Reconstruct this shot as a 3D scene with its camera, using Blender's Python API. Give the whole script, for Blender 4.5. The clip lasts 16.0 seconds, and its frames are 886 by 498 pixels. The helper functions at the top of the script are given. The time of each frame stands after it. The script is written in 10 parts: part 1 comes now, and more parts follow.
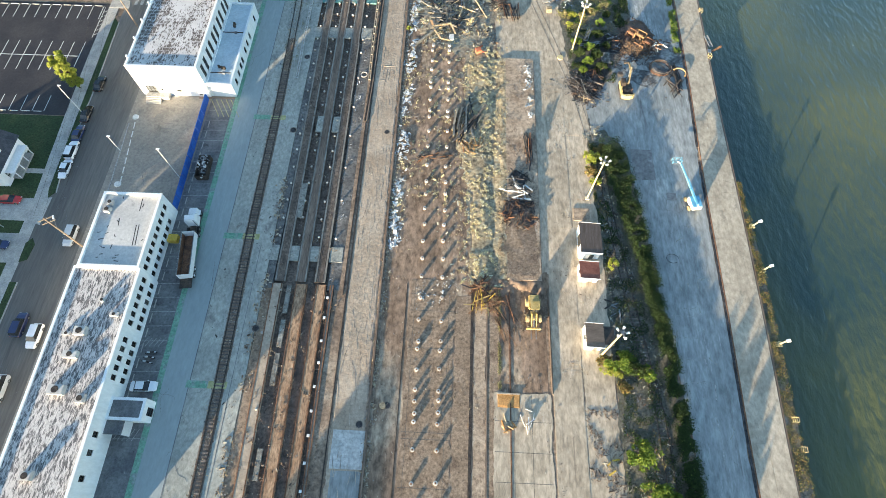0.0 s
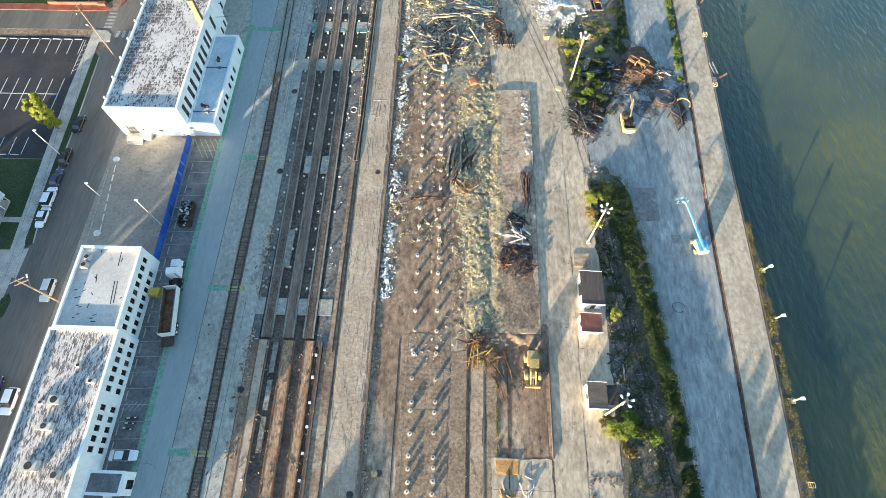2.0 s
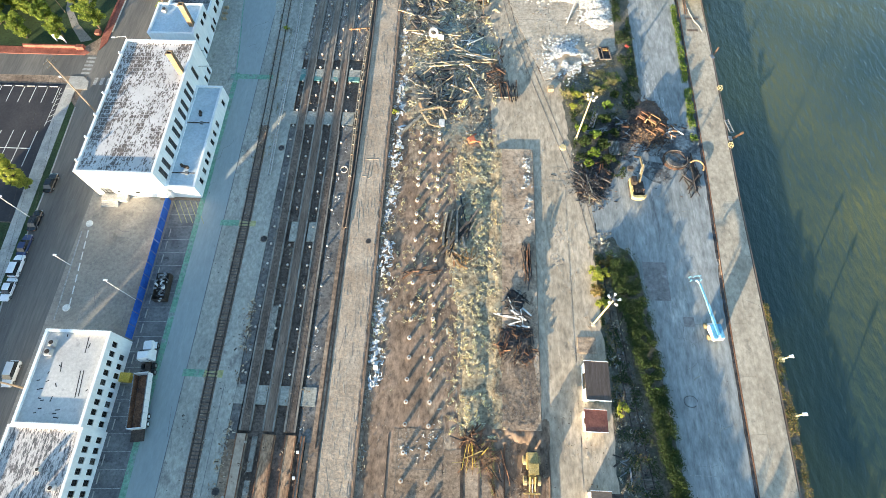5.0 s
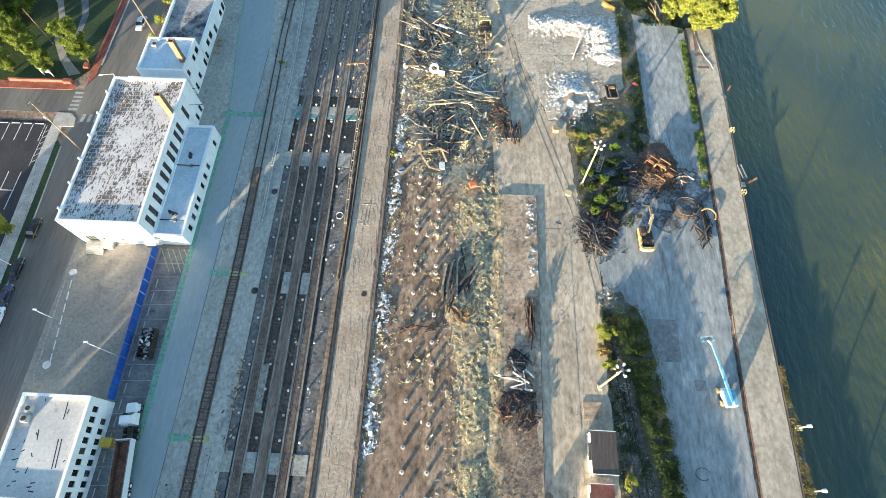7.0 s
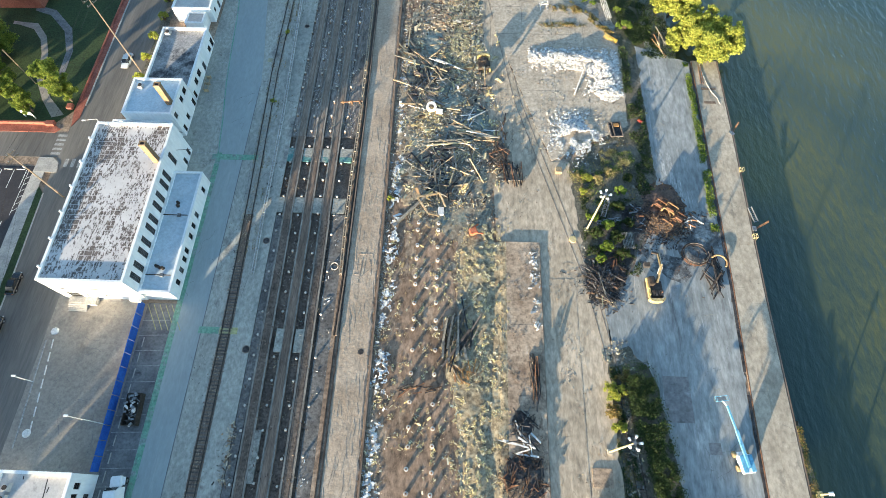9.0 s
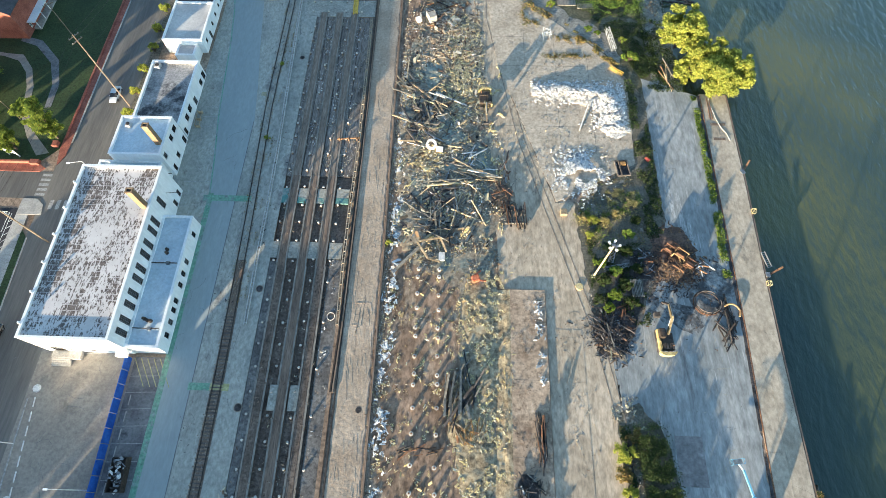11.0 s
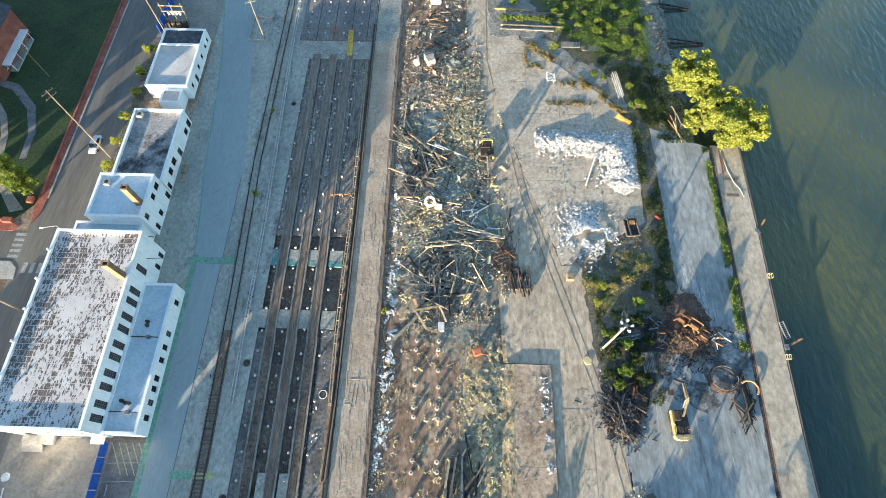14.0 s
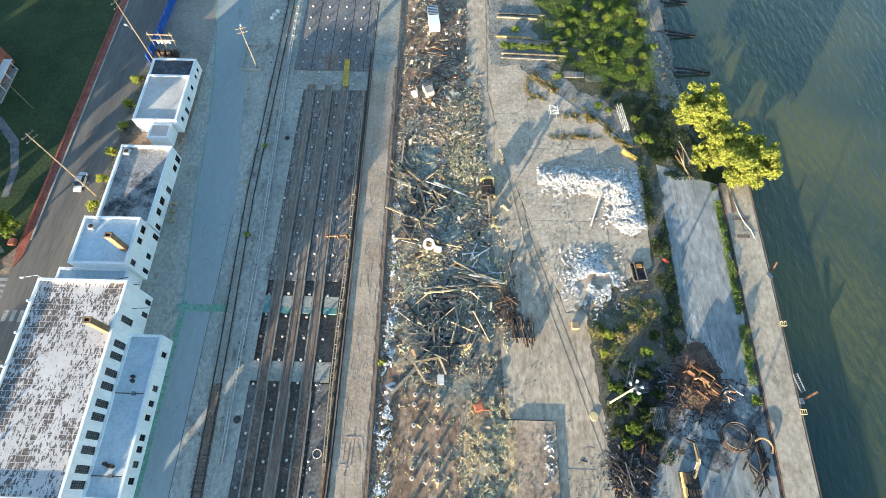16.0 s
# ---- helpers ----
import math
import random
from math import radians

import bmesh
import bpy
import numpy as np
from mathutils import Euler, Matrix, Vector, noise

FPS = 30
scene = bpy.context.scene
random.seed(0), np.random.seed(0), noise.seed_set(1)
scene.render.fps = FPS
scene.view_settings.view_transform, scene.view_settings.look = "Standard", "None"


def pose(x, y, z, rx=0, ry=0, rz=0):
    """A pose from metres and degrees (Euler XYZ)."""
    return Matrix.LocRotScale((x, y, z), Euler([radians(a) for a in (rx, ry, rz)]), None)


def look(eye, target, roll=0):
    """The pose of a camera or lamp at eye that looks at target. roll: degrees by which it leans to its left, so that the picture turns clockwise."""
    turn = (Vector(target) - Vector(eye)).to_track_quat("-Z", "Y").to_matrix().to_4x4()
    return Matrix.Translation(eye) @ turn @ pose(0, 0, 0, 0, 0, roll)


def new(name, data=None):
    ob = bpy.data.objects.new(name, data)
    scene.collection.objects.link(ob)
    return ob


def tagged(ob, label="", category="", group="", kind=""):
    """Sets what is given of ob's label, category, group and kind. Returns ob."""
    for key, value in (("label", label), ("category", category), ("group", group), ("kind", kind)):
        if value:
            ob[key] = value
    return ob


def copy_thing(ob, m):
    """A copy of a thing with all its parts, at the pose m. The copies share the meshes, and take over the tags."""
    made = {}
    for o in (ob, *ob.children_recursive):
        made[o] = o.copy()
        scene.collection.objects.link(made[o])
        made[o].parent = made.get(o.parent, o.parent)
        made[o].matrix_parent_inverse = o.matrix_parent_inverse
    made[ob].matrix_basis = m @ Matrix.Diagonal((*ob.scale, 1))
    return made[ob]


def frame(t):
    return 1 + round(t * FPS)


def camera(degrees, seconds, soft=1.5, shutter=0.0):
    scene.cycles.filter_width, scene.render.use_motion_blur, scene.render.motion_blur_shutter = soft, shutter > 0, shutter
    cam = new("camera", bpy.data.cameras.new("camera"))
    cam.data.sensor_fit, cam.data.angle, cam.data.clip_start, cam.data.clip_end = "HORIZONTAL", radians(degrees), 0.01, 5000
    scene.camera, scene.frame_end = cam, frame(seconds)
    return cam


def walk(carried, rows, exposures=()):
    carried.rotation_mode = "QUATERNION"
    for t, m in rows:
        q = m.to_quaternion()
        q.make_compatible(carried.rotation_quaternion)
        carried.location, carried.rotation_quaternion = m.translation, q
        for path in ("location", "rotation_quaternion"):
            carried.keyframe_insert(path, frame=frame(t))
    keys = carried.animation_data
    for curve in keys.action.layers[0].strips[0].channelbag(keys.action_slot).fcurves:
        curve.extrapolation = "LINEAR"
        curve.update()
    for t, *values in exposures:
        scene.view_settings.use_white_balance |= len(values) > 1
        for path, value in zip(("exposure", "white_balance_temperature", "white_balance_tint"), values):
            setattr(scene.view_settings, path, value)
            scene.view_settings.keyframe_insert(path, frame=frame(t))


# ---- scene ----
cam = camera(80.0, 16.0, 0.5)
PATH = [
    (0, (0.379, -5.239, 94.828), (0.338, -4.367, 93.029), -0.2),
    (0.5, (0.719, -2.356, 94.838), (0.674, -1.487, 93.038), -0.6),
    (1, (1.048, 0.545, 94.847), (1.0, 1.409, 93.044), -1.0),
    (1.5, (1.363, 3.48, 94.852), (1.312, 4.341, 93.047), -1.4),
    (2, (1.659, 6.454, 94.852), (1.608, 7.311, 93.045), -1.6),
    (2.5, (1.934, 9.457, 94.846), (1.881, 10.309, 93.037), -1.9),
    (3, (2.171, 12.45, 94.836), (2.12, 13.298, 93.026), -2.1),
    (3.5, (2.346, 15.401, 94.822), (2.296, 16.246, 93.01), -2.0),
    (4, (2.432, 18.295, 94.801), (2.38, 19.139, 92.988), -1.9),
    (6.5, (2.353, 32.342, 94.632), (2.288, 33.187, 92.821), -1.3),
    (7, (2.26, 35.1, 94.62), (2.197, 35.947, 92.809), -1.5),
    (7.5, (2.1, 37.821, 94.606), (2.039, 38.668, 92.795), -1.5),
    (8, (1.893, 40.491, 94.592), (1.833, 41.34, 92.783), -1.5),
    (8.5, (1.665, 43.093, 94.581), (1.609, 43.945, 92.772), -1.5),
    (9, (1.431, 45.623, 94.566), (1.376, 46.478, 92.759), -1.6),
    (11.5, (0.237, 57.871, 94.423), (0.193, 58.733, 92.618), -1.1),
    (12, (0.006, 60.246, 94.422), (-0.034, 61.108, 92.618), -0.9),
    (12.5, (-0.212, 62.576, 94.425), (-0.249, 63.439, 92.621), -0.7),
    (13, (-0.408, 64.9, 94.426), (-0.443, 65.763, 92.622), -0.6),
    (13.5, (-0.589, 67.248, 94.424), (-0.621, 68.112, 92.62), -0.5),
    (14, (-0.749, 69.635, 94.417), (-0.78, 70.498, 92.613), -0.3),
    (14.5, (-0.896, 72.058, 94.406), (-0.925, 72.92, 92.601), -0.3),
    (15, (-1.031, 74.491, 94.403), (-1.057, 75.352, 92.598), -0.2),
    (15.5, (-1.15, 76.929, 94.402), (-1.174, 77.79, 92.598), -0.0),
    (16, (-1.253, 79.373, 94.405), (-1.278, 80.235, 92.6), 0.0),
]
walk(cam, [(t, look(eye, target, roll)) for t, eye, target, roll in PATH], [(0, 2.31, 5880, 6), (4, 2.44, 5880, 6), (6.5, 2.34, 5860, 6), (8, 2.28, 5840, 6), (12, 2.20, 5770, 6), (16, 2.25, 5740, 6)])

# ---- world, sun ----
SUN_EL, SUN_AZ = 6.3, 59.5          # height of the sun; the way in which shadows fall, from +x to +y
sun_dir = Vector((math.cos(radians(SUN_AZ)), math.sin(radians(SUN_AZ)), -math.tan(radians(SUN_EL))))
world = bpy.data.worlds.new("sky")
scene.world = world
world.use_nodes = True
wn = world.node_tree.nodes
sky = wn.new("ShaderNodeTexSky")
sky.sky_type, sky.sun_disc = "NISHITA", False
sky.ozone_density, sky.dust_density = 1.5, 0.6
sky.sun_elevation, sky.sun_rotation = radians(SUN_EL), radians(90 - SUN_AZ + 180)
wn["Background"].inputs["Strength"].default_value = 0.115
world.node_tree.links.new(sky.outputs[0], wn["Background"].inputs["Color"])
sun = new("sun", bpy.data.lights.new("sun", "SUN"))
sun.data.energy, sun.data.angle, sun.data.color = 5.0, radians(0.6), (1.0, 0.77, 0.50)
sun.matrix_world = look((0, 0, 60), Vector((0, 0, 60)) + sun_dir)

rng = np.random.default_rng(7)
rnd = random.Random(11)


# ---- materials ----
def mat(name, c1, c2, scale=0.4, fine=3.0, rough=0.85, metal=0.0, bump=0.25, stretch=(1, 1, 1), stain=None, stain_at=0.58, stain_scale=0.12,
        local=False, contrast=0.35, island=False, spec=0.3, random=0.0, bump_size=0.05, wear=()):
    """A procedural surface: two colours mixed at a broad scale, a fine grain, an optional stain, and relief."""
    m = bpy.data.materials.new(name)
    m.use_nodes = True
    nt = m.node_tree
    n, l = nt.nodes, nt.links
    b = n["Principled BSDF"]
    b.inputs["Roughness"].default_value, b.inputs["Metallic"].default_value = rough, metal
    b.inputs["Specular IOR Level"].default_value = spec
    if local:
        co = n.new("ShaderNodeTexCoord").outputs["Object"]
    else:
        co = n.new("ShaderNodeNewGeometry").outputs["Position"]
    mp = n.new("ShaderNodeMapping")
    mp.inputs["Scale"].default_value = stretch
    l.new(co, mp.inputs["Vector"])

    def tex(s, detail, rough_=0.6):
        t = n.new("ShaderNodeTexNoise")
        t.inputs["Scale"].default_value, t.inputs["Detail"].default_value, t.inputs["Roughness"].default_value = s, detail, rough_
        l.new(mp.outputs[0], t.inputs["Vector"])
        return t.outputs["Fac"]

    def ramp(src, a, z, ca, cz):
        r = n.new("ShaderNodeValToRGB")
        r.color_ramp.elements[0].position, r.color_ramp.elements[1].position = a, z
        r.color_ramp.elements[0].color, r.color_ramp.elements[1].color = (*ca, 1), (*cz, 1)
        l.new(src, r.inputs[0])
        return r.outputs[0]

    def mix(kind, fac, a, z):
        x = n.new("ShaderNodeMix")
        x.data_type, x.blend_type = "RGBA", kind
        if isinstance(fac, float):
            x.inputs[0].default_value = fac
        else:
            l.new(fac, x.inputs[0])
        l.new(a, x.inputs[6]), l.new(z, x.inputs[7])
        return x.outputs[2]

    col = ramp(tex(scale, 7), 0.36, 0.64, c1, c2)
    if stain:
        sc = n.new("ShaderNodeRGB")
        sc.outputs[0].default_value = (*stain, 1)
        col = mix("MIX", ramp(tex(stain_scale, 9, 0.68), stain_at, stain_at + 0.1, (0, 0, 0), (1, 1, 1)), col, sc.outputs[0])
    for colour, at, size, way, soft in wear:
        wm = n.new("ShaderNodeMapping")
        wm.inputs["Scale"].default_value = way
        wm.inputs["Location"].default_value = (at * 31.0, size * 17.0, 0)
        l.new(co, wm.inputs["Vector"])
        wt = n.new("ShaderNodeTexNoise")
        wt.inputs["Scale"].default_value, wt.inputs["Detail"].default_value, wt.inputs["Roughness"].default_value = size, 8, 0.72
        l.new(wm.outputs[0], wt.inputs["Vector"])
        wc = n.new("ShaderNodeRGB")
        wc.outputs[0].default_value = (*colour, 1)
        col = mix("MIX", ramp(wt.outputs["Fac"], at, at + soft, (0, 0, 0), (0.85, 0.85, 0.85)), col, wc.outputs[0])
    g = tex(fine, 5, 0.7)
    contrast = min(0.62, contrast * 1.6)
    lo, hi = 1 - contrast, 1 + contrast
    col = mix("MULTIPLY", 1.0, col, ramp(g, 0.3, 0.7, (lo,) * 3, (hi,) * 3))
    if island or random:
        src = n.new("ShaderNodeNewGeometry").outputs["Random Per Island"] if island else n.new("ShaderNodeObjectInfo").outputs["Random"]
        k = random or 0.5
        col = mix("MULTIPLY", 1.0, col, ramp(src, 0.0, 1.0, (1 - k,) * 3, (1 + k,) * 3))
    l.new(col, b.inputs["Base Color"])
    if bump:
        bp = n.new("ShaderNodeBump")
        bp.inputs["Strength"].default_value, bp.inputs["Distance"].default_value = bump, bump_size
        l.new(g, bp.inputs["Height"])
        l.new(bp.outputs[0], b.inputs["Normal"])
    return m


def palette(name, colours, rough=0.85, trans=0.0):
    """A colour for each loose piece of a mesh, picked at random from a list."""
    m = bpy.data.materials.new(name)
    m.use_nodes = True
    n, l = m.node_tree.nodes, m.node_tree.links
    b = n["Principled BSDF"]
    b.inputs["Roughness"].default_value, b.inputs["Specular IOR Level"].default_value = rough, 0.2
    r = n.new("ShaderNodeValToRGB")
    r.color_ramp.interpolation = "CONSTANT"
    for k, c in enumerate(colours):
        e = r.color_ramp.elements[k] if k < 2 else r.color_ramp.elements.new(k / len(colours))
        e.position, e.color = k / len(colours), (*c, 1)
    l.new(n.new("ShaderNodeNewGeometry").outputs["Random Per Island"], r.inputs[0])
    l.new(r.outputs[0], b.inputs["Base Color"])
    if trans:
        t, a = n.new("ShaderNodeBsdfTranslucent"), n.new("ShaderNodeMixShader")
        a.inputs[0].default_value = trans
        l.new(r.outputs[0], t.inputs[0])
        l.new(b.outputs[0], a.inputs[1]), l.new(t.outputs[0], a.inputs[2])
        l.new(a.outputs[0], n["Material Output"].inputs[0])
    return m


EARTH = mat("earth", (0.150, 0.106, 0.075), (0.300, 0.225, 0.163), 0.09, 1.3, stain=(0.375, 0.312, 0.237), stain_at=0.56, stain_scale=0.05, contrast=0.5, bump=0.5)
YARD = mat("yard_earth", (0.160, 0.108, 0.072), (0.285, 0.200, 0.140), 0.16, 1.1, stain=(0.399, 0.315, 0.227), stain_at=0.53, stain_scale=0.09, contrast=0.5, bump=0.5, stretch=(1, 0.5, 1), wear=[((0.096, 0.066, 0.046), 0.56, 0.3, (1, 0.5, 1), 0.1), ((0.404, 0.333, 0.259), 0.62, 0.5, (1.3, 0.3, 1), 0.08), ((0.337, 0.215, 0.114), 0.64, 0.25, (1, 0.4, 1), 0.08)])
# the grey-green stain puts shade into the rubble's colour
FINES = mat("fine_rubble", (0.168, 0.135, 0.101), (0.301, 0.259, 0.189), 0.35, 1.5, stain=(0.156, 0.179, 0.160), stain_at=0.52, stain_scale=0.16, contrast=0.5, bump=0.6)
# rubble colour with blue-green shade painted in
SHADEFINES = mat("shaded_fines", (0.136, 0.166, 0.149), (0.255, 0.279, 0.240), 0.25, 1.5, contrast=0.5, bump=0.6)
TANFINES = mat("straw_fines", (0.190, 0.150, 0.098), (0.345, 0.290, 0.190), 0.4, 1.6, stain=(0.170, 0.175, 0.145), stain_at=0.53, stain_scale=0.2, contrast=0.45, bump=0.6)
ASPHALT = mat("asphalt", (0.251, 0.289, 0.294), (0.315, 0.348, 0.343), 0.06, 1.6, stretch=(1, 0.3, 1), stain=(0.211, 0.235, 0.238), stain_at=0.62, stain_scale=0.12, contrast=0.06, bump=0.08, wear=[((0.356, 0.378, 0.367), 0.60, 0.22, (1.6, 0.12, 1), 0.12)])
ROADMAT = mat("worn_road", (0.108, 0.103, 0.096), (0.176, 0.163, 0.145), 0.12, 2.0, stretch=(1.2, 0.10, 1), contrast=0.14, bump=0.1, wear=[((0.085, 0.083, 0.08), 0.57, 0.5, (1.3, 0.04, 1), 0.14), ((0.21, 0.195, 0.17), 0.62, 0.5, (1.2, 0.04, 1), 0.12)])
APRON = mat("apron_concrete", (0.254, 0.259, 0.232), (0.394, 0.387, 0.337), 0.12, 1.6, stretch=(1, 0.6, 1), stain=(0.167, 0.162, 0.151), stain_at=0.57, stain_scale=0.12, contrast=0.2, bump=0.15, wear=[((0.162, 0.146, 0.130), 0.60, 0.5, (1, 0.7, 1), 0.08), ((0.454, 0.443, 0.400), 0.62, 0.3, (1, 0.6, 1), 0.1)])
BAYMAT = mat("bay_asphalt", (0.106, 0.106, 0.112), (0.188, 0.188, 0.188), 0.3, 2.0, stain=(0.062, 0.062, 0.062), stain_at=0.6, stain_scale=0.35, contrast=0.2, bump=0.1, wear=[((0.05, 0.05, 0.05), 0.62, 0.9, (1, 1, 1), 0.06), ((0.26, 0.25, 0.235), 0.64, 0.5, (1, 0.7, 1), 0.08)])
PATCH = mat("patched_concrete", (0.160, 0.152, 0.150), (0.240, 0.228, 0.222), 0.25, 1.4, stain=(0.275, 0.27, 0.265), stain_at=0.55, stain_scale=0.3, contrast=0.2, bump=0.1)
BLACKTOP = mat("blacktop", (0.028, 0.028, 0.034), (0.05, 0.047, 0.05), 0.12, 2.0, contrast=0.15, bump=0.1)
LOTMAT = mat("lot_concrete", (0.215, 0.195, 0.170), (0.303, 0.273, 0.230), 0.13, 1.5, stain=(0.166, 0.152, 0.136), stain_at=0.6, stain_scale=0.1, contrast=0.16, bump=0.1, wear=[((0.16, 0.15, 0.14), 0.60, 0.4, (1, 0.5, 1), 0.1), ((0.34, 0.315, 0.275), 0.60, 0.25, (1, 0.6, 1), 0.1)])
WALK = mat("sidewalk_concrete", (0.30, 0.29, 0.27), (0.42, 0.40, 0.36), 0.5, 3.0, contrast=0.15, bump=0.1, random=0.08)
SLAB = mat("slab_concrete", (0.312, 0.242, 0.176), (0.449, 0.363, 0.276), 0.15, 2.0, stain=(0.274, 0.213, 0.156), stain_at=0.60, stain_scale=0.25, contrast=0.16, bump=0.6, stretch=(0.9, 0.9, 1), random=0.05, bump_size=0.1, wear=[((0.264, 0.206, 0.154), 0.58, 0.9, (1.6, 0.05, 1), 0.1), ((0.437, 0.370, 0.293), 0.58, 0.8, (1, 0.3, 1), 0.12), ((0.226, 0.178, 0.134), 0.60, 1.6, (0.4, 1.8, 1), 0.06), ((0.192, 0.149, 0.110), 0.66, 2.2, (1.0, 1.0, 1), 0.05)])
PLATE = mat("smooth_concrete", (0.380, 0.375, 0.355), (0.520, 0.512, 0.485), 0.5, 2.0, contrast=0.15, bump=0.1, stain=(0.345, 0.356, 0.356), stain_scale=0.4)
DOCK = mat("dock_concrete", (0.335, 0.285, 0.218), (0.455, 0.392, 0.305), 0.22, 1.4, stain=(0.245, 0.212, 0.168), stain_at=0.6, stain_scale=0.14, contrast=0.2, bump=0.25, random=0.05, stretch=(1, 0.6, 1), wear=[((0.225, 0.196, 0.158), 0.58, 0.5, (1, 0.5, 1), 0.1), ((0.480, 0.435, 0.362), 0.62, 0.8, (1, 0.4, 1), 0.08), ((0.170, 0.147, 0.120), 0.66, 1.2, (1, 1, 1), 0.05)])
STRIP = mat("strip_concrete", (0.334, 0.276, 0.203), (0.468, 0.388, 0.293), 0.2, 1.3, stain=(0.233, 0.194, 0.144), stain_at=0.58, stain_scale=0.16, contrast=0.25, bump=0.3, random=0.05, stretch=(1, 0.4, 1), wear=[((0.214, 0.175, 0.131), 0.59, 0.7, (1.4, 0.06, 1), 0.08), ((0.503, 0.435, 0.347), 0.60, 0.4, (1, 0.5, 1), 0.1), ((0.182, 0.148, 0.116), 0.64, 1.2, (1, 1, 1), 0.05)])
PALESTRIP = mat("pale_concrete", (0.352, 0.297, 0.227), (0.493, 0.421, 0.332), 0.2, 1.4, stain=(0.255, 0.215, 0.164), stain_at=0.60, stain_scale=0.2, contrast=0.22, bump=0.3, wear=[((0.229, 0.189, 0.143), 0.60, 0.5, (1, 1, 1), 0.08), ((0.528, 0.473, 0.386), 0.60, 0.3, (1, 1, 1), 0.1)])
QUAY = mat("quay_concrete", (0.209, 0.226, 0.226), (0.315, 0.324, 0.318), 0.10, 0.9, stain=(0.414, 0.414, 0.399), stain_at=0.60, stain_scale=0.16, contrast=0.24, bump=0.2, stretch=(1.2, 0.35, 1), wear=[((0.160, 0.155, 0.150), 0.58, 0.35, (1.3, 0.10, 1), 0.1), ((0.432, 0.432, 0.423), 0.60, 0.8, (1.6, 0.09, 1), 0.07), ((0.141, 0.132, 0.122), 0.65, 0.9, (1, 1, 1), 0.05)])
PAD = mat("pad_concrete", (0.270, 0.198, 0.138), (0.430, 0.335, 0.245), 0.16, 1.5, stain=(0.200, 0.140, 0.098), stain_at=0.54, stain_scale=0.13, contrast=0.3, bump=0.4, wear=[((0.165, 0.115, 0.08), 0.57, 0.6, (1, 0.6, 1), 0.08), ((0.44, 0.385, 0.32), 0.60, 0.4, (1, 0.5, 1), 0.1), ((0.12, 0.085, 0.062), 0.63, 1.4, (1, 0.6, 1), 0.05), ((0.34, 0.21, 0.10), 0.66, 0.35, (1, 0.5, 1), 0.08)])
TANFLOOR = mat("tan_floor", (0.185, 0.132, 0.090), (0.300, 0.225, 0.160), 0.18, 1.8, stain=(0.150, 0.103, 0.072), stain_at=0.55, stain_scale=0.16, contrast=0.35, bump=0.4, wear=[((0.125, 0.088, 0.062), 0.57, 0.6, (1, 0.5, 1), 0.08), ((0.36, 0.30, 0.235), 0.61, 0.5, (1, 0.5, 1), 0.08), ((0.27, 0.15, 0.075), 0.63, 0.35, (1, 0.4, 1), 0.08)])
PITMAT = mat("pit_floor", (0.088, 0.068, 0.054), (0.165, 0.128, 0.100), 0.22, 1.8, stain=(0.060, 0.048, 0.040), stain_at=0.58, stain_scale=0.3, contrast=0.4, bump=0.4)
BEAM = mat("beam_concrete", (0.158, 0.129, 0.103), (0.251, 0.206, 0.164), 0.5, 2.2, stretch=(2.5, 0.3, 1), contrast=0.3, bump=0.25, wear=[((0.079, 0.062, 0.050), 0.60, 0.7, (2, 0.25, 1), 0.08)])
BEAMLIP = mat("beam_lip_concrete", (0.163, 0.151, 0.131), (0.258, 0.241, 0.208), 0.5, 2.6, stretch=(2.0, 0.35, 1), contrast=0.3, bump=0.2, wear=[((0.086, 0.073, 0.060), 0.58, 0.5, (1, 0.3, 1), 0.1)])
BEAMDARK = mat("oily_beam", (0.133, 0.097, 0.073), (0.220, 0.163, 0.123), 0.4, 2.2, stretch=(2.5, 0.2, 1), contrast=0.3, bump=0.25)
BAYFLOOR = mat("grey_bay_floor", (0.086, 0.081, 0.077), (0.163, 0.157, 0.148), 0.22, 1.6, stain=(0.264, 0.264, 0.260), stain_at=0.64, stain_scale=0.45, contrast=0.4, bump=0.3)
RUSTBEAM = mat("rusty_beam", (0.225, 0.130, 0.074), (0.385, 0.262, 0.166), 0.35, 2.6, stretch=(1.4, 0.45, 1), contrast=0.45, bump=0.4, wear=[((0.085, 0.058, 0.042), 0.56, 0.7, (1.3, 0.4, 1), 0.08), ((0.40, 0.33, 0.25), 0.62, 0.9, (1, 0.4, 1), 0.06), ((0.30, 0.14, 0.06), 0.62, 0.5, (1, 0.4, 1), 0.08)])
CROSS = mat("cross_slab_concrete", (0.228, 0.228, 0.201), (0.339, 0.334, 0.292), 0.4, 2.2, contrast=0.25, bump=0.15, wear=[((0.159, 0.148, 0.133), 0.6, 0.7, (1, 1, 1), 0.08)])
TEAL = mat("teal_paint", (0.08, 0.20, 0.185), (0.15, 0.27, 0.25), 0.5, 2.2, stain=(0.26, 0.275, 0.25), stain_at=0.50, stain_scale=0.4, contrast=0.25, bump=0.15)
STEEL = mat("dull_steel", (0.16, 0.17, 0.18), (0.30, 0.31, 0.32), 1.0, 6.0, rough=0.5, metal=0.6, contrast=0.2, local=True)
DARKSTEEL = mat("dark_steel", (0.035, 0.03, 0.028), (0.09, 0.07, 0.055), 1.0, 5.0, rough=0.6, metal=0.3, contrast=0.3)
RUST = mat("rust", (0.130, 0.072, 0.042), (0.270, 0.155, 0.083), 1.1, 6.0, rough=0.9, contrast=0.35, random=0.25)
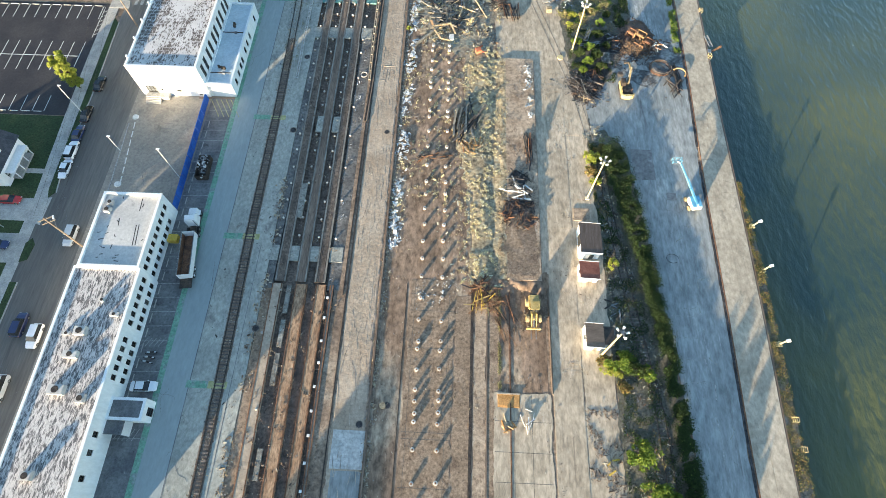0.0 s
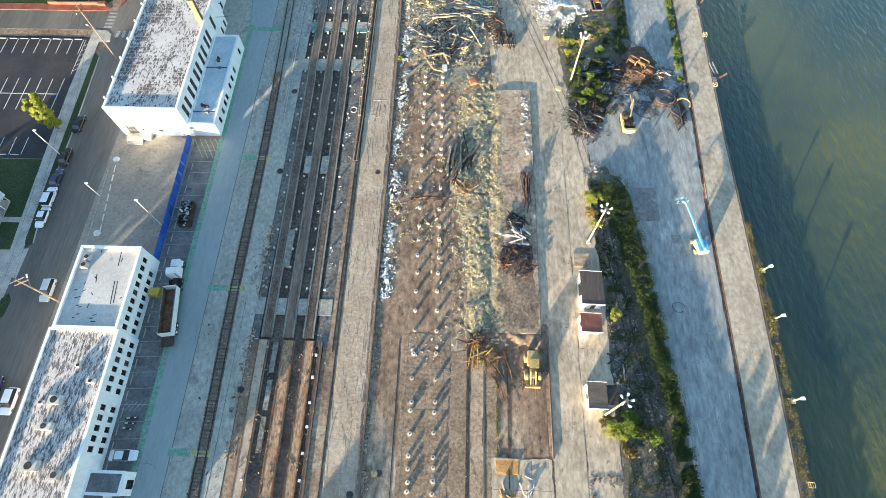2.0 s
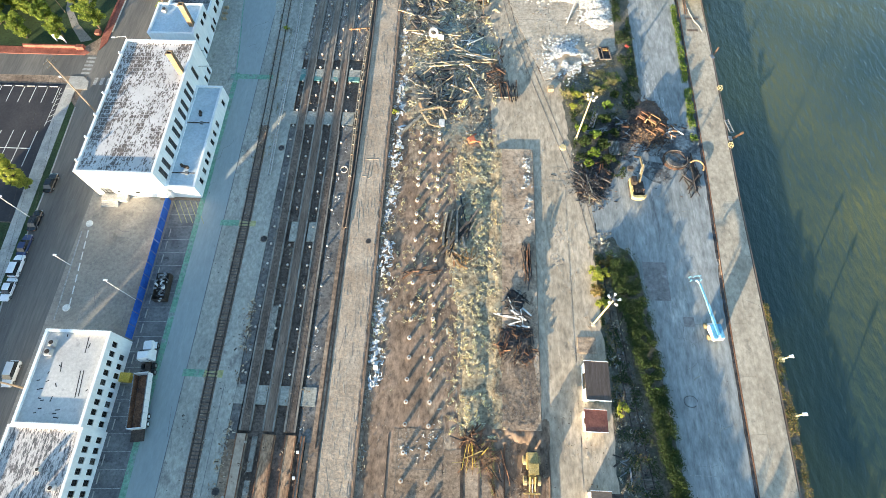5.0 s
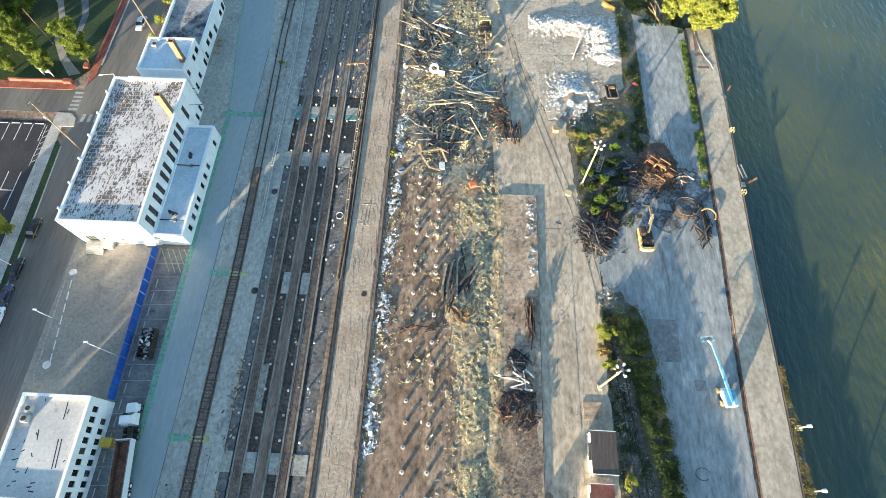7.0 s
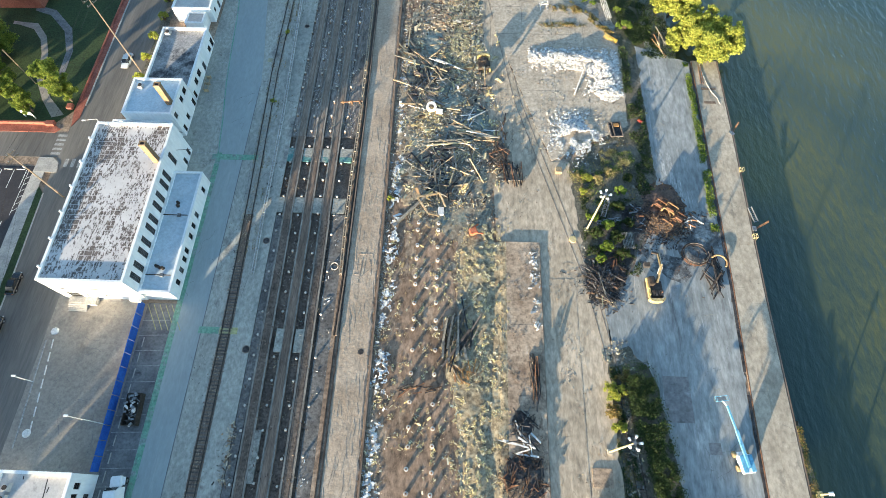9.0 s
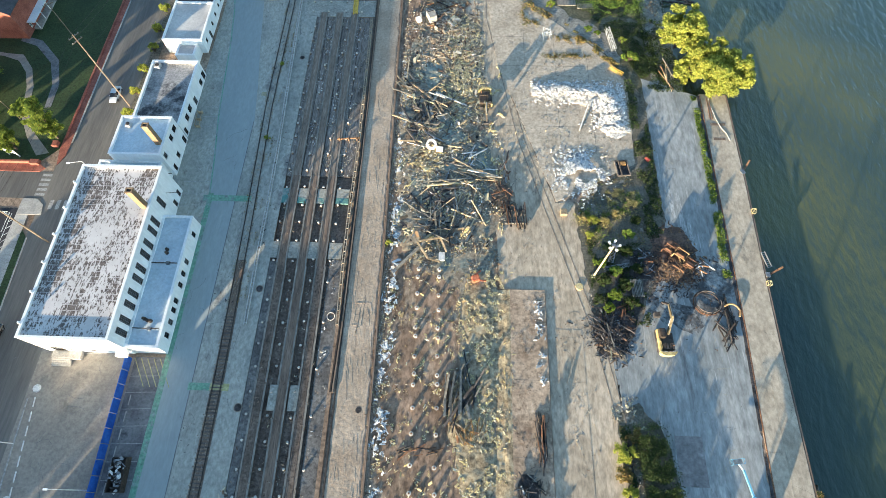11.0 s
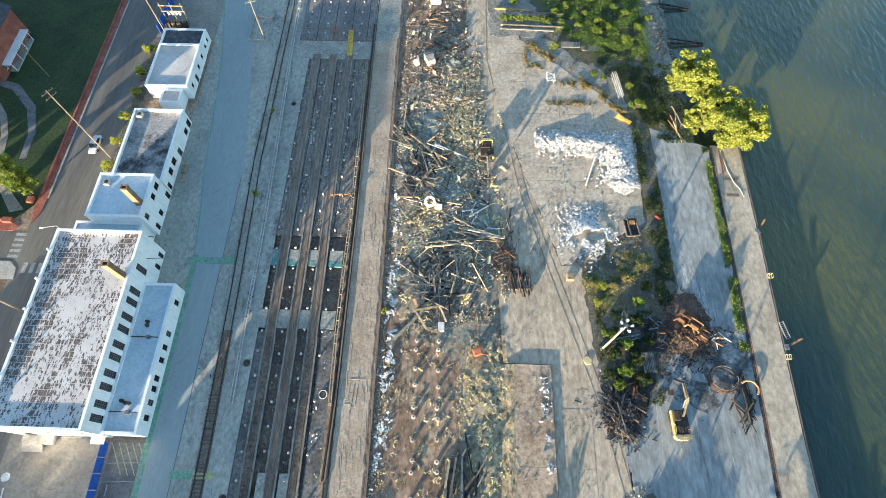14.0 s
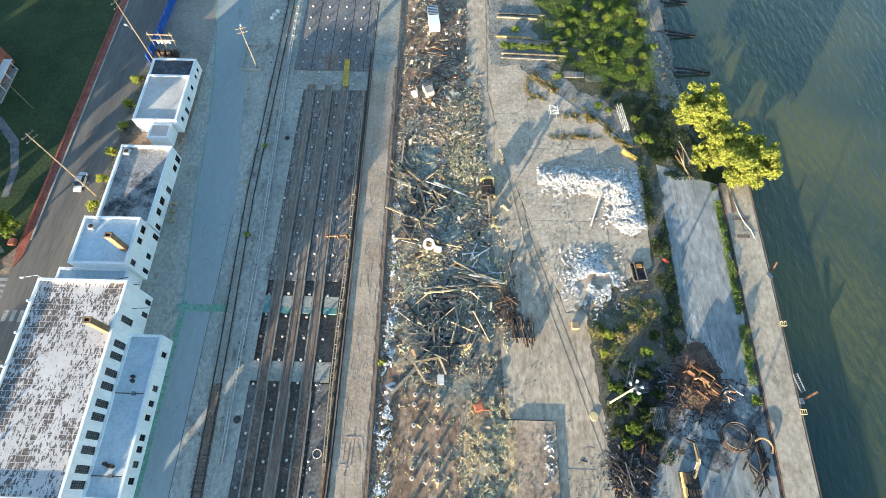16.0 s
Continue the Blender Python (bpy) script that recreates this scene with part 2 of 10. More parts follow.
OCHRERUST = mat("ochre_rust", (0.215, 0.135, 0.062), (0.350, 0.235, 0.118), 1.1, 6.0, rough=0.9, contrast=0.35, random=0.2)
BROWNRUST = mat("brown_rust", (0.091, 0.052, 0.036), (0.221, 0.111, 0.058), 0.9, 5.0, contrast=0.4, random=0.3)
CHAR = mat("charred_scrap", (0.018, 0.018, 0.019), (0.075, 0.068, 0.068), 0.8, 5.0, contrast=0.4, random=0.3)
TIMBER = mat("weathered_timber", (0.237, 0.181, 0.112), (0.450, 0.362, 0.237), 1.2, 6.0, contrast=0.3, random=0.35)
STRAWWOOD = mat("pale_lath", (0.42, 0.34, 0.19), (0.60, 0.51, 0.32), 1.2, 6.0, contrast=0.25, random=0.3)
GREYTIMBER = mat("grey_timber", (0.12, 0.115, 0.10), (0.25, 0.24, 0.21), 1.2, 6.0, contrast=0.3, random=0.3)
SLEEPER = mat("sleeper_timber", (0.095, 0.080, 0.070), (0.175, 0.150, 0.130), 1.4, 6.0, contrast=0.35, random=0.35)
PIPEWHITE = mat("white_pipe", (0.55, 0.55, 0.53), (0.72, 0.71, 0.68), 1.0, 6.0, contrast=0.12, random=0.1)
YELLOW = mat("yellow_paint", (0.50, 0.33, 0.04), (0.66, 0.47, 0.09), 0.8, 5.0, rough=0.5, contrast=0.2, local=True)
OCHRE = mat("ochre_paint", (0.34, 0.245, 0.08), (0.46, 0.35, 0.15), 0.8, 5.0, rough=0.6, contrast=0.3, local=True, stain=(0.14, 0.11, 0.07), stain_at=0.58, stain_scale=0.9)
PALEYELLOW = mat("faded_yellow_paint", (0.46, 0.37, 0.17), (0.60, 0.51, 0.29), 0.8, 5.0, rough=0.55, contrast=0.2, local=True)
ORANGE = mat("orange_paint", (0.310, 0.163, 0.054), (0.430, 0.249, 0.099), 0.7, 5.0, contrast=0.3)
REDORANGE = mat("red_orange_paint", (0.36, 0.10, 0.05), (0.50, 0.17, 0.09), 0.9, 5.0, contrast=0.3)
BLUE = mat("blue_paint", (0.02, 0.075, 0.34), (0.035, 0.12, 0.44), 0.5, 4.0, contrast=0.15, rough=0.6)
SKYBLUE = mat("sky_blue_paint", (0.13, 0.34, 0.50), (0.20, 0.43, 0.58), 0.6, 4.0, contrast=0.15, rough=0.4, local=True)
WHITE = mat("white_paint", (0.72, 0.73, 0.73), (0.82, 0.82, 0.81), 0.35, 2.5, contrast=0.07, bump=0.1, rough=0.7)
WALLWHITE = mat("white_painted_masonry", (0.78, 0.79, 0.79), (0.86, 0.86, 0.85), 0.25, 1.5, contrast=0.06, bump=0.15, stain=(0.66, 0.67, 0.67), stain_at=0.66, stain_scale=0.3, stretch=(1, 1, 0.3))
ENAMEL = mat("white_enamel", (0.74, 0.75, 0.76), (0.80, 0.80, 0.80), 0.5, 3.0, contrast=0.04, bump=0, rough=0.25, spec=0.5, local=True)


def flaked_roof():
    """White coating flaked off a dark roof in short strokes, held along the seams of its sheets."""
    m = bpy.data.materials.new("flaked_white_roof")
    m.use_nodes = True
    n, l = m.node_tree.nodes, m.node_tree.links
    b = n["Principled BSDF"]
    b.inputs["Roughness"].default_value, b.inputs["Specular IOR Level"].default_value = 0.85, 0.2
    co = n.new("ShaderNodeNewGeometry").outputs["Position"]

    def field(scale, detail, way, rough=0.65):
        mp, t = n.new("ShaderNodeMapping"), n.new("ShaderNodeTexNoise")
        mp.inputs["Scale"].default_value = way
        t.inputs["Scale"].default_value, t.inputs["Detail"].default_value, t.inputs["Roughness"].default_value = scale, detail, rough
        l.new(co, mp.inputs["Vector"]), l.new(mp.outputs[0], t.inputs["Vector"])
        return t.outputs["Fac"]

    def sums(kind, a, z):
        x = n.new("ShaderNodeMath")
        x.operation = kind
        for k, v in enumerate((a, z)):
            if isinstance(v, float):
                x.inputs[k].default_value = v
            else:
                l.new(v, x.inputs[k])
        return x.outputs[0]

    def steps(src, a, z, ca, cz):
        r = n.new("ShaderNodeValToRGB")
        r.color_ramp.elements[0].position, r.color_ramp.elements[1].position = a, z
        r.color_ramp.elements[0].color, r.color_ramp.elements[1].color = (*ca, 1), (*cz, 1)
        l.new(src, r.inputs[0])
        return r.outputs[0]

    strokes = sums("ADD", field(1.9, 5, (1.5, 0.6, 1)), sums("MULTIPLY", field(0.17, 4, (1.2, 0.8, 1)), 0.75))
    bare = steps(strokes, 0.865, 0.925, (0, 0, 0), (1, 1, 1))
    seam = n.new("ShaderNodeTexBrick")
    seam.inputs["Color1"].default_value = seam.inputs["Color2"].default_value = (1, 1, 1, 1)
    seam.inputs["Mortar"].default_value = (0.25, 0.25, 0.25, 1)
    seam.inputs["Scale"].default_value, seam.inputs["Mortar Size"].default_value, seam.inputs["Mortar Smooth"].default_value = 1.0, 0.07, 0.5
    seam.inputs["Brick Width"].default_value, seam.inputs["Row Height"].default_value = 1.5, 1.05
    warp = n.new("ShaderNodeVectorMath")
    wob = n.new("ShaderNodeVectorMath")
    wob.operation = "SCALE"
    wob.inputs["Scale"].default_value = 0.35
    nz = n.new("ShaderNodeTexNoise")
    nz.inputs["Scale"].default_value = 0.5
    l.new(co, nz.inputs["Vector"]), l.new(nz.outputs["Color"], wob.inputs[0])
    l.new(co, warp.inputs[0]), l.new(wob.outputs[0], warp.inputs[1]), l.new(warp.outputs[0], seam.inputs["Vector"])
    fac = sums("MULTIPLY", bare, seam.outputs["Color"])
    pale = steps(field(0.25, 6, (1, 1, 1)), 0.35, 0.65, (0.50, 0.465, 0.445), (0.62, 0.585, 0.565))
    dark = steps(field(2.2, 5, (1, 1, 1)), 0.35, 0.65, (0.075, 0.064, 0.060), (0.20, 0.165, 0.145))
    x = n.new("ShaderNodeMix")
    x.data_type = "RGBA"
    l.new(fac, x.inputs[0]), l.new(pale, x.inputs[6]), l.new(dark, x.inputs[7]), l.new(x.outputs[2], b.inputs["Base Color"])
    bp = n.new("ShaderNodeBump")
    bp.inputs["Strength"].default_value, bp.inputs["Distance"].default_value = 0.3, 0.02
    bp.invert = True
    l.new(fac, bp.inputs["Height"]), l.new(bp.outputs[0], b.inputs["Normal"])
    return m


ROOFSNOW = flaked_roof()
ROOFSOUTH = mat("patchy_white_roof", (0.10, 0.098, 0.10), (0.18, 0.16, 0.155), 0.6, 3.0, stain=(0.52, 0.48, 0.45), stain_at=0.435, stain_scale=1.5, contrast=0.22, bump=0.25, stretch=(1.8, 0.5, 1), wear=[((0.36, 0.33, 0.32), 0.58, 0.25, (1, 1, 1), 0.1)])
ROOFGREY = mat("pale_membrane_roof", (0.425, 0.408, 0.391), (0.527, 0.510, 0.484), 0.2, 2.0, stain=(0.340, 0.332, 0.323), stain_at=0.62, stain_scale=0.3, contrast=0.1, bump=0.1, wear=[((0.28, 0.27, 0.26), 0.62, 0.5, (1, 0.4, 1), 0.08), ((0.58, 0.56, 0.53), 0.60, 0.35, (1, 0.7, 1), 0.1)])
ROOFBLUE = mat("light_blue_membrane", (0.44, 0.52, 0.57), (0.55, 0.61, 0.65), 0.3, 2.0, stain=(0.36, 0.40, 0.43), stain_at=0.64, stain_scale=0.4, contrast=0.1, bump=0.1)
ROOFSOOT = mat("sooty_roof", (0.24, 0.235, 0.235), (0.36, 0.345, 0.33), 0.25, 2.0, stain=(0.05, 0.05, 0.055), stain_at=0.50, stain_scale=0.14, contrast=0.2, bump=0.1, wear=[((0.44, 0.41, 0.38), 0.58, 0.2, (1, 1, 1), 0.1), ((0.07, 0.07, 0.075), 0.62, 0.6, (1, 1, 1), 0.06)])
ROOFBROWN = mat("brown_roof", (0.085, 0.062, 0.05), (0.13, 0.10, 0.085), 0.6, 4.0, contrast=0.15, stretch=(3, 0.4, 1))
ROOFTAN = mat("tan_roof", (0.140, 0.102, 0.076), (0.205, 0.152, 0.116), 0.6, 4.0, contrast=0.15, stretch=(0.4, 3, 1))
ROOFRED = mat("red_brown_roof", (0.17, 0.06, 0.045), (0.25, 0.10, 0.07), 0.6, 4.0, contrast=0.2)
SHINGLE = mat("dark_shingle", (0.05, 0.052, 0.06), (0.09, 0.09, 0.10), 0.8, 5.0, contrast=0.2)
GLASS = mat("dark_window_glass", (0.012, 0.014, 0.016), (0.03, 0.033, 0.036), 0.6, 2.0, rough=0.12, contrast=0.1, bump=0, spec=0.5)
GREYGLASS = mat("dusty_window_glass", (0.10, 0.11, 0.115), (0.17, 0.18, 0.185), 0.9, 2.0, rough=0.3, contrast=0.15, bump=0, spec=0.5)
BRICK = mat("red_brick", (0.20, 0.065, 0.045), (0.30, 0.11, 0.075), 0.5, 4.0, contrast=0.2, random=0.12)
CHIMNEY = mat("tan_brick", (0.20, 0.130, 0.075), (0.285, 0.195, 0.118), 0.6, 4.0, contrast=0.25)
GRASS = mat("grass", (0.024, 0.043, 0.016), (0.044, 0.066, 0.023), 0.12, 2.5, stain=(0.066, 0.077, 0.031), stain_at=0.60, stain_scale=0.09, contrast=0.35, bump=0.6)
SHORE = mat("shore_growth", (0.060, 0.062, 0.036), (0.115, 0.108, 0.070), 0.3, 2.0, stain=(0.19, 0.175, 0.145), stain_at=0.55, stain_scale=0.2, contrast=0.4, bump=0.6)
SHOREDIRT = mat("shore_dirt", (0.165, 0.160, 0.140), (0.285, 0.275, 0.245), 0.3, 2.0, stain=(0.100, 0.098, 0.070), stain_at=0.56, stain_scale=0.22, contrast=0.4, bump=0.5)
NORTHSLAB = mat("blue_grey_floor", (0.136, 0.133, 0.133), (0.207, 0.200, 0.196), 0.12, 1.6, stretch=(1.4, 0.5, 1), stain=(0.190, 0.140, 0.110), stain_at=0.54, stain_scale=0.10, contrast=0.3, bump=0.15)
GUARDPAINT = mat("pale_grey_paint", (0.36, 0.365, 0.36), (0.50, 0.50, 0.485), 0.8, 4.0, contrast=0.25, bump=0.1, stain=(0.22, 0.17, 0.12), stain_at=0.66, stain_scale=0.6)
GUARDTAN = mat("tan_steel", (0.27, 0.22, 0.16), (0.40, 0.335, 0.25), 0.8, 4.0, contrast=0.3)
RUSTSOIL = mat("rusty_soil", (0.085, 0.058, 0.046), (0.150, 0.098, 0.074), 0.4, 2.2, stain=(0.060, 0.044, 0.040), stain_at=0.55, stain_scale=0.4, contrast=0.4, bump=0.6)
DIRTYYELLOW = mat("dirty_yellow_paint", (0.36, 0.28, 0.11), (0.52, 0.42, 0.20), 0.8, 4.0, rough=0.65, contrast=0.3, local=True, stain=(0.15, 0.115, 0.07), stain_at=0.55, stain_scale=0.9)
NORTHBAY = mat("shallow_bay_floor", (0.139, 0.123, 0.109), (0.242, 0.219, 0.195), 0.2, 1.6, stretch=(1.6, 0.4, 1), stain=(0.094, 0.078, 0.066), stain_at=0.55, stain_scale=0.35, contrast=0.35, bump=0.25, wear=[((0.224, 0.136, 0.080), 0.63, 0.3, (1.4, 0.5, 1), 0.08)])
SOOTQUAY = mat("sooty_concrete", (0.070, 0.072, 0.074), (0.150, 0.154, 0.154), 0.35, 1.6, stain=(0.24, 0.25, 0.246), stain_at=0.47, stain_scale=0.35, contrast=0.35, bump=0.2)
SOOT = mat("sooty_soil", (0.045, 0.042, 0.040), (0.10, 0.092, 0.085), 0.3, 1.8, stain=(0.17, 0.155, 0.14), stain_at=0.57, stain_scale=0.3, contrast=0.4, bump=0.5)
LIME = mat("lime_spill", (0.275, 0.285, 0.283), (0.43, 0.44, 0.435), 0.4, 2.5, contrast=0.3, bump=0.2, stain=(0.262, 0.275, 0.272), stain_at=0.46, stain_scale=0.5, stretch=(1.5, 0.4, 1))
CRACK = mat("crack_dirt", (0.085, 0.075, 0.065), (0.15, 0.135, 0.115), 0.5, 3.0, contrast=0.3, bump=0)
WEEDS = mat("weedy_ground", (0.068, 0.070, 0.052), (0.156, 0.140, 0.111), 0.35, 2.6, stain=(0.247, 0.234, 0.208), stain_at=0.58, stain_scale=0.3, contrast=0.45, bump=0.6, wear=[((0.046, 0.043, 0.036), 0.57, 0.6, (1, 0.6, 1), 0.08), ((0.338, 0.325, 0.299), 0.66, 0.9, (1, 0.7, 1), 0.06)])
BARK = mat("bark", (0.07, 0.05, 0.035), (0.13, 0.10, 0.075), 0.8, 6.0, contrast=0.3, local=True)
POLEWOOD = mat("pole_wood", (0.17, 0.135, 0.095), (0.25, 0.20, 0.145), 0.8, 5.0, contrast=0.2, local=True)
PAINTWHITE = mat("road_paint", (0.55, 0.55, 0.53), (0.70, 0.70, 0.67), 0.8, 3.0, contrast=0.15, bump=0)
PAINTFADED = mat("faded_road_paint", (0.26, 0.26, 0.25), (0.36, 0.36, 0.34), 0.8, 3.0, contrast=0.3, bump=0)
PAINTGREEN = mat("faded_green_paint", (0.14, 0.29, 0.20), (0.20, 0.34, 0.25), 0.35, 2.0, contrast=0.25, bump=0, stain=(0.225, 0.265, 0.25), stain_at=0.50, stain_scale=0.45)
PAINTYELLOW = mat("faded_yellow_line", (0.33, 0.32, 0.14), (0.42, 0.40, 0.20), 0.5, 2.0, contrast=0.2, bump=0)
RUBBER = mat("tyre_rubber", (0.015, 0.015, 0.015), (0.03, 0.03, 0.03), 2.0, 8.0, rough=0.9, contrast=0.2, local=True)
TANTYRE = mat("dusty_tyre", (0.20, 0.16, 0.09), (0.32, 0.26, 0.15), 2.0, 8.0, rough=0.9, contrast=0.3, local=True)
STUBMAT = mat("pier_concrete", (0.38, 0.35, 0.31), (0.54, 0.51, 0.46), 1.2, 5.0, contrast=0.2, random=0.25)
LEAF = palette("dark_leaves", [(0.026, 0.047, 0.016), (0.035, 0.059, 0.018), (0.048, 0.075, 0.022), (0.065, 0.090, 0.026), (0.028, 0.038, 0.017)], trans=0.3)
LEAFLIGHT = palette("bright_leaves", [(0.310, 0.355, 0.067), (0.402, 0.423, 0.083), (0.483, 0.473, 0.101), (0.345, 0.378, 0.077), (0.218, 0.270, 0.057)], trans=0.5)
LEAFMID = palette("shore_leaves", [(0.106, 0.181, 0.036), (0.143, 0.228, 0.042), (0.196, 0.276, 0.052), (0.074, 0.126, 0.029), (0.240, 0.299, 0.060)], trans=0.35)
LEAFTREE = palette("park_leaves", [(0.10, 0.16, 0.025), (0.14, 0.20, 0.03), (0.19, 0.235, 0.035), (0.07, 0.12, 0.025)], trans=0.3)
LEAFPARK = palette("gate_leaves", [(0.14, 0.20, 0.035), (0.20, 0.255, 0.042), (0.27, 0.31, 0.055), (0.10, 0.15, 0.03)], trans=0.4)
LEAFDRY = palette("dry_leaves", [(0.22, 0.15, 0.05), (0.27, 0.20, 0.07), (0.17, 0.11, 0.045), (0.13, 0.14, 0.045), (0.32, 0.25, 0.10), (0.10, 0.12, 0.04)], trans=0.2)
LEAFSTRAW = palette("straw_grass", [(0.390, 0.325, 0.143), (0.312, 0.273, 0.111), (0.195, 0.195, 0.072), (0.468, 0.403, 0.221), (0.260, 0.208, 0.104), (0.130, 0.143, 0.058)], trans=0.2)
STRAW = palette("straw_rubble", [(0.64, 0.53, 0.25), (0.50, 0.42, 0.20), (0.72, 0.64, 0.38), (0.30, 0.225, 0.12), (0.66, 0.60, 0.44), (0.38, 0.30, 0.16), (0.28, 0.25, 0.19), (0.52, 0.42, 0.22), (0.22, 0.165, 0.10)])
MIXED = palette("mixed_rubble", [(0.191, 0.217, 0.190), (0.324, 0.305, 0.245), (0.530, 0.450, 0.281), (0.132, 0.109, 0.084), (0.225, 0.215, 0.185), (0.490, 0.455, 0.385), (0.251, 0.167, 0.098), (0.117, 0.138, 0.133), (0.177, 0.189, 0.168)])
BROWNBITS = palette("brown_rubble", [(0.204, 0.144, 0.096), (0.312, 0.228, 0.144), (0.432, 0.348, 0.228), (0.120, 0.084, 0.060), (0.504, 0.444, 0.336), (0.264, 0.240, 0.216)])
DIRTBITS = palette("dirt_scraps", [(0.14, 0.095, 0.065), (0.20, 0.145, 0.10), (0.26, 0.20, 0.14), (0.09, 0.065, 0.05), (0.32, 0.27, 0.21), (0.17, 0.13, 0.10)])
PALEBITS = palette("pale_rubble", [(0.66, 0.66, 0.64), (0.50, 0.52, 0.54), (0.74, 0.73, 0.70), (0.36, 0.38, 0.40), (0.58, 0.55, 0.48), (0.22, 0.25, 0.28)])
WHITEFINES = mat("white_rubble_fines", (0.36, 0.35, 0.33), (0.56, 0.55, 0.53), 0.8, 3.0, contrast=0.4, bump=0.9, bump_size=0.1)
WHITEBITS = palette("white_rubble", [(0.684, 0.673, 0.650), (0.593, 0.593, 0.581), (0.775, 0.764, 0.741), (0.479, 0.479, 0.467), (0.388, 0.376, 0.353), (0.285, 0.274, 0.251)])
RUSTBITS = palette("rusty_rubble", [(0.05, 0.04, 0.035), (0.11, 0.070, 0.048), (0.17, 0.105, 0.06), (0.22, 0.145, 0.08), (0.08, 0.058, 0.046), (0.12, 0.10, 0.085), (0.035, 0.03, 0.03), (0.06, 0.055, 0.055)])
DARKBITS = palette("burnt_rubble", [(0.02, 0.02, 0.02), (0.05, 0.045, 0.04), (0.09, 0.07, 0.055), (0.14, 0.09, 0.06), (0.035, 0.035, 0.04), (0.2, 0.2, 0.2)])


def water_material():
    m = bpy.data.materials.new("river_water")
    m.use_nodes = True
    n, l = m.node_tree.nodes, m.node_tree.links
    b = n["Principled BSDF"]
    b.inputs["Roughness"].default_value, b.inputs["IOR"].default_value = 0.12, 1.56
    pos = n.new("ShaderNodeNewGeometry").outputs["Position"]
    mp = n.new("ShaderNodeMapping")
    mp.inputs["Scale"].default_value = (1.0, 0.42, 1)
    mp.inputs["Rotation"].default_value = (0, 0, radians(-35))
    l.new(pos, mp.inputs["Vector"])
    big = n.new("ShaderNodeTexNoise")
    big.inputs["Scale"].default_value, big.inputs["Detail"].default_value = 0.02, 4
    l.new(pos, big.inputs["Vector"])
    # sunlit olive and shaded teal water, both put into the base colour
    r = n.new("ShaderNodeValToRGB")
    r.color_ramp.elements[0].position, r.color_ramp.elements[1].position = 0.4, 0.62
    r.color_ramp.elements[0].color, r.color_ramp.elements[1].color = (0.030, 0.052, 0.040, 1), (0.090, 0.097, 0.037, 1)
    l.new(big.outputs["Fac"], r.inputs[0]), l.new(r.outputs[0], b.inputs["Base Color"])
    w1 = n.new("ShaderNodeTexNoise")
    w1.inputs["Scale"].default_value, w1.inputs["Detail"].default_value = 0.75, 6
    l.new(mp.outputs[0], w1.inputs["Vector"])
    bp = n.new("ShaderNodeBump")
    bp.inputs["Strength"].default_value, bp.inputs["Distance"].default_value = 1.0, 0.32
    l.new(w1.outputs["Fac"], bp.inputs["Height"]), l.new(bp.outputs[0], b.inputs["Normal"])
    return m


WATER = water_material()


# ---- builders ----
def mesh_of(name, bm, material):
    me = bpy.data.meshes.new(name)
    bm.to_mesh(me)
    bm.free()
    me.materials.append(material)
    return me


def part(name, bm, material, parent=None, label=""):
    """Links a bmesh as one mesh object, under its thing if one is given."""
    ob = new(name, mesh_of(name, bm, material))
    if parent:
        ob.parent = parent
    return tagged(ob, label)


def thing(name, m, label, category, group="", kind=""):
    ob = new(name)
    ob.empty_display_size = 0.3
    ob.matrix_world = m
    ob.matrix_basis = m
    return tagged(ob, label, category, group, kind)


def box(x0, x1, y0, y1, z0, z1, bm=None, bevel=0.0):
    bm = bm or bmesh.new()
    vs = [bm.verts.new(p) for p in ((x0, y0, z0), (x1, y0, z0), (x1, y1, z0), (x0, y1, z0), (x0, y0, z1), (x1, y0, z1), (x1, y1, z1), (x0, y1, z1))]
    fs = [bm.faces.new([vs[k] for k in f]) for f in ((3, 2, 1, 0), (4, 5, 6, 7), (0, 1, 5, 4), (1, 2, 6, 5), (2, 3, 7, 6), (3, 0, 4, 7))]
    if bevel:
        bmesh.ops.bevel(bm, geom=list({e for f in fs for e in f.edges}), offset=bevel, segments=2, affect="EDGES", clamp_overlap=True)
    return bm


def prism(pts, z0, z1, bm=None):
    """A flat plate of any outline, pts going round to the left."""
    bm = bm or bmesh.new()
    lo, hi = [bm.verts.new((x, y, z0)) for x, y in pts], [bm.verts.new((x, y, z1)) for x, y in pts]
    bm.faces.new(hi), bm.faces.new(lo[::-1])
    for k in range(len(pts)):
        j = (k + 1) % len(pts)
        bm.faces.new((lo[k], lo[j], hi[j], hi[k]))
    return bm


def tube(p, q, r0, r1=None, seg=8, bm=None):
    """A round, tapered bar from p to q."""
    bm = bm or bmesh.new()
    p, q = Vector(p), Vector(q)
    r1 = r0 if r1 is None else r1
    turn = (q - p).to_track_quat("Z", "Y").to_matrix()
    rings = []
    for c, r in ((p, r0), (q, r1)):
        rings.append([bm.verts.new(c + turn @ Vector((r * math.cos(2 * math.pi * k / seg), r * math.sin(2 * math.pi * k / seg), 0))) for k in range(seg)])
    for k in range(seg):
        j = (k + 1) % seg
        bm.faces.new((rings[0][k], rings[0][j], rings[1][j], rings[1][k]))
    bm.faces.new(rings[0][::-1]), bm.faces.new(rings[1])
    return bm


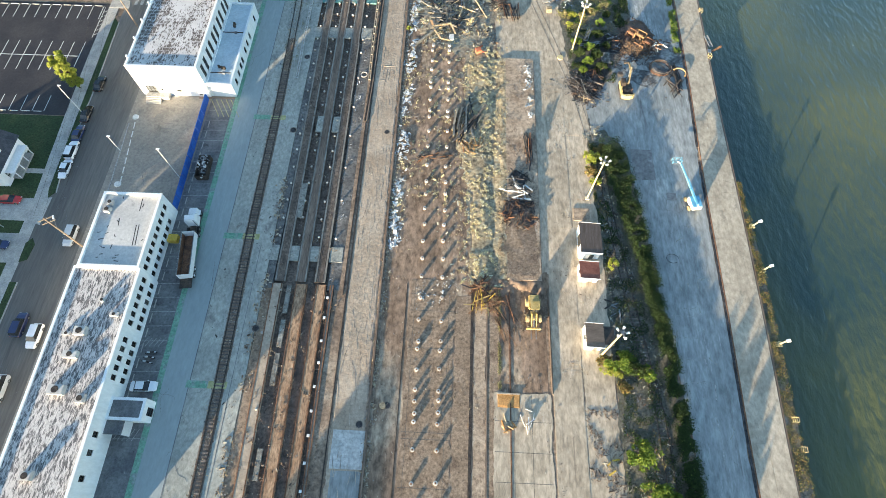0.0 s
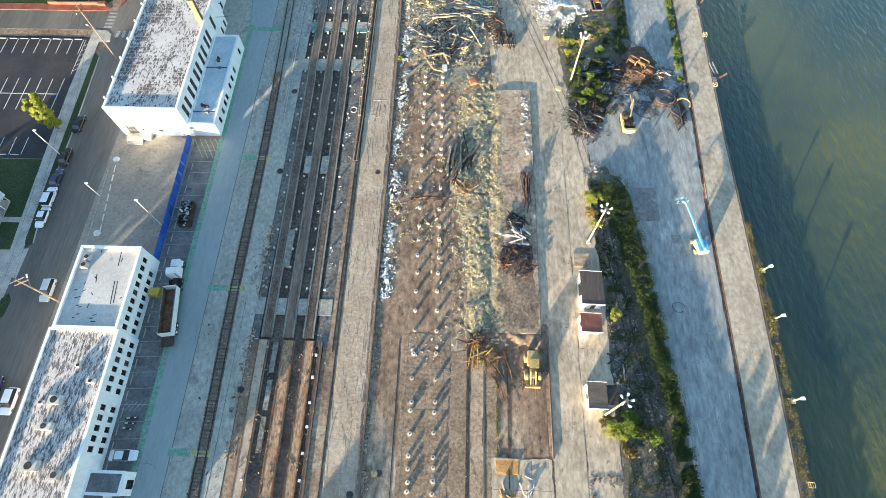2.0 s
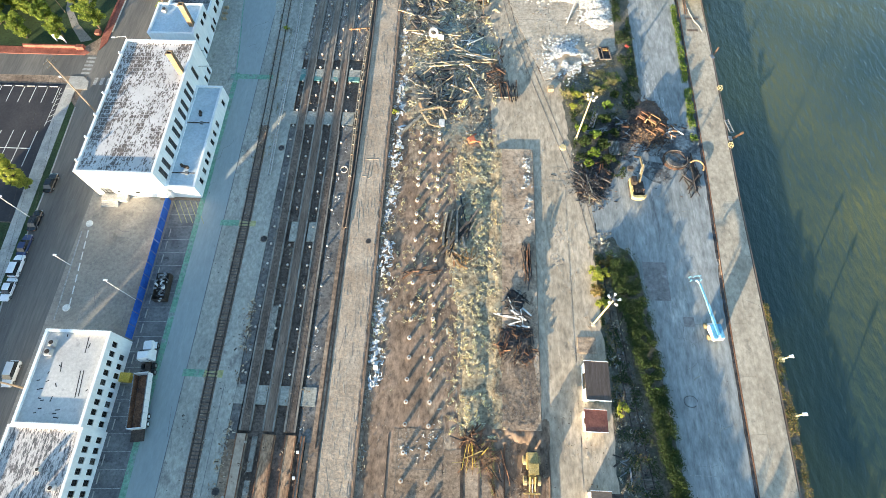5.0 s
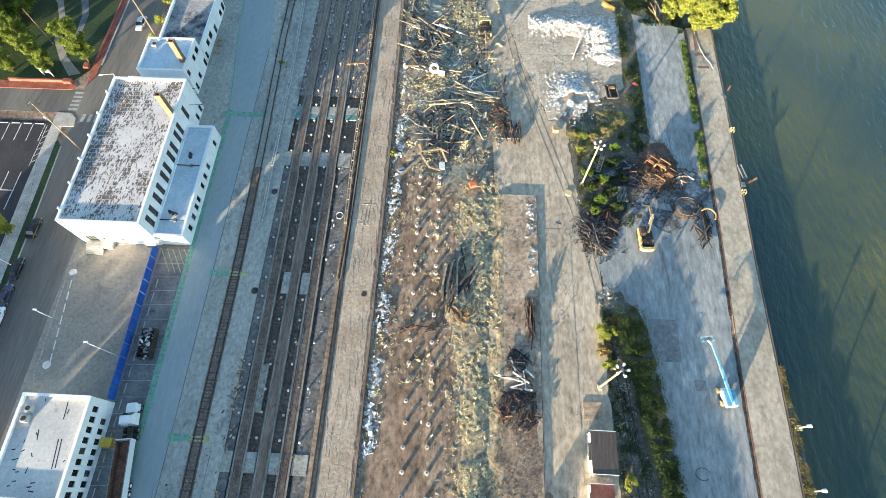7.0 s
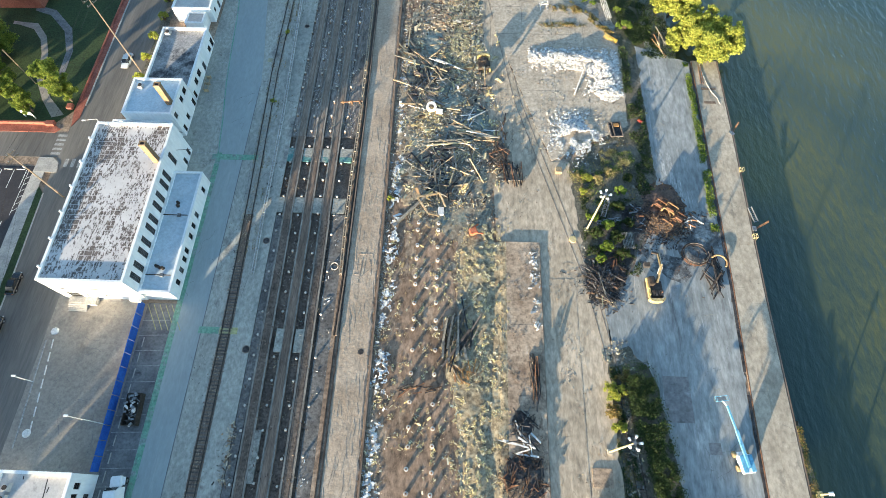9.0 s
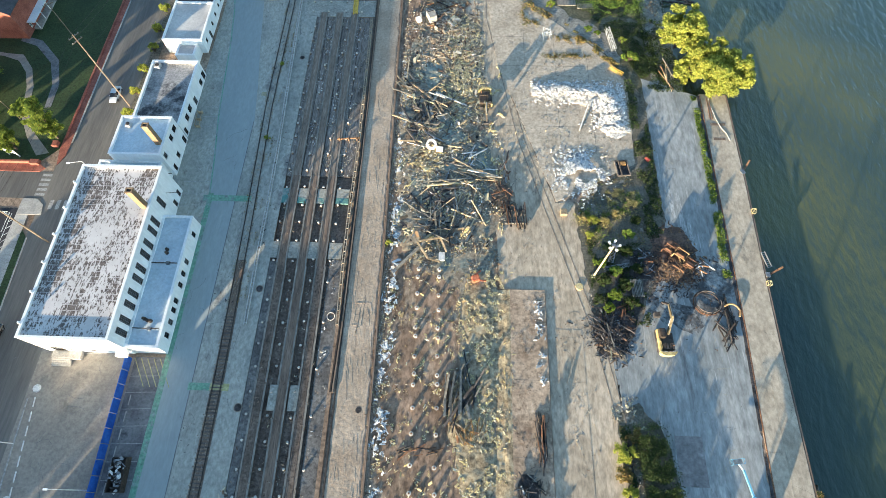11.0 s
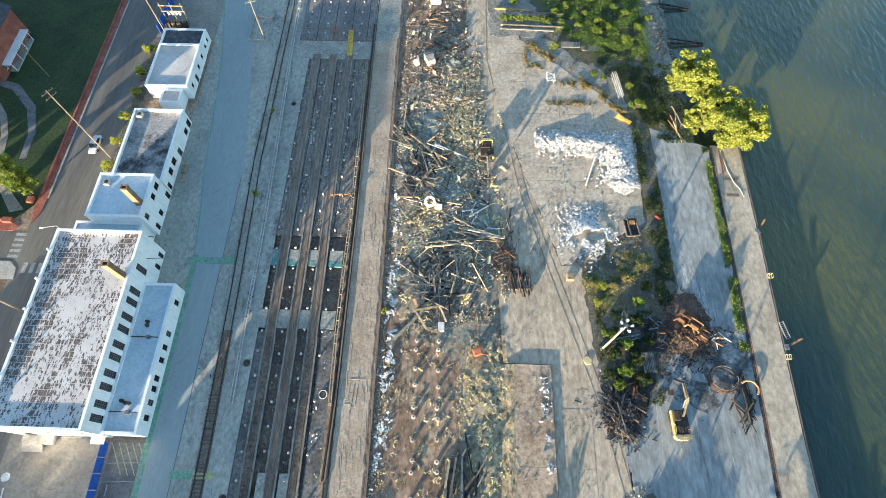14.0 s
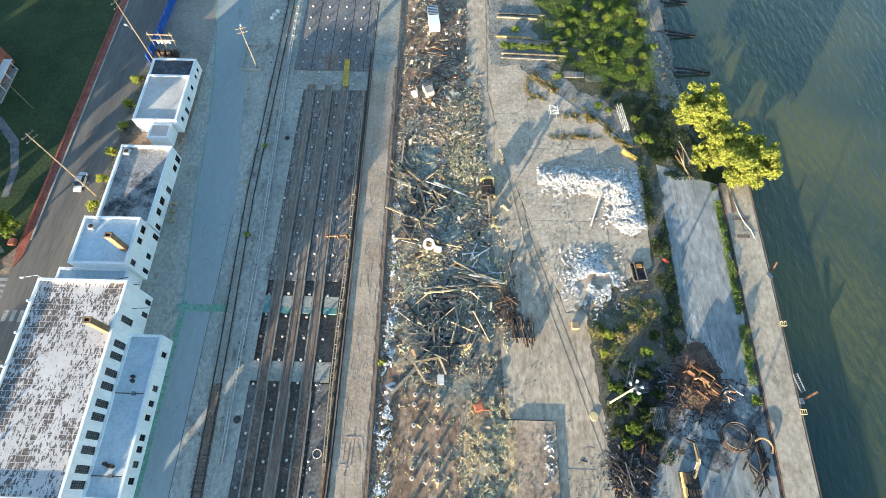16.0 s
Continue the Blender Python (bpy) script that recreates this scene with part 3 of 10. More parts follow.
def bar(p, q, w, h, bm=None):
    """A rectangular bar from p to q."""
    bm = bm or bmesh.new()
    p, q = Vector(p), Vector(q)
    turn = (q - p).to_track_quat("Y", "Z").to_matrix()
    vs = []
    for c in (p, q):
        for a, b in ((-1, -1), (1, -1), (1, 1), (-1, 1)):
            vs.append(bm.verts.new(c + turn @ Vector((a * w / 2, 0, b * h / 2))))
    for f in ((0, 1, 2, 3), (7, 6, 5, 4), (0, 4, 5, 1), (1, 5, 6, 2), (2, 6, 7, 3), (3, 7, 4, 0)):
        bm.faces.new([vs[k] for k in f])
    return bm


def i_beam(p, q, w, h, bm=None):
    """A rolled steel section from p to q: two flanges and a web."""
    bm = bm or bmesh.new()
    p, q = Vector(p), Vector(q)
    up = (q - p).to_track_quat("Y", "Z").to_matrix() @ Vector((0, 0, 1))
    for s in (-1, 1):
        bar(p + up * s * h * 0.43, q + up * s * h * 0.43, w, h * 0.14, bm)
    return bar(p, q, w * 0.2, h * 0.72, bm)


def loft(rings, bm=None, cap=True):
    """Skins a row of outlines that have the same count of points."""
    bm = bm or bmesh.new()
    rows = [[bm.verts.new(p) for p in ring] for ring in rings]
    n = len(rows[0])
    for a, b in zip(rows, rows[1:]):
        for k in range(n):
            j = (k + 1) % n
            bm.faces.new((a[k], a[j], b[j], b[k]))
    if cap:
        bm.faces.new(rows[0][::-1]), bm.faces.new(rows[-1])
    return bm


def sweep(pts, r, seg=6):
    """A round bar along a bent line."""
    rings = []
    for k, p in enumerate(pts):
        d = Vector(pts[min(k + 1, len(pts) - 1)]) - Vector(pts[max(k - 1, 0)])
        turn = d.to_track_quat("Z", "Y").to_matrix()
        rings.append([Vector(p) + turn @ Vector((r * math.cos(2 * math.pi * j / seg), r * math.sin(2 * math.pi * j / seg), 0)) for j in range(seg)])
    return loft(rings)


def stuff(name, verts, faces, material, label, category):
    me = bpy.data.meshes.new(name)
    me.from_pydata(verts, [], faces)
    me.materials.append(material)
    return tagged(new(name, me), label, category, "", "stuff")


def chips(name, spots, sizes, material, label, category="rubble", tilt=0.25, flat=0.4, long=2.5):
    """Loose pieces, each a small uneven block at (x, y, z)."""
    n = len(spots)
    spots = np.asarray(spots, float)
    s = np.asarray(sizes, float)
    half = np.stack([s * rng.uniform(0.4, long, n), s * rng.uniform(0.3, 0.8, n), s * rng.uniform(flat * 0.3, flat, n)], -1) / 2
    corner = np.array([[a, b, c] for c in (-1, 1) for a, b in ((-1, -1), (1, -1), (1, 1), (-1, 1))], float)
    v = corner[None] * half[:, None] * rng.uniform(0.75, 1.2, (n, 8, 3))
    yaw, tip, lean = rng.uniform(0, 6.283, n), rng.normal(0, tilt, n), rng.normal(0, tilt, n)

    def turn(v, i, j, a):
        c, d = np.cos(a)[:, None], np.sin(a)[:, None]
        out = v.copy()
        out[..., i], out[..., j] = v[..., i] * c - v[..., j] * d, v[..., i] * d + v[..., j] * c
        return out
    v = turn(turn(turn(v, 0, 2, tip), 1, 2, lean), 0, 1, yaw) + spots[:, None] + np.array([0, 0, 0.05])
    f = np.array([(3, 2, 1, 0), (4, 5, 6, 7), (0, 1, 5, 4), (1, 2, 6, 5), (2, 3, 7, 6), (3, 0, 4, 7)])
    faces = (f[None] + (np.arange(n) * 8)[:, None, None]).reshape(-1, 4)
    return stuff(name, v.reshape(-1, 3).tolist(), faces.tolist(), material, label, category)


def leaf_mesh(spots, size, lie=0.0):
    """Leaf clumps: small bent quads turned every way; lie: how flat they lie."""
    n = len(spots)
    a = rng.normal(0, 1, (n, 3)) * np.array([1, 1, 1 - lie])
    a /= np.linalg.norm(a, axis=1)[:, None]
    b = np.cross(a, rng.normal(0, 1, (n, 3)) * np.array([1 - lie, 1 - lie, 1]))
    b /= np.linalg.norm(b, axis=1)[:, None]
    s = (size * rng.uniform(0.5, 1.3, n))[:, None]
    c = np.asarray(spots)
    v = np.stack([c - a * s, c + b * s * 0.6, c + a * s, c - b * s * 0.6], 1).reshape(-1, 3)
    return v.tolist(), (np.arange(n * 4).reshape(-1, 4)).tolist()


def blob_points(n, blobs, shell=0.55):
    """Points in the outer part of round clumps (x, y, z, rx, ry, rz)."""
    blobs = np.asarray(blobs, float)
    w = (blobs[:, 3] * blobs[:, 4]) ** 0.9
    k = rng.choice(len(blobs), n, p=w / w.sum())
    d = rng.normal(0, 1, (n, 3))
    d /= np.linalg.norm(d, axis=1)[:, None]
    r = rng.uniform(shell, 1.05, n)[:, None]
    return blobs[k, :3] + d * r * blobs[k, 3:]


def tree(x, y, h, rx, ry, leaves, label, n=5000, clumps=26, size=0.32, z0=0.0, low=0.25, trunk_r=0.28, seed=0, tuft=(0.16, 0.32), shell=0.55):
    """A tapered trunk with limbs, and a crown of leaf clumps with gaps."""
    r = random.Random(seed)
    t = thing("tree", pose(x, y, z0), label, "tree")
    blobs = []
    for k in range(clumps):
        a, d = r.uniform(0, 6.283), math.sqrt(r.uniform(0, 1)) * 0.82
        z = h * r.uniform(low, 0.9)
        s = (1 - 0.45 * abs(z / h - 0.55)) * r.uniform(0.75, 1.1)
        b = r.uniform(*tuft) * (rx + ry) / 2
        blobs.append((math.cos(a) * d * rx * s, math.sin(a) * d * ry * s, z, b, b, b * 0.75))
    bm = tube((0, 0, 0), (0, 0, h * 0.4), trunk_r, trunk_r * 0.65)
    tube((0, 0, h * 0.4), (r.uniform(-0.4, 0.4), r.uniform(-0.4, 0.4), h * 0.8), trunk_r * 0.65, trunk_r * 0.2, bm=bm)
    part("trunk", bm, BARK, t)
    for b in blobs[::3]:
        part("limb", tube((0, 0, h * r.uniform(0.2, 0.45)), b[:3], trunk_r * 0.35, 0.04, 6), BARK, t)
    v, f = leaf_mesh(blob_points(n, blobs, shell), size)
    me = bpy.data.meshes.new("crown")
    me.from_pydata(v, [], f)
    me.materials.append(leaves)
    crown = new("crown", me)
    crown.parent = t
    return t


def bush(x, y, r, h, leaves, label, n=700, size=0.22, z0=0.0, seed=0):
    """Stems from one foot and loose sprays of leaves of uneven size and reach."""
    q = random.Random(seed)
    b = thing("bush", pose(x, y, z0), label, "bush")
    blobs = []
    for _ in range(22):
        a, d = q.uniform(0, 6.283), q.uniform(0.02, 0.8) ** 0.6
        k = q.uniform(0.16, 0.36) * (1.15 - 0.45 * d)
        blobs.append((math.cos(a) * d * r, math.sin(a) * d * r * q.uniform(0.7, 1.0), h * (0.2 + 0.65 * (1 - 0.7 * d) * q.uniform(0.6, 1.1)), r * k, r * k, h * q.uniform(0.12, 0.26)))
    bm = bmesh.new()
    for bl in blobs:
        tube((0, 0, 0), bl[:3], 0.05, 0.015, 5, bm)
    part("stem", bm, BARK, b)
    v, f = leaf_mesh(blob_points(int(n * 1.5), blobs, 0.15), size * 0.85)
    me = bpy.data.meshes.new("foliage")
    me.from_pydata(v, [], f)
    me.materials.append(leaves)
    o = new("foliage", me)
    o.parent = b
    return b


def in_rect(n, x0, x1, y0, y1):
    return np.stack([rng.uniform(x0, x1, n), rng.uniform(y0, y1, n)], -1)


def mound(p, peaks):
    """The height of heaps (x, y, rx, ry, h) under points."""
    z = np.zeros(len(p))
    for x, y, rx, ry, h in peaks:
        z = np.maximum(z, h * np.exp(-(((p[:, 0] - x) / rx) ** 2 + ((p[:, 1] - y) / ry) ** 2)))
    return z


# ---- ground, river, paved surfaces ----
def ground_sheet():
    """One sheet with the sunken bays of the old hall and the drop to the river cut into it."""
    xs, ys = [-1600, -36.0, -21.2, 45.0, 56.0, 62.0], [-1600, -40, 164.5, 141 + 1e-3, 1600]
    ys = sorted(ys)
    bm = bmesh.new()

    def height(i, j):
        x, y = (xs[i] + xs[i + 1]) / 2, (ys[j] + ys[j + 1]) / 2
        if x > 56 or (x > 45 and y > 141):
            return -7.0
        if -36 < x < -21.2 and -40 < y < 164.5:
            return -0.75
        return 0.0
    nx, ny = len(xs) - 1, len(ys) - 1
    h = [[height(i, j) for j in range(ny)] for i in range(nx)]

    def quad(*p):
        bm.faces.new([bm.verts.new(q) for q in p])
    for i in range(nx):
        for j in range(ny):
            z = h[i][j]
            quad((xs[i], ys[j], z), (xs[i + 1], ys[j], z), (xs[i + 1], ys[j + 1], z), (xs[i], ys[j + 1], z))
            if i + 1 < nx and h[i + 1][j] != z:
                w = h[i + 1][j]
                quad((xs[i + 1], ys[j], z), (xs[i + 1], ys[j], w), (xs[i + 1], ys[j + 1], w), (xs[i + 1], ys[j + 1], z))
            if j + 1 < ny and h[i][j + 1] != z:
                w = h[i][j + 1]
                quad((xs[i], ys[j + 1], z), (xs[i + 1], ys[j + 1], z), (xs[i + 1], ys[j + 1], w), (xs[i], ys[j + 1], w))
    bmesh.ops.remove_doubles(bm, verts=bm.verts, dist=1e-4)
    bmesh.ops.recalc_face_normals(bm, faces=bm.faces)
    return bm


def ragged(pts, amp, step=0.9):
    """An outline with crumbled edges."""
    out = []
    for k, (x0, y0) in enumerate(pts):
        x1, y1 = pts[(k + 1) % len(pts)]
        d = math.hypot(x1 - x0, y1 - y0)
        n = max(1, int(d / step)) if d < 330 else 1
        for j in range(n):
            x, y = x0 + (x1 - x0) * j / n, y0 + (y1 - y0) * j / n
            w = amp * (noise.noise(Vector((x * 0.35, y * 0.35, 2.0))) + 0.7 * noise.noise(Vector((x * 1.1, y * 1.1, 9.0)))) if j else 0.0
            out.append((x - w * (y1 - y0) / d, y + w * (x1 - x0) / d))
    return out


def sheet(name, pts, z, material, label, category, base=None, worn=0.0):
    pts = ragged(pts, worn) if worn else pts
    return tagged(part(name, prism(pts, z - 0.12 if base is None else base, z), material), label, category, "", "structure")


def rect(x0, x1, y0, y1):
    return [(x0, y0), (x1, y0), (x1, y1), (x0, y1)]


def rough_strip(name, left, right, z, amp, step, material, label, category, jag=0.0, slope=0.0):
    """An uneven sheet between two long edges, each a row of (y, x)."""
    y0, y1 = left[0][0], left[-1][0]
    ny, nx = int((y1 - y0) / step) + 1, max(4, int((right[0][1] - left[0][1]) / step) + 1)
    ly, lx, ry, rx = [p[0] for p in left], [p[1] for p in left], [p[0] for p in right], [p[1] for p in right]
    verts = []
    for j in range(ny):
        y = y0 + (y1 - y0) * j / (ny - 1)
        a, b = float(np.interp(y, ly, lx)), float(np.interp(y, ry, rx))
        a += jag * noise.noise(Vector((y * 0.6, 3.1, 0))) + 0.5 * jag * noise.noise(Vector((y * 2.1, 7.1, 0)))
        b += jag * noise.noise(Vector((y * 0.6, 13.1, 0))) + 0.5 * jag * noise.noise(Vector((y * 2.1, 17.1, 0)))
        for i in range(nx):
            x = a + (b - a) * i / (nx - 1)
            h = amp * (noise.noise(Vector((x * 0.45, y * 0.22, 1.0))) + 0.7 * noise.noise(Vector((x * 1.3, y * 0.8, 5.0))))
            if slope:
                h += (min(1.0, (x - a) / slope * (0.8 + 0.4 * noise.noise(Vector((x, y * 0.5, 8.0))))) - 1.0) * 0.44
                verts.append((x, y, z + (h if i < nx - 1 else 0.0)))
                continue
            verts.append((x, y, z + h if 0 < i < nx - 1 else z - 0.12))
    faces = [(j * nx + i, j * nx + i + 1, (j + 1) * nx + i + 1, (j + 1) * nx + i) for j in range(ny - 1) for i in range(nx - 1)]
    me = bpy.data.meshes.new(name)
    me.from_pydata(verts, [], faces)
    me.materials.append(material)
    return tagged(new(name, me), label, category, "", "structure")


def cracks(name, n, x0, x1, y0, y1, z, material, label, w=(0.04, 0.10), seg=(3, 9), along=0.0, jag=0.8):
    """Jagged thin cracks in a paved surface."""
    bm = bmesh.new()
    for _ in range(n):
        x, y = rnd.uniform(x0, x1), rnd.uniform(y0, y1)
        a = rnd.uniform(0, 6.283) if rnd.random() > along else math.pi / 2 + rnd.uniform(-0.15, 0.15)
        for _ in range(rnd.randint(*seg)):
            a += rnd.uniform(-jag, jag)
            L = rnd.uniform(0.25, 0.9)
            u, v = x + math.cos(a) * L, y + math.sin(a) * L
            if not (x0 < u < x1 and y0 < v < y1):
                break
            prism(slant(x, y, u - x, v - y, rnd.uniform(*w)), z - 0.02, z, bm)
            x, y = u, v
    return tagged(part(name, bm, material), label, "crack", "", "structure")


tagged(part("ground", ground_sheet(), EARTH), "brown earth and dust of a cleared industrial yard", "ground", "", "structure")
tagged(part("water", box(44.5, 2500, -1600, 1600, -6.0, -2.4), WATER), "green-brown river water with small wind ripples", "water", "", "structure")
sheet("north_bay_floor", rect(-35.99, -21.25, 117.0, 164.6), -0.16, NORTHBAY, "grey floor of the shallow bays", "floor", -0.74)
sheet("side_bay_floor", [(-23.7, 31), (-21.25, 31), (-21.25, 97.5), (-24.2, 97.5)], -0.05, BAYFLOOR, "grey blotched floor beside the bays", "floor", -0.74)
sheet("margin_floor", rect(-35.95, -34.45, 31, 97), -0.05, BAYFLOOR, "grey margin of the bays", "floor", -0.74)
sheet("pit_floor", rect(-35.95, -21.25, -39.9, 116.95), -0.5, PITMAT, "dark oily floor of the sunken bays", "floor", -0.9)

# the dock's edge and the crane-rail slot, as x along y
DOCK_Y, DOCK_X = [-400, 0, 10, 25, 45, 60, 80, 100, 120, 141.5], [57.6, 57.9, 58.2, 58.8, 59.3, 59.5, 59.7, 60.2, 60.8, 61.1]
SLOT_Y, SLOT_X = [-400, 0, 10, 30, 50, 65, 85, 105, 141.5], [51.0, 51.2, 51.4, 52.0, 52.35, 52.8, 53.7, 54.1, 54.8]
dock_x = lambda y: float(np.interp(y, DOCK_Y, DOCK_X))
slot_x = lambda y: float(np.interp(y, SLOT_Y, SLOT_X))

# west side: road, verges, lots
sheet("road", rect(-86.4, -74.6, -400, 600), 0.03, ROADMAT, "worn grey town road with tyre tracks", "road")
sheet("side_road", rect(-400, -86.45, 109.7, 116.3), 0.03, ROADMAT, "worn grey side street joining the road", "road")
VERGE_W = [(-85.1, 49.1), (-85.8, 51.7), (-86.5, 56), (-86.8, 64), (-86.9, 77), (-87.6, 86), (-88.0, 94), (-88.1, 100.4), (-87.6, 102.1)]
VERGE_E = [(-83.9, 50.4), (-84.6, 56), (-85.1, 70), (-85.2, 77), (-85.6, 86), (-86.0, 94), (-86.3, 100.5)]
WALK_W = [(-86.0, -60), (-86.4, 30), (-86.7, 49), (-87.2, 56), (-87.8, 66), (-88.4, 77), (-89.0, 91), (-89.2, 106.2)]
sheet("verge", VERGE_E + VERGE_W[::-1], 0.10, GRASS, "strip of grass tapering beside the kerb", "grass")
sheet("verge_island", [(-85.4, 34.2), (-83.9, 34.8), (-83.6, 38.2), (-84.6, 39.6), (-85.6, 38.4)], 0.10, GRASS, "small island of grass between two driveways", "grass")
sheet("south_verge", rect(-85.4, -84.0, -60, 30), 0.10, GRASS, "narrow strip of grass beside the kerb", "grass")
sheet("lawn", [(-400, -400), (-87.2, -400)] + [(x - 1.2, y) for x, y in WALK_W[:5]] + [(-89.3, 70.6), (-400, 70.6)], 0.06, GRASS, "shaded lawn around the houses", "grass")
sheet("park_lawn", [(-400, 118.6), (-90.5, 118.6), (-87.0, 122.5), (-86.4, 600), (-400, 600)], 0.10, GRASS, "dark shaded lawn of a park", "grass")
sheet("brick_pavement", [(-86.2, 118.0), (-85.1, 120.6), (-84.9, 600), (-86.4, 600), (-87.0, 122.5)], 0.14, BRICK, "red brick pavement along the road", "pavement")
sheet("brick_footway", [(-400, 116.3), (-89.2, 116.3), (-88.4, 117.2), (-90.5, 118.6), (-400, 118.6)], 0.14, BRICK, "red brick pavement beside the side street", "pavement")
sheet("corner_pavement", [(-90.4, 105.8), (-85.2, 105.8), (-85.6, 108.2), (-87.3, 109.6), (-90.4, 109.6)], 0.12, WALK, "pale concrete corner of the pavement", "pavement")
sheet("car_park", rect(-400, -89.2, 70.8, 107.2), 0.05, BLACKTOP, "fresh black asphalt car park", "road")
sheet("planting_strip", rect(-74.6, -72.4, 127, 170), 0.09, WEEDS, "bare planting strip beside the buildings", "pavement")
sheet("front_walk", rect(-74.6, -57.0, -60, 77.0), 0.04, LOTMAT, "grey concrete forecourt between the buildings", "pavement")
sheet("building_yard", rect(-74.6, -60, 77.0, 127), 0.04, LOTMAT, "grey concrete at the foot of the buildings", "pavement")

# the works street
LANE_W = [(-51.6, -200), (-51.6, 112), (-52.6, 121), (-54.1, 131.5), (-55.1, 142), (-56.0, 153.4), (-57.5, 165.8), (-59.4, 176.5), (-63.5, 200), (-68, 226)]
LANE_E = [(-45.6, -200), (-45.6, 131.7), (-46.8, 142.3), (-48.4, 153.6), (-49.9, 166), (-51.1, 176.7), (-54.5, 200), (-58.5, 226)]
sheet("street_lane", LANE_E + LANE_W[::-1], 0.045, ASPHALT, "smooth grey asphalt lane of the works street", "road")
sheet("street_apron", [(-45.6, -200), (-36.0, -200), (-36.0, 400), (-51.55, 400), (-51.55, 131.5), (-45.6, 131.5)], 0.03, APRON, "stained pale concrete apron beside the lane", "pavement")
sheet("parking_bays", rect(-57.0, -51.6, -60, 77.2), 0.035, BAYMAT, "dark worn asphalt of the parking bays", "road")
sheet("north_bays", rect(-60.0, -51.6, 104.3, 300), 0.03, APRON, "worn grey asphalt beside the low buildings", "road")

sheet("north_apron", rect(-39.2, -21.3, 170.3, 400), 0.034, NORTHSLAB, "dark blue-grey floor north of the bays", "pavement")
sheet("bay_head", rect(-39.2, -21.3, 164.5, 170.3), 0.036, CROSS, "pale worn concrete at the head of the bays", "pavement", None, 0.2)
sheet("slab_end", rect(-20.6, -15.9, 170.6, 220), 0.105, CROSS, "pale grey end of the long slab", "pavement", None, 0.15)
sheet("rear_yard", rect(-74.6, -60.0, 169.8, 400), 0.035, LOTMAT, "grey concrete yard behind the last block", "pavement")
sheet("south_margin", rect(-35.95, -34.2, -39.8, 31), -0.03, TANFLOOR, "sandy margin of the south bays", "floor", -0.74, 0.0)
sheet("south_side_floor", rect(-22.3, -21.25, -39.8, 31), -0.04, EARTH, "brown earth beside the south bays", "floor", -0.74, 0.0)
sheet("slab_side_earth", [(-21.3, -60), (-19.0, -60), (-20.1, 100), (-21.2, 164), (-21.4, 164)], 0.03, EARTH, "brown dirt between bays and slab", "ground")

# long strips of the cleared hall
rough_strip("central_slab_bed", [(-60, -19.2), (100, -20.2), (240, -21.9)], [(-60, -13.2), (100, -14.0), (240, -16.1)], 0.07, 0.028, 0.4, SLAB, "sandy concrete running the length of the yard", "pavement", 0.35)
rough_strip("yard_floor", [(-60, -12.6), (100, -13.6), (260, -15.4)], [(-60, 18.6), (94, 18.6), (112, 8), (130, 6.5), (260, 3)], 0.02, 0.016, 0.6, YARD, "brown stained floor of the demolished hall", "floor")
sheet("pier_row_floor", rect(-7.5, 1.0, -60, 34), 0.05, TANFLOOR, "brown concrete floor round the piers", "floor", None, 0.35)
sheet("channel_floor", rect(4.8, 7.05, -60, 30), 0.045, PAD, "grey worn concrete beside the steel channel", "floor", None, 0.3)
sheet("west_channel_floor", rect(1.2, 4.2, -60, 31), 0.04, TANFLOOR, "tan worn concrete beside the piers", "floor", None, 0.4)
sheet("rib_floor", rect(7.3, 9.3, -60, 27), 0.036, TANFLOOR, "brown worn concrete beside a joint", "floor", None, 0.5)
sheet("dusty_floor", [(2.0, 60), (4.0, 34), (8.6, 34), (8.6, 90), (6.8, 112), (5.2, 130), (2.5, 150), (1.0, 168), (-9, 168), (-11, 130), (-9, 98), (1.5, 92)], 0.05, FINES, "dust and ash over the floor, grey-green shade in its colour", "floor", None, 0.9)
sheet("raised_pad", rect(11.0, 17.6, 34.5, 92.2), 0.45, PAD, "raised worn concrete pad with brown stains", "floor")
rough_strip("pad_slope", [(34.5, 7.6), (92.2, 8.2)], [(34.5, 11.02), (92.2, 11.02)], 0.45, 0.012, 0.35, TANFINES, "broken edge of the raised pad under rubble", "floor", 0.0, 2.0)
sheet("pad_dirt", [(10.8, 34.6), (17.4, 34.6), (17.4, 40), (16.8, 47), (15, 52), (12.5, 53), (10.9, 47)], 0.458, TANFLOOR, "brown dirt over the south end of the raised pad", "ground", None, 1.1)
sheet("south_pad", rect(8.4, 18.4, -60, 13.0), 0.06, STRIP, "cracked pale concrete pad", "floor", None, 0.35)
sheet("quay_road", [(42.4, -200)] + [(slot_x(y) - 0.2, y) for y in (-200, 0, 10, 30, 50, 65, 85, 105, 141)] + [(42.5, 146), (42.5, 100), (38, 92), (33, 83), (29.3, 79), (29.6, 70.5), (33, 71), (36.4, 67), (37.7, 61), (38.5, 52), (39.3, 42), (40.2, 31), (41.2, 20), (42.1, 8), (42.4, -10)], 0.05, QUAY, "grey streaked concrete quay road", "road", None, 0.35)
sheet("weed_strip", [(30.0, -90), (42.4, -90), (42.3, 0), (41.3, 20), (39.3, 42), (37.7, 61), (36.5, 67), (33, 72), (29.0, 70), (30, 40)], 0.06, WEEDS, "weedy strip with an old siding", "ground", None, 0.6)
sheet("weed_patch", [(26.6, 84), (29.5, 80), (33, 84), (38, 93), (42.5, 101), (42.5, 141), (38.6, 146), (38.6, 122), (24.5, 112)], 0.065, WEEDS, "weedy ground with burnt scrap", "ground", None, 0.9)
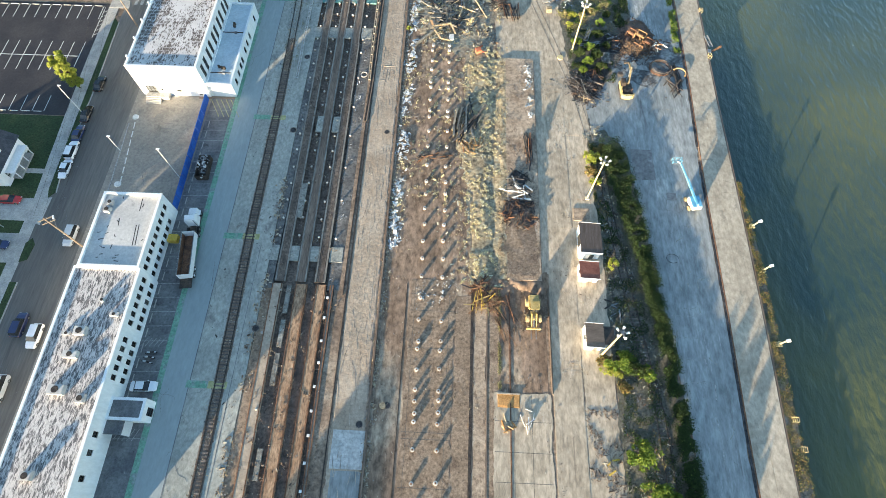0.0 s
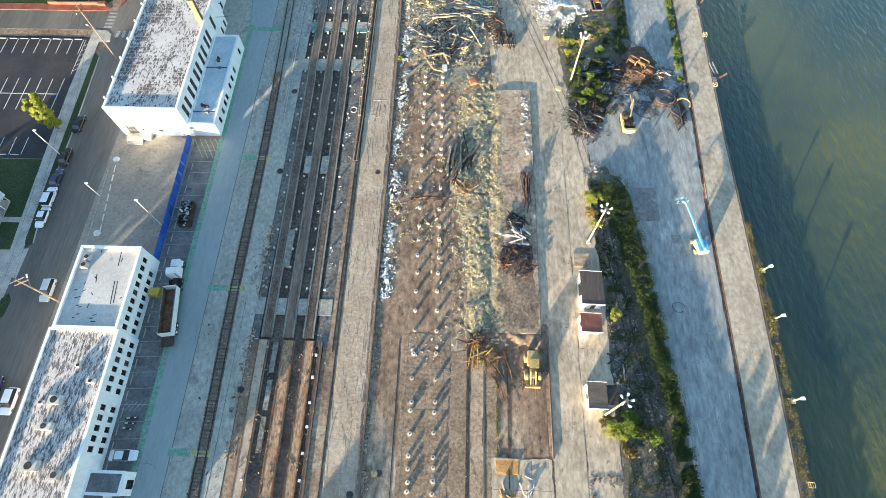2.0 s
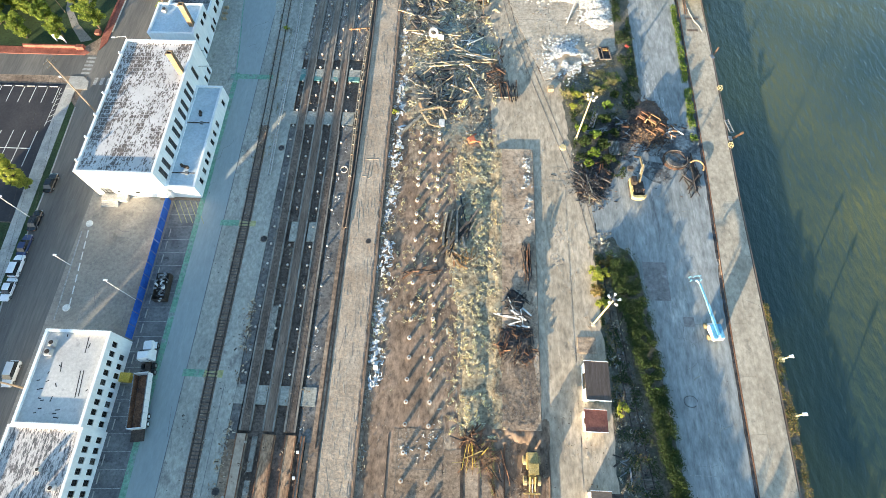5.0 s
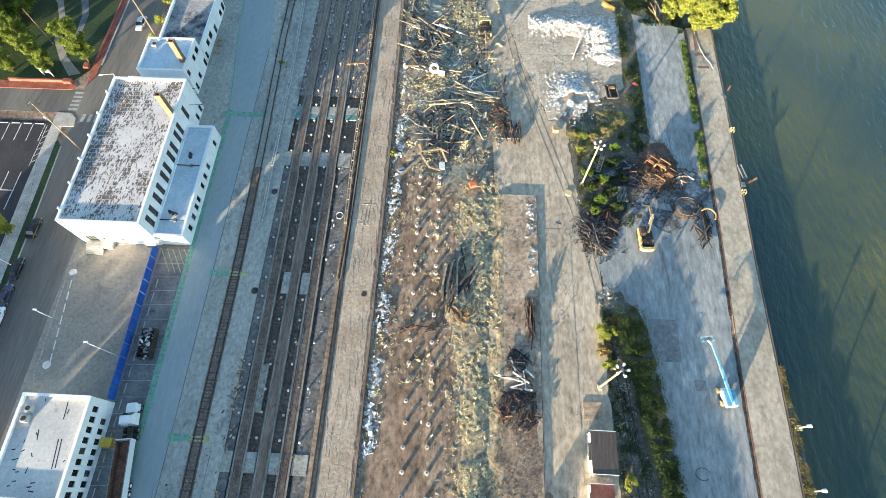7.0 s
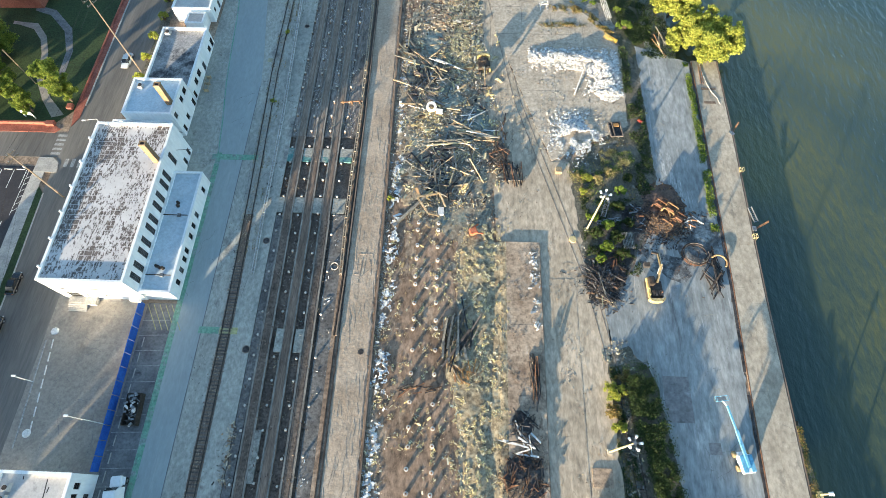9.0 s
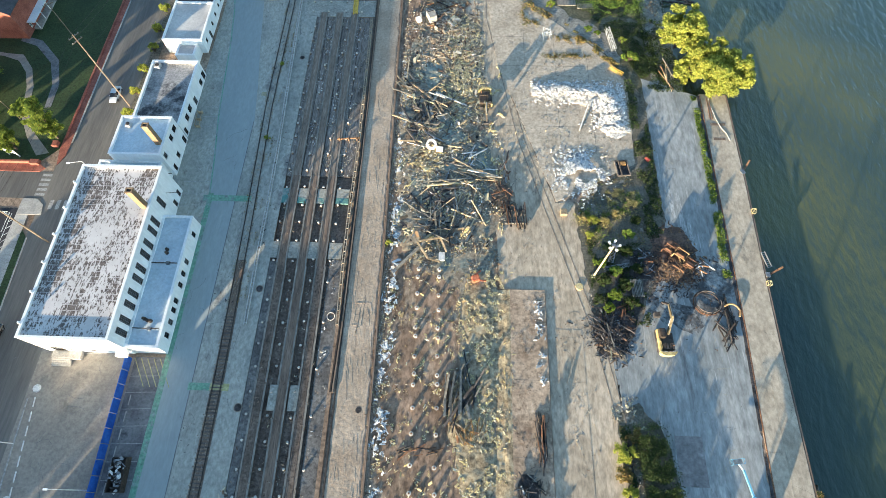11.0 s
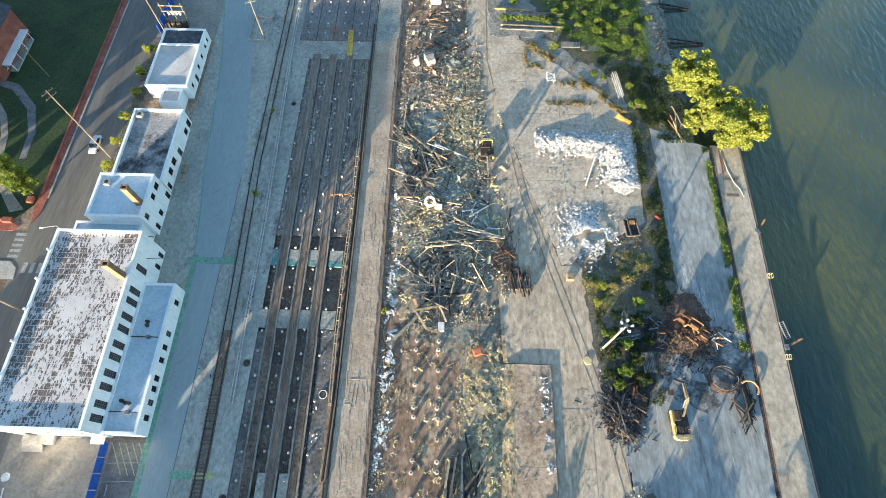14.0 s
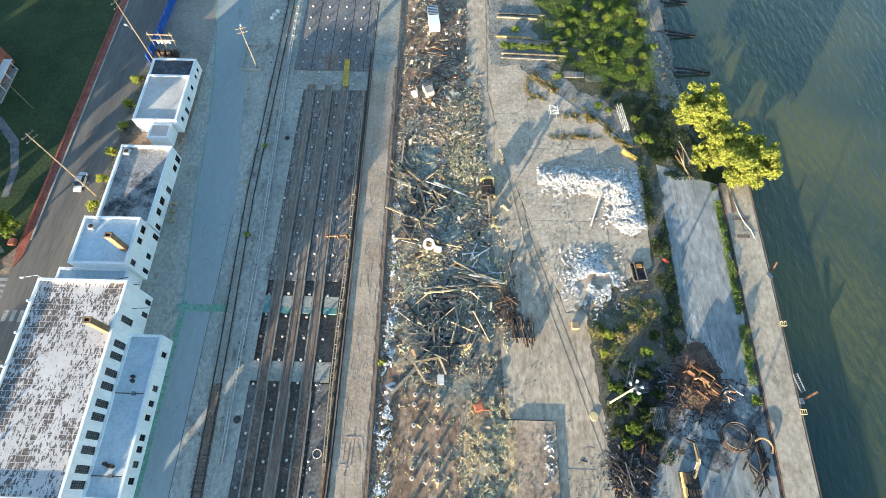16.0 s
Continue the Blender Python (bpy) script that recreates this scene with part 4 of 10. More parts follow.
sheet("sooty_quay", [(43.0, 93.0), (46.0, 88.6), (49.4, 87.6), (52.0, 88.4), (53.2, 92), (52.8, 98), (50.4, 101), (48.8, 97.4), (46.2, 94.6)], 0.062, SOOTQUAY, "soot-blackened concrete round the burnt scrap", "road", None, 1.8)
sheet("sooty_patch", [(41.6, 86.0), (44.4, 84.6), (46.8, 86.2), (45.4, 89.8), (42.4, 90.6), (40.0, 89.4), (38.6, 91.6), (36.4, 92.6), (36.0, 89.6), (38.8, 87.2)], 0.062, SOOTQUAY, "sooty smears on the quay road", "road", None, 1.6)
sheet("rust_fines", [(38.8, 100.6), (42.6, 100.2), (46.8, 100.8), (47.0, 103.8), (45.2, 106.8), (42.6, 106.4), (39.4, 104.6)], 0.085, RUSTSOIL, "dark rusty fines beside the scrap heap", "ground", None, 2.2)
sheet("burnt_ground", [(26.6, 80.5), (29.5, 80.0), (33, 84.5), (36.2, 90), (37.4, 94.0), (40.2, 96.4), (44, 95.6), (47.6, 96.0), (47.4, 100.5), (42.6, 101.5), (40, 100.5), (33, 101), (29.4, 92), (26.6, 86)], 0.075, SOOT, "black sooty soil under burnt scrap", "ground", None, 1.2)
sheet("north_slab", [(7.2, 240), (6.9, 172), (9, 150), (21, 112), (38.4, 122), (38.9, 144.5), (34.8, 153.4), (14.5, 172), (14.5, 240)], 0.10, PALESTRIP, "pale concrete slab with shadows across it", "floor", None, 0.35)
sheet("shore_ground", [(14.5, 172), (34.8, 153.4), (42, 141), (45, 141), (45, 400), (14.5, 400)], 0.03, SHORE, "overgrown ground above the river bank", "ground", None, 0.35)
sheet("shore_dirt", [(14.6, 172.6), (16.5, 166), (22, 160.5), (30, 157.4), (35.2, 153.6), (38.2, 150), (38.6, 152.5), (36.4, 159.5), (33, 163.4), (27.6, 165.6), (25, 169.4), (21, 172.8)], 0.06, SHOREDIRT, "grey dirt beside the slipways", "ground", None, 0.8)
sheet("slipway_floor", [(7.2, 173.2), (20, 172.9), (23.5, 176.2), (19.5, 181.4), (17.5, 186), (20.5, 190.6), (16.5, 200), (7.0, 200)], 0.112, SHOREDIRT, "dirty concrete between the slipway beams", "ground", None, 0.6)
sheet("shed_yard", rect(24.3, 30.0, 11.05, 75), 0.05, STRIP, "pale concrete around the sheds", "pavement", None, 0.25)
sheet("gravel_patch", [(24.2, -60), (30.2, -60), (30.2, 11), (24.2, 11)], 0.042, STRIP, "dirty concrete with scattered rubble", "pavement", None, 0.3)


def bank():
    bm = bmesh.new()
    n = 40
    rows = []
    for k in range(n + 1):
        y = 141 + k * 5.0
        w = 1.0 * math.sin(k * 1.7) + 0.7 * math.sin(k * 0.6)
        rows.append([bm.verts.new(p) for p in ((44.9, y, 0.03), (48.6 + w * 0.4, y, -0.3), (51.2 + w * 0.5, y, -1.5), (53.6 + w * 0.7, y, -3.2), (59.5, y, -6.9))])
    for a, b in zip(rows, rows[1:]):
        for k in range(4):
            bm.faces.new((a[k], a[k + 1], b[k + 1], b[k]))
    return bm


tagged(part("river_bank", bank(), SHOREDIRT), "steep weedy river bank", "bank", "", "structure")


def kerb(name, pts, w, h, material=WALK, z=0.0, label="concrete kerb", category="kerb"):
    bm = bmesh.new()
    for (x0, y0), (x1, y1) in zip(pts, pts[1:]):
        bar((x0, y0, z + h / 2), (x1, y1, z + h / 2), w, h, bm)
    return tagged(part(name, bm, material), label, category, "", "structure")


kerb("west_kerb", [(x + 0.12, y) for x, y in VERGE_E], 0.22, 0.15)
kerb("south_kerb", [(-83.9, -60), (-83.9, 30)], 0.22, 0.15)
kerb("east_kerb", [(-73.0, 50.5), (-73.1, 53.8), (-73.6, 61.7), (-74.0, 69.2)], 0.22, 0.14, PAINTFADED)

kerb("brick_kerb", [(-84.85, 124), (-84.85, 300)], 0.25, 0.18)
kerb("slab_edge", [(-12.9, -60), (-13.7, 100), (-15.8, 240)], 0.28, 0.34, BEAMDARK, label="dark raised edge beside the long slab")
kerb("floor_slot", [(4.5, -60), (4.3, 33)], 0.5, 0.06, DARKSTEEL, 0.03, "dark steel channel in the floor", "channel")
kerb("floor_rib", [(7.2, -60), (7.1, 30)], 0.22, 0.1, BEAMDARK, 0.02, "dark joint along the floor", "channel")
kerb("floor_rail", [(11.4, -60), (11.3, 34)], 0.22, 0.12, BROWNRUST, 0.02, "rusty rail let into the floor", "rail")
kerb("thin_rail_2", [(-8.0, -60), (-8.3, 33)], 0.14, 0.06, DARKSTEEL, 0.02, "dark joint along the floor", "channel")
kerb("pad_beam", [(18.7, 13), (18.7, 33)], 0.14, 0.45, BEAMDARK, 0.0, "rusty steel edge beam", "beam")
kerb("quay_trench", [(slot_x(y), y) for y in (-200, 0, 10, 30, 50, 64)], 0.42, 0.05, CHAR, 0.06, "dark crane-rail slot beside the dock", "channel")
kerb("quay_trench_2", [(slot_x(y), y) for y in (68, 76, 85, 105, 141)], 0.5, 0.05, CHAR, 0.06, "dark crane-rail slot beside the dock", "channel")
kerb("slot_rail", [(slot_x(y) + 0.42, y) for y in (-200, 0, 10, 30, 50, 65, 85, 105, 141)], 0.16, 0.1, BROWNRUST, 0.08, "rusty crane rail along the slot", "rail")

for k, (x0, y0, x1, y1) in enumerate(((-18.1, 88.7, -15.3, 88.8), (-15.3, 88.8, -14.8, 86.5), (-14.8, 86.5, -16.9, 83.9), (-16.9, 83.9, -17.6, 83.8), (-17.4, 84.0, -17.2, 87.8), (-16.8, 84.2, -16.6, 87.6), (-15.9, 87.9, -15.5, 86.4), (-18.6, 84.4, -17.6, 84.4))):
    kerb("slab_trace_%d" % (k + 1), [(x0, y0), (x1, y1)], 0.12, 0.09, PALESTRIP if k % 2 else SLAB, 0.02, "low ridge left on the long slab", "ridge")

# dock wall and its face to the river
sheet("dock_base", [(slot_x(y) + 0.35, y) for y in SLOT_Y] + [(dock_x(y) - 0.1, y) for y in DOCK_Y[::-1]], 0.11, DOCK, "concrete base of the dock", "dock", -7.0)
kerb("dock_fender", [(dock_x(y) + 0.12, y) for y in DOCK_Y], 0.3, 0.42, BEAMDARK, -0.3, "dark stained fender along the dock edge", "fender")

sheet("fender_ledge", [(dock_x(y) + 0.3, y) for y in (-60, 0, 10, 25, 45, 58)] + [(60.4, 60), (60.9, 52), (61.2, 40), (60.9, 25), (60.7, 10), (60.5, -60)], -0.15, WEEDS, "overgrown timber ledge outside the dock", "dock", -1.2)


def strip_between(name, x0, x1, y0, y1, step, gap, z0, z1, material, parent, drift=0.0):
    """Cast slabs in a row, with open joints; drift: how far the row leans in x for each metre of y."""
    me = mesh_of(name, box(x0, x1, 0, step - gap, z0, z1), material)
    y = y0
    while y < y1:
        o = new(name, me)
        o.parent = parent
        o.location = (drift * y, y, 0)
        y += step


# painted lines
def paint(name, rects, z, material, label):
    bm = bmesh.new()
    for r in rects:
        prism(r, z - 0.006, z, bm)
    return tagged(part(name, bm, material), label, "road marking", "", "structure")


def slant(x, y, dx, dy, w):
    """A painted line from (x, y), dx and dy long."""
    k = w / 2 / math.hypot(dx, dy)
    return [(x + dy * k, y - dx * k), (x + dx + dy * k, y + dy - dx * k), (x + dx - dy * k, y + dy + dx * k), (x - dy * k, y + dx * k)]


paint("bay_lines", [slant(-57, 2.4 + 2.85 * k, 5.3, 0.25, 0.10) for k in range(26) if not 5 < 2.4 + 2.85 * k < 9.5], 0.047, PAINTFADED, "faded white lines of the parking bays")
paint("north_bay_lines", [slant(-57.5, 106 + 2.9 * k, 5.6, 0.2, 0.10) for k in range(14)], 0.042, PAINTFADED, "faded white lines of the parking bays")
paint("hatch_lines", [slant(-58.2 + 1.15 * k, 77 - 0.1, 2.9, -5.0, 0.14) for k in range(1, 6)], 0.048, PAINTYELLOW, "yellow hatched bay at the building's corner")
paint("hatch_lines_south", [slant(-56.3 + 0.8 * k, 18.6, 0.9, 1.6, 0.10) for k in range(5)] + [slant(-56.3 + 0.8 * k, 2.2, 0.9, 2.0, 0.10) for k in range(5)], 0.048, PAINTFADED, "faded hatched bay")
paint("green_edge", [rect(-51.6, -50.5, -40, 112)], 0.056, PAINTGREEN, "broad faded green line along the street")
paint("green_edge_north", [slant(x0 + 0.25, y0, x1 - x0, y1 - y0, 0.25) for (x0, y0), (x1, y1) in zip(LANE_W[1:8], LANE_W[2:9])], 0.056, PAINTGREEN, "thin faded green line along the street")
paint("green_crossings", [rect(-46.2, -42.4, y, y + 1.3) for y in (41.2, 71.6, 11.5)] + [rect(-52.5, -42.4, 110.2, 111.6)], 0.057, PAINTGREEN, "faded green crossing bands")
paint("yellow_crossings", [rect(-42.3, -38.9, y, y + 1.3) for y in (41.2, 71.6, 11.5)], 0.06, PAINTYELLOW, "faded yellow crossing bands beside the track")
paint("lane_seams", [rect(-45.75, -45.6, -60, 131), rect(-40.0 + 1.7, -38.2, -60, 40)], 0.055, BAYMAT, "dark sealed joints in the street")
paint("street_cracks", [slant(-44.8 + rnd.uniform(-3, 6), rnd.uniform(-20, 190), rnd.uniform(-0.6, 0.6), rnd.uniform(2, 9), 0.06) for _ in range(14)], 0.058, BAYMAT, "dark cracks in the street")
paint("car_park_lines", [slant(-91.9 - 2.75 * k, 101.6, 0.0, 4.6, 0.14) for k in range(12)] + [slant(-92.4 - 2.75 * k, 84.2, 0.0, 9.4, 0.14) for k in range(12)]
      + [slant(-94.6 - 2.75 * k, 71.8, 0.0, 4.6, 0.14) for k in range(10)] + [rect(-125, -92.2, 88.8, 89.0)], 0.056, PAINTWHITE, "crisp white parking lines")
paint("car_park_hatch", [rect(-91.4, -91.3, 95, 106), rect(-89.8, -89.7, 95, 106)] + [slant(-91.3, 96 + 1.6 * k, 1.5, 1.2, 0.1) for k in range(6)], 0.056, PAINTWHITE, "white hatched strip of the car park")
paint("crosswalk", [rect(-84.4 + 1.5 * k, -83.6 + 1.5 * k, 107.2, 109.4) for k in range(6)] + [rect(-88.3, -86.2, 110.4 + 1.2 * k, 111.0 + 1.2 * k) for k in range(5)], 0.036, PAINTFADED, "worn white crosswalk bars")

paint("floor_joints", [rect(-7.4, 0.9, y, y + 0.09) for y in (-9.2, -3.0, 4.6, 5.7, 20.4, 27.6, 30.9)] + [rect(x, x + 0.06, -30, 33.8) for x in (-6.7, -0.1)], 0.058, CRACK, "dark joints in the floor round the piers")
paint("pad_joints", [rect(11.1, 17.5, y, y + 0.05) for y in (62.4, 75.2)], 0.458, CRACK, "dark joints in the raised pad")
paint("south_pad_joints", [rect(8.6, 18.2, y, y + 0.07) for y in (-8, -1.5, 3.2, 8.2)] + [rect(x, x + 0.06, -30, 12.8) for x in (11.9, 15.0)], 0.066, CRACK, "dark joints in the pale pad")
paint("quay_lines", [slant(46.8 + 0.25 * (k % 3), 3 + 5.2 * k, 0.3 * (-1) ** k, 2.6, 0.22) for k in range(6)] + [rect(41.7, 46, y, y + 0.12) for y in (16.2, 20.3, 24.4, 28.6)], 0.056, PAINTFADED, "worn white patches on the quay road")
paint("lime_patch", [ragged([(x, y0), (x + w, y0 + 0.4), (x + w * 0.9 + d, y1), (x + d, y1 - 0.5)], 0.25, 0.3) for x, w, y0, y1, d in ((44.4, 0.7, 108.6, 116.0, -0.3), (45.7, 1.0, 105.2, 115.2, -0.2), (47.3, 0.8, 101.6, 110.0, -0.3), (48.8, 0.3, 100.8, 106.0, -0.2))], 0.06, LIME, "thin white lime spilt over the quay road")
paint("north_slab_joints", [rect(9.6, 34.4, y, y + 0.06) for y in (131.4, 149.2)] + [rect(8.2, 16.5, y, y + 0.06) for y in (158.6, 167.4)] + [rect(15.6, 15.66, 150, 170), rect(22.8, 22.86, 128, 160), rect(30.4, 30.46, 124, 152)], 0.106, CRACK, "dark joints in the pale slab")
paint("quay_patch", [rect(38.2, 42.8, 58.9, 66.8), rect(44.5, 46.5, 54.0, 55.9)], 0.058, PATCH, "dark patched rectangle in the quay road")


cracks("quay_cracks", 42, 42.6, 51.0, -10, 140, 0.056, CRACK, "dark cracks in the quay road", (0.012, 0.035), (3, 10), 0.4)
cracks("pale_scuffs", 36, 42.6, 51.0, -10, 140, 0.058, CROSS, "pale scuffs on the quay road", (0.05, 0.22), (1, 4), 0.7)
cracks("strip_cracks", 20, 19.0, 24.1, -10, 94, 0.092, CRACK, "dark cracks in the pale strip", (0.012, 0.03), (3, 9), 0.4)
cracks("pad_cracks", 12, 11.2, 17.4, 35, 91, 0.456, CRACK, "dark cracks in the raised pad", (0.012, 0.03), (3, 8), 0.2)
cracks("floor_cracks", 36, -7.4, 0.9, -10, 33.8, 0.056, CRACK, "dark cracks in the floor round the piers", (0.02, 0.05), (3, 8), 0.3)
cracks("slab_cracks", 36, 10.0, 37.0, 118, 152, 0.106, CRACK, "dark cracks in the pale slab", (0.02, 0.06), (3, 9), 0.1)
cracks("slab_ruts", 60, -19.6, -13.6, -12, 180, 0.093, BEAM, "brown worn streaks along the sandy slab", (0.02, 0.05), (2, 8), 1.0, 0.1)
cracks("slab_ridges", 200, -19.6, -13.8, -12, 180, 0.10, PALESTRIP, "pale worn ridges along the sandy slab", (0.03, 0.10), (1, 6), 1.0, 0.1)
cracks("apron_cracks", 42, -45.5, -36.4, -10, 190, 0.042, BAYMAT, "dark cracks in the concrete apron", (0.02, 0.05), (3, 9), 0.4)
cracks("lane_cracks", 24, -51.4, -45.8, -10, 190, 0.052, BAYMAT, "dark cracks in the asphalt lane", (0.02, 0.05), (3, 9), 0.5)
cracks("dock_cracks", 14, 55.2, 59.4, 20, 138, 0.168, CRACK, "dark cracks in the dock", (0.012, 0.03), (2, 7), 0.1)
cracks("road_cracks", 36, -84.6, -75.0, -10, 190, 0.037, BAYMAT, "dark cracks in the town road", (0.02, 0.05), (3, 9), 0.4)
cracks("lot_cracks", 18, -70.0, -57.4, 48, 76, 0.046, BAYMAT, "dark cracks in the forecourt", (0.03, 0.06), (3, 8), 0.3)

# wheel stops of the car park
def wheel_stops():
    me = mesh_of("wheel_stop", box(-0.95, 0.95, -0.08, 0.08, 0, 0.13, bevel=0.03), PAINTWHITE)
    for k in range(12):
        for y in (106.3,):
            o = tagged(new("wheel_stop", me), "white concrete wheel stop on black asphalt", "wheel stop", "wheel stops of the car park")
            o.location = (-93.2 - 2.75 * k, y, 0.05)
    for k in range(8):
        o = tagged(new("wheel_stop", me), "white concrete wheel stop on black asphalt", "wheel stop", "wheel stops of the car park")
        o.location = (-96 - 2.75 * k, 71.7, 0.05)
    me = mesh_of("wheel_stop", box(-0.09, 0.09, -0.9, 0.9, 0, 0.13, bevel=0.03), WALK)
    for k in range(24):
        o = tagged(new("wheel_stop", me), "grey concrete wheel stop in a parking bay", "wheel stop", "wheel stops of the bays")
        o.location = (-55.9, 4 + 2.85 * k, 0.035)


    me = mesh_of("wheel_stop", box(-0.1, 0.1, -0.85, 0.85, 0, 0.14, bevel=0.03), PAINTWHITE)
    for k in range(7):
        o = tagged(new("wheel_stop", me), "white concrete wheel stop on the forecourt", "wheel stop", "wheel stops of the forecourt")
        o.matrix_basis = pose(-71.1 - 0.25 * k, 54.2 + 2.4 * k, 0.04, 0, 0, 6)
    for x, y in ((-73.0, 71.0), (-71.5, 53.0)):
        tagged(part("island_end", tube((x, y, 0.03), (x, y, 0.3), 0.75, 0.6, 14), PAINTWHITE), "white rounded island end on the forecourt", "island", "island ends")


wheel_stops()


# ---- sunken bays: beams, cross slabs, rails ----
def long_beam(name, x, w, y0, y1, material, label, z=0.08, drift=-0.008, lip=0.13, edge=None, inner=True):
    b = thing(name, pose(0, 0, 0), label, "beam", "long beams of the sunken bays")
    X = lambda y: x + drift * y
    bm = bmesh.new()
    bar((X(y0), y0, z / 2 - 0.45), (X(y1), y1, z / 2 - 0.45), w, z + 0.9 - 0.04, bm)
    part("web", bm, material, b)
    for s in (-1, 1):
        part("rail", bar((X(y0) + s * (w / 2 - lip / 2), y0, z), (X(y1) + s * (w / 2 - lip / 2), y1, z), lip, 0.07), edge or BEAM, b)
        if not inner:
            continue
        part("inner_rail", bar((X(y0) + s * (w * 0.22), y0, z - 0.02), (X(y1) + s * (w * 0.22), y1, z - 0.02), 0.06, 0.07), BEAMDARK, b)


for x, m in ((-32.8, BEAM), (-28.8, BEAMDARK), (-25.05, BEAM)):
    # outer webs reuse the dark pit floor colour between the pale edges
    long_beam("track_beam", x, 2.1, 32.5, 96, PITMAT if m is BEAM else m, "long concrete beam, dark between pale edges", lip=0.32, edge=BEAMLIP)
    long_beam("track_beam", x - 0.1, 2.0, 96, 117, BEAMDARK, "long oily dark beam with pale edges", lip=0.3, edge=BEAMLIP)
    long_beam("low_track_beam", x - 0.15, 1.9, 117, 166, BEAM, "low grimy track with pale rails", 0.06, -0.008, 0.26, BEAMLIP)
for x, w, m in ((-33.2, 1.9, SLAB), (-28.5, 2.2, RUSTBEAM), (-24.7, 1.9, RUSTBEAM), (-22.6, 0.7, BEAM)):
    long_beam("conveyor_beam", x, w, -38, 32, m, "rust-stained beam beside a dark trench", 0.12, lip=0.2, edge=BROWNRUST, inner=False)


def slab_bridge(x0, x1, y0, y1, z, material, label):
    o = part("cross_slab", box(x0, x1, y0, y1, z - 0.35, z, bevel=0.04), material)
    return tagged(o, label, "slab", "cross slabs of the sunken bays")


for x0, x1 in ((-36.0, -34.4), (-32.2, -30.3), (-28.2, -26.4), (-24.2, -21.6)):
    slab_bridge(x0, x1, 36.9, 40.2, 0.02, CROSS, "pale concrete slab bridging two beams")
    slab_bridge(x0 - 0.5, x1 - 0.4, 97.7, 101.3, 0.02, CROSS, "pale concrete slab bridging two beams")
    slab_bridge(x0 - 0.5, x1 - 0.4, 110.3, 111.6 if x0 > -35 else 113.8, 0.02, TEAL, "teal-painted slab bridging two beams")
    if x0 > -35:
        slab_bridge(x0 - 0.5, x1 - 0.4, 111.6, 113.8, 0.022, CROSS, "pale slab beside teal-painted concrete")
slab_bridge(-31.6, -30.2, 68.6, 73.0, 0.14, CROSS, "pale steel plate beside a beam")
slab_bridge(-28.0, -26.4, 68.6, 73.0, 0.14, CROSS, "pale steel plate beside a beam")
slab_bridge(-32.2, -31.1, 46.6, 55.0, 0.10, GREYTIMBER, "long grey plank beside a beam")
for k, (y, l) in enumerate(((26, 5.6), (19.5, 5.2), (12.6, 5.8), (-3, 5))):
    slab_bridge(-31.5 + 0.05 * k, -30.6 + 0.05 * k, y, y + l, 0.12, GREYTIMBER, "grey timber cover over a trench")


def anchor_stub():
    s = thing("anchor_stub", pose(0, 0, 0), "small pale pier with a broken top, in a dark bay", "pier", "small piers of the sunken bays")
    bm = tube((0, 0, 0), (0.05, 0.02, 0.6), 0.22, 0.18, 8)
    part("shaft", bm, BEAMDARK, s)
    part("cap", tube((0.05, 0.02, 0.6), (0.12, 0.05, 0.84), 0.25, 0.19, 8), STUBMAT, s)
    return s


stub = anchor_stub()
stub.matrix_basis = pose(-34.9, 42.3, -0.5)
for col in (-34.85, -31.05, -27.05, -23.6):
    for k in range(29):
        y = 42.3 + 4.22 * k
        if col > -24 and y < 96 and k % 2:
            continue
        if (col, k) != (-34.85, 0) and not 72.5 < y < 73:
            copy_thing(stub, pose(col - 0.0105 * (y - 60) + rnd.uniform(-0.12, 0.12), y + rnd.uniform(-0.25, 0.25), (-0.5 if y < 117 else -0.3) + rnd.uniform(-0.12, 0.08), rnd.uniform(-7, 7), rnd.uniform(-7, 7), rnd.uniform(0, 90)))
block = thing("footing_block", pose(-23.35, 29.4, -0.5), "white-topped concrete footing beside a rusty beam", "footing", "footings of the south bays")
part("body", box(-0.27, 0.27, -0.27, 0.27, 0.0, 0.62, bevel=0.04), BEAM, block)
part("cap", box(-0.24, 0.24, -0.24, 0.24, 0.62, 0.74, bevel=0.03), PIPEWHITE, block)
for k in range(1, 11):
    copy_thing(block, pose(-23.35 + 0.02 * k + rnd.uniform(-0.1, 0.1), 29.4 - 4.2 * k + rnd.uniform(-0.3, 0.3), -0.5, 0, 0, rnd.uniform(-12, 12)))
for k, (x, y) in enumerate(((-32.6, 30.6), (-34.6, 22), (-32.9, 8.3))):
    copy_thing(stub, pose(x, y, -0.55, 0, 0, 30 * k))
for x in (-37.2, -33.0, -28.8, -24.6):
    for y in (166.0, 169.6, 172.6, 176.2, 180.0, 183.8, 187.6, 191.4, 195.2):
        copy_thing(stub, pose(x + rnd.uniform(-0.2, 0.2), y + rnd.uniform(-0.2, 0.2), -0.42, 0, 0, rnd.uniform(0, 90)))
for k, x in enumerate((-35.1, -30.9, -26.7, -22.8)):
    kerb("apron_joint_%d" % (k + 1), [(x, 170.6), (x - 0.3, 210)], 0.16, 0.02, DARKSTEEL, 0.03, "dark joint along the floor", "joint")
for k, y in enumerate((170.4, 174.4)):
    kerb("cross_joint_%d" % (k + 1), [(-39.0, y), (-15.9, y + 0.3)], 0.3, 0.03, BEAMDARK, 0.03, "dark rail across the floor", "rail")


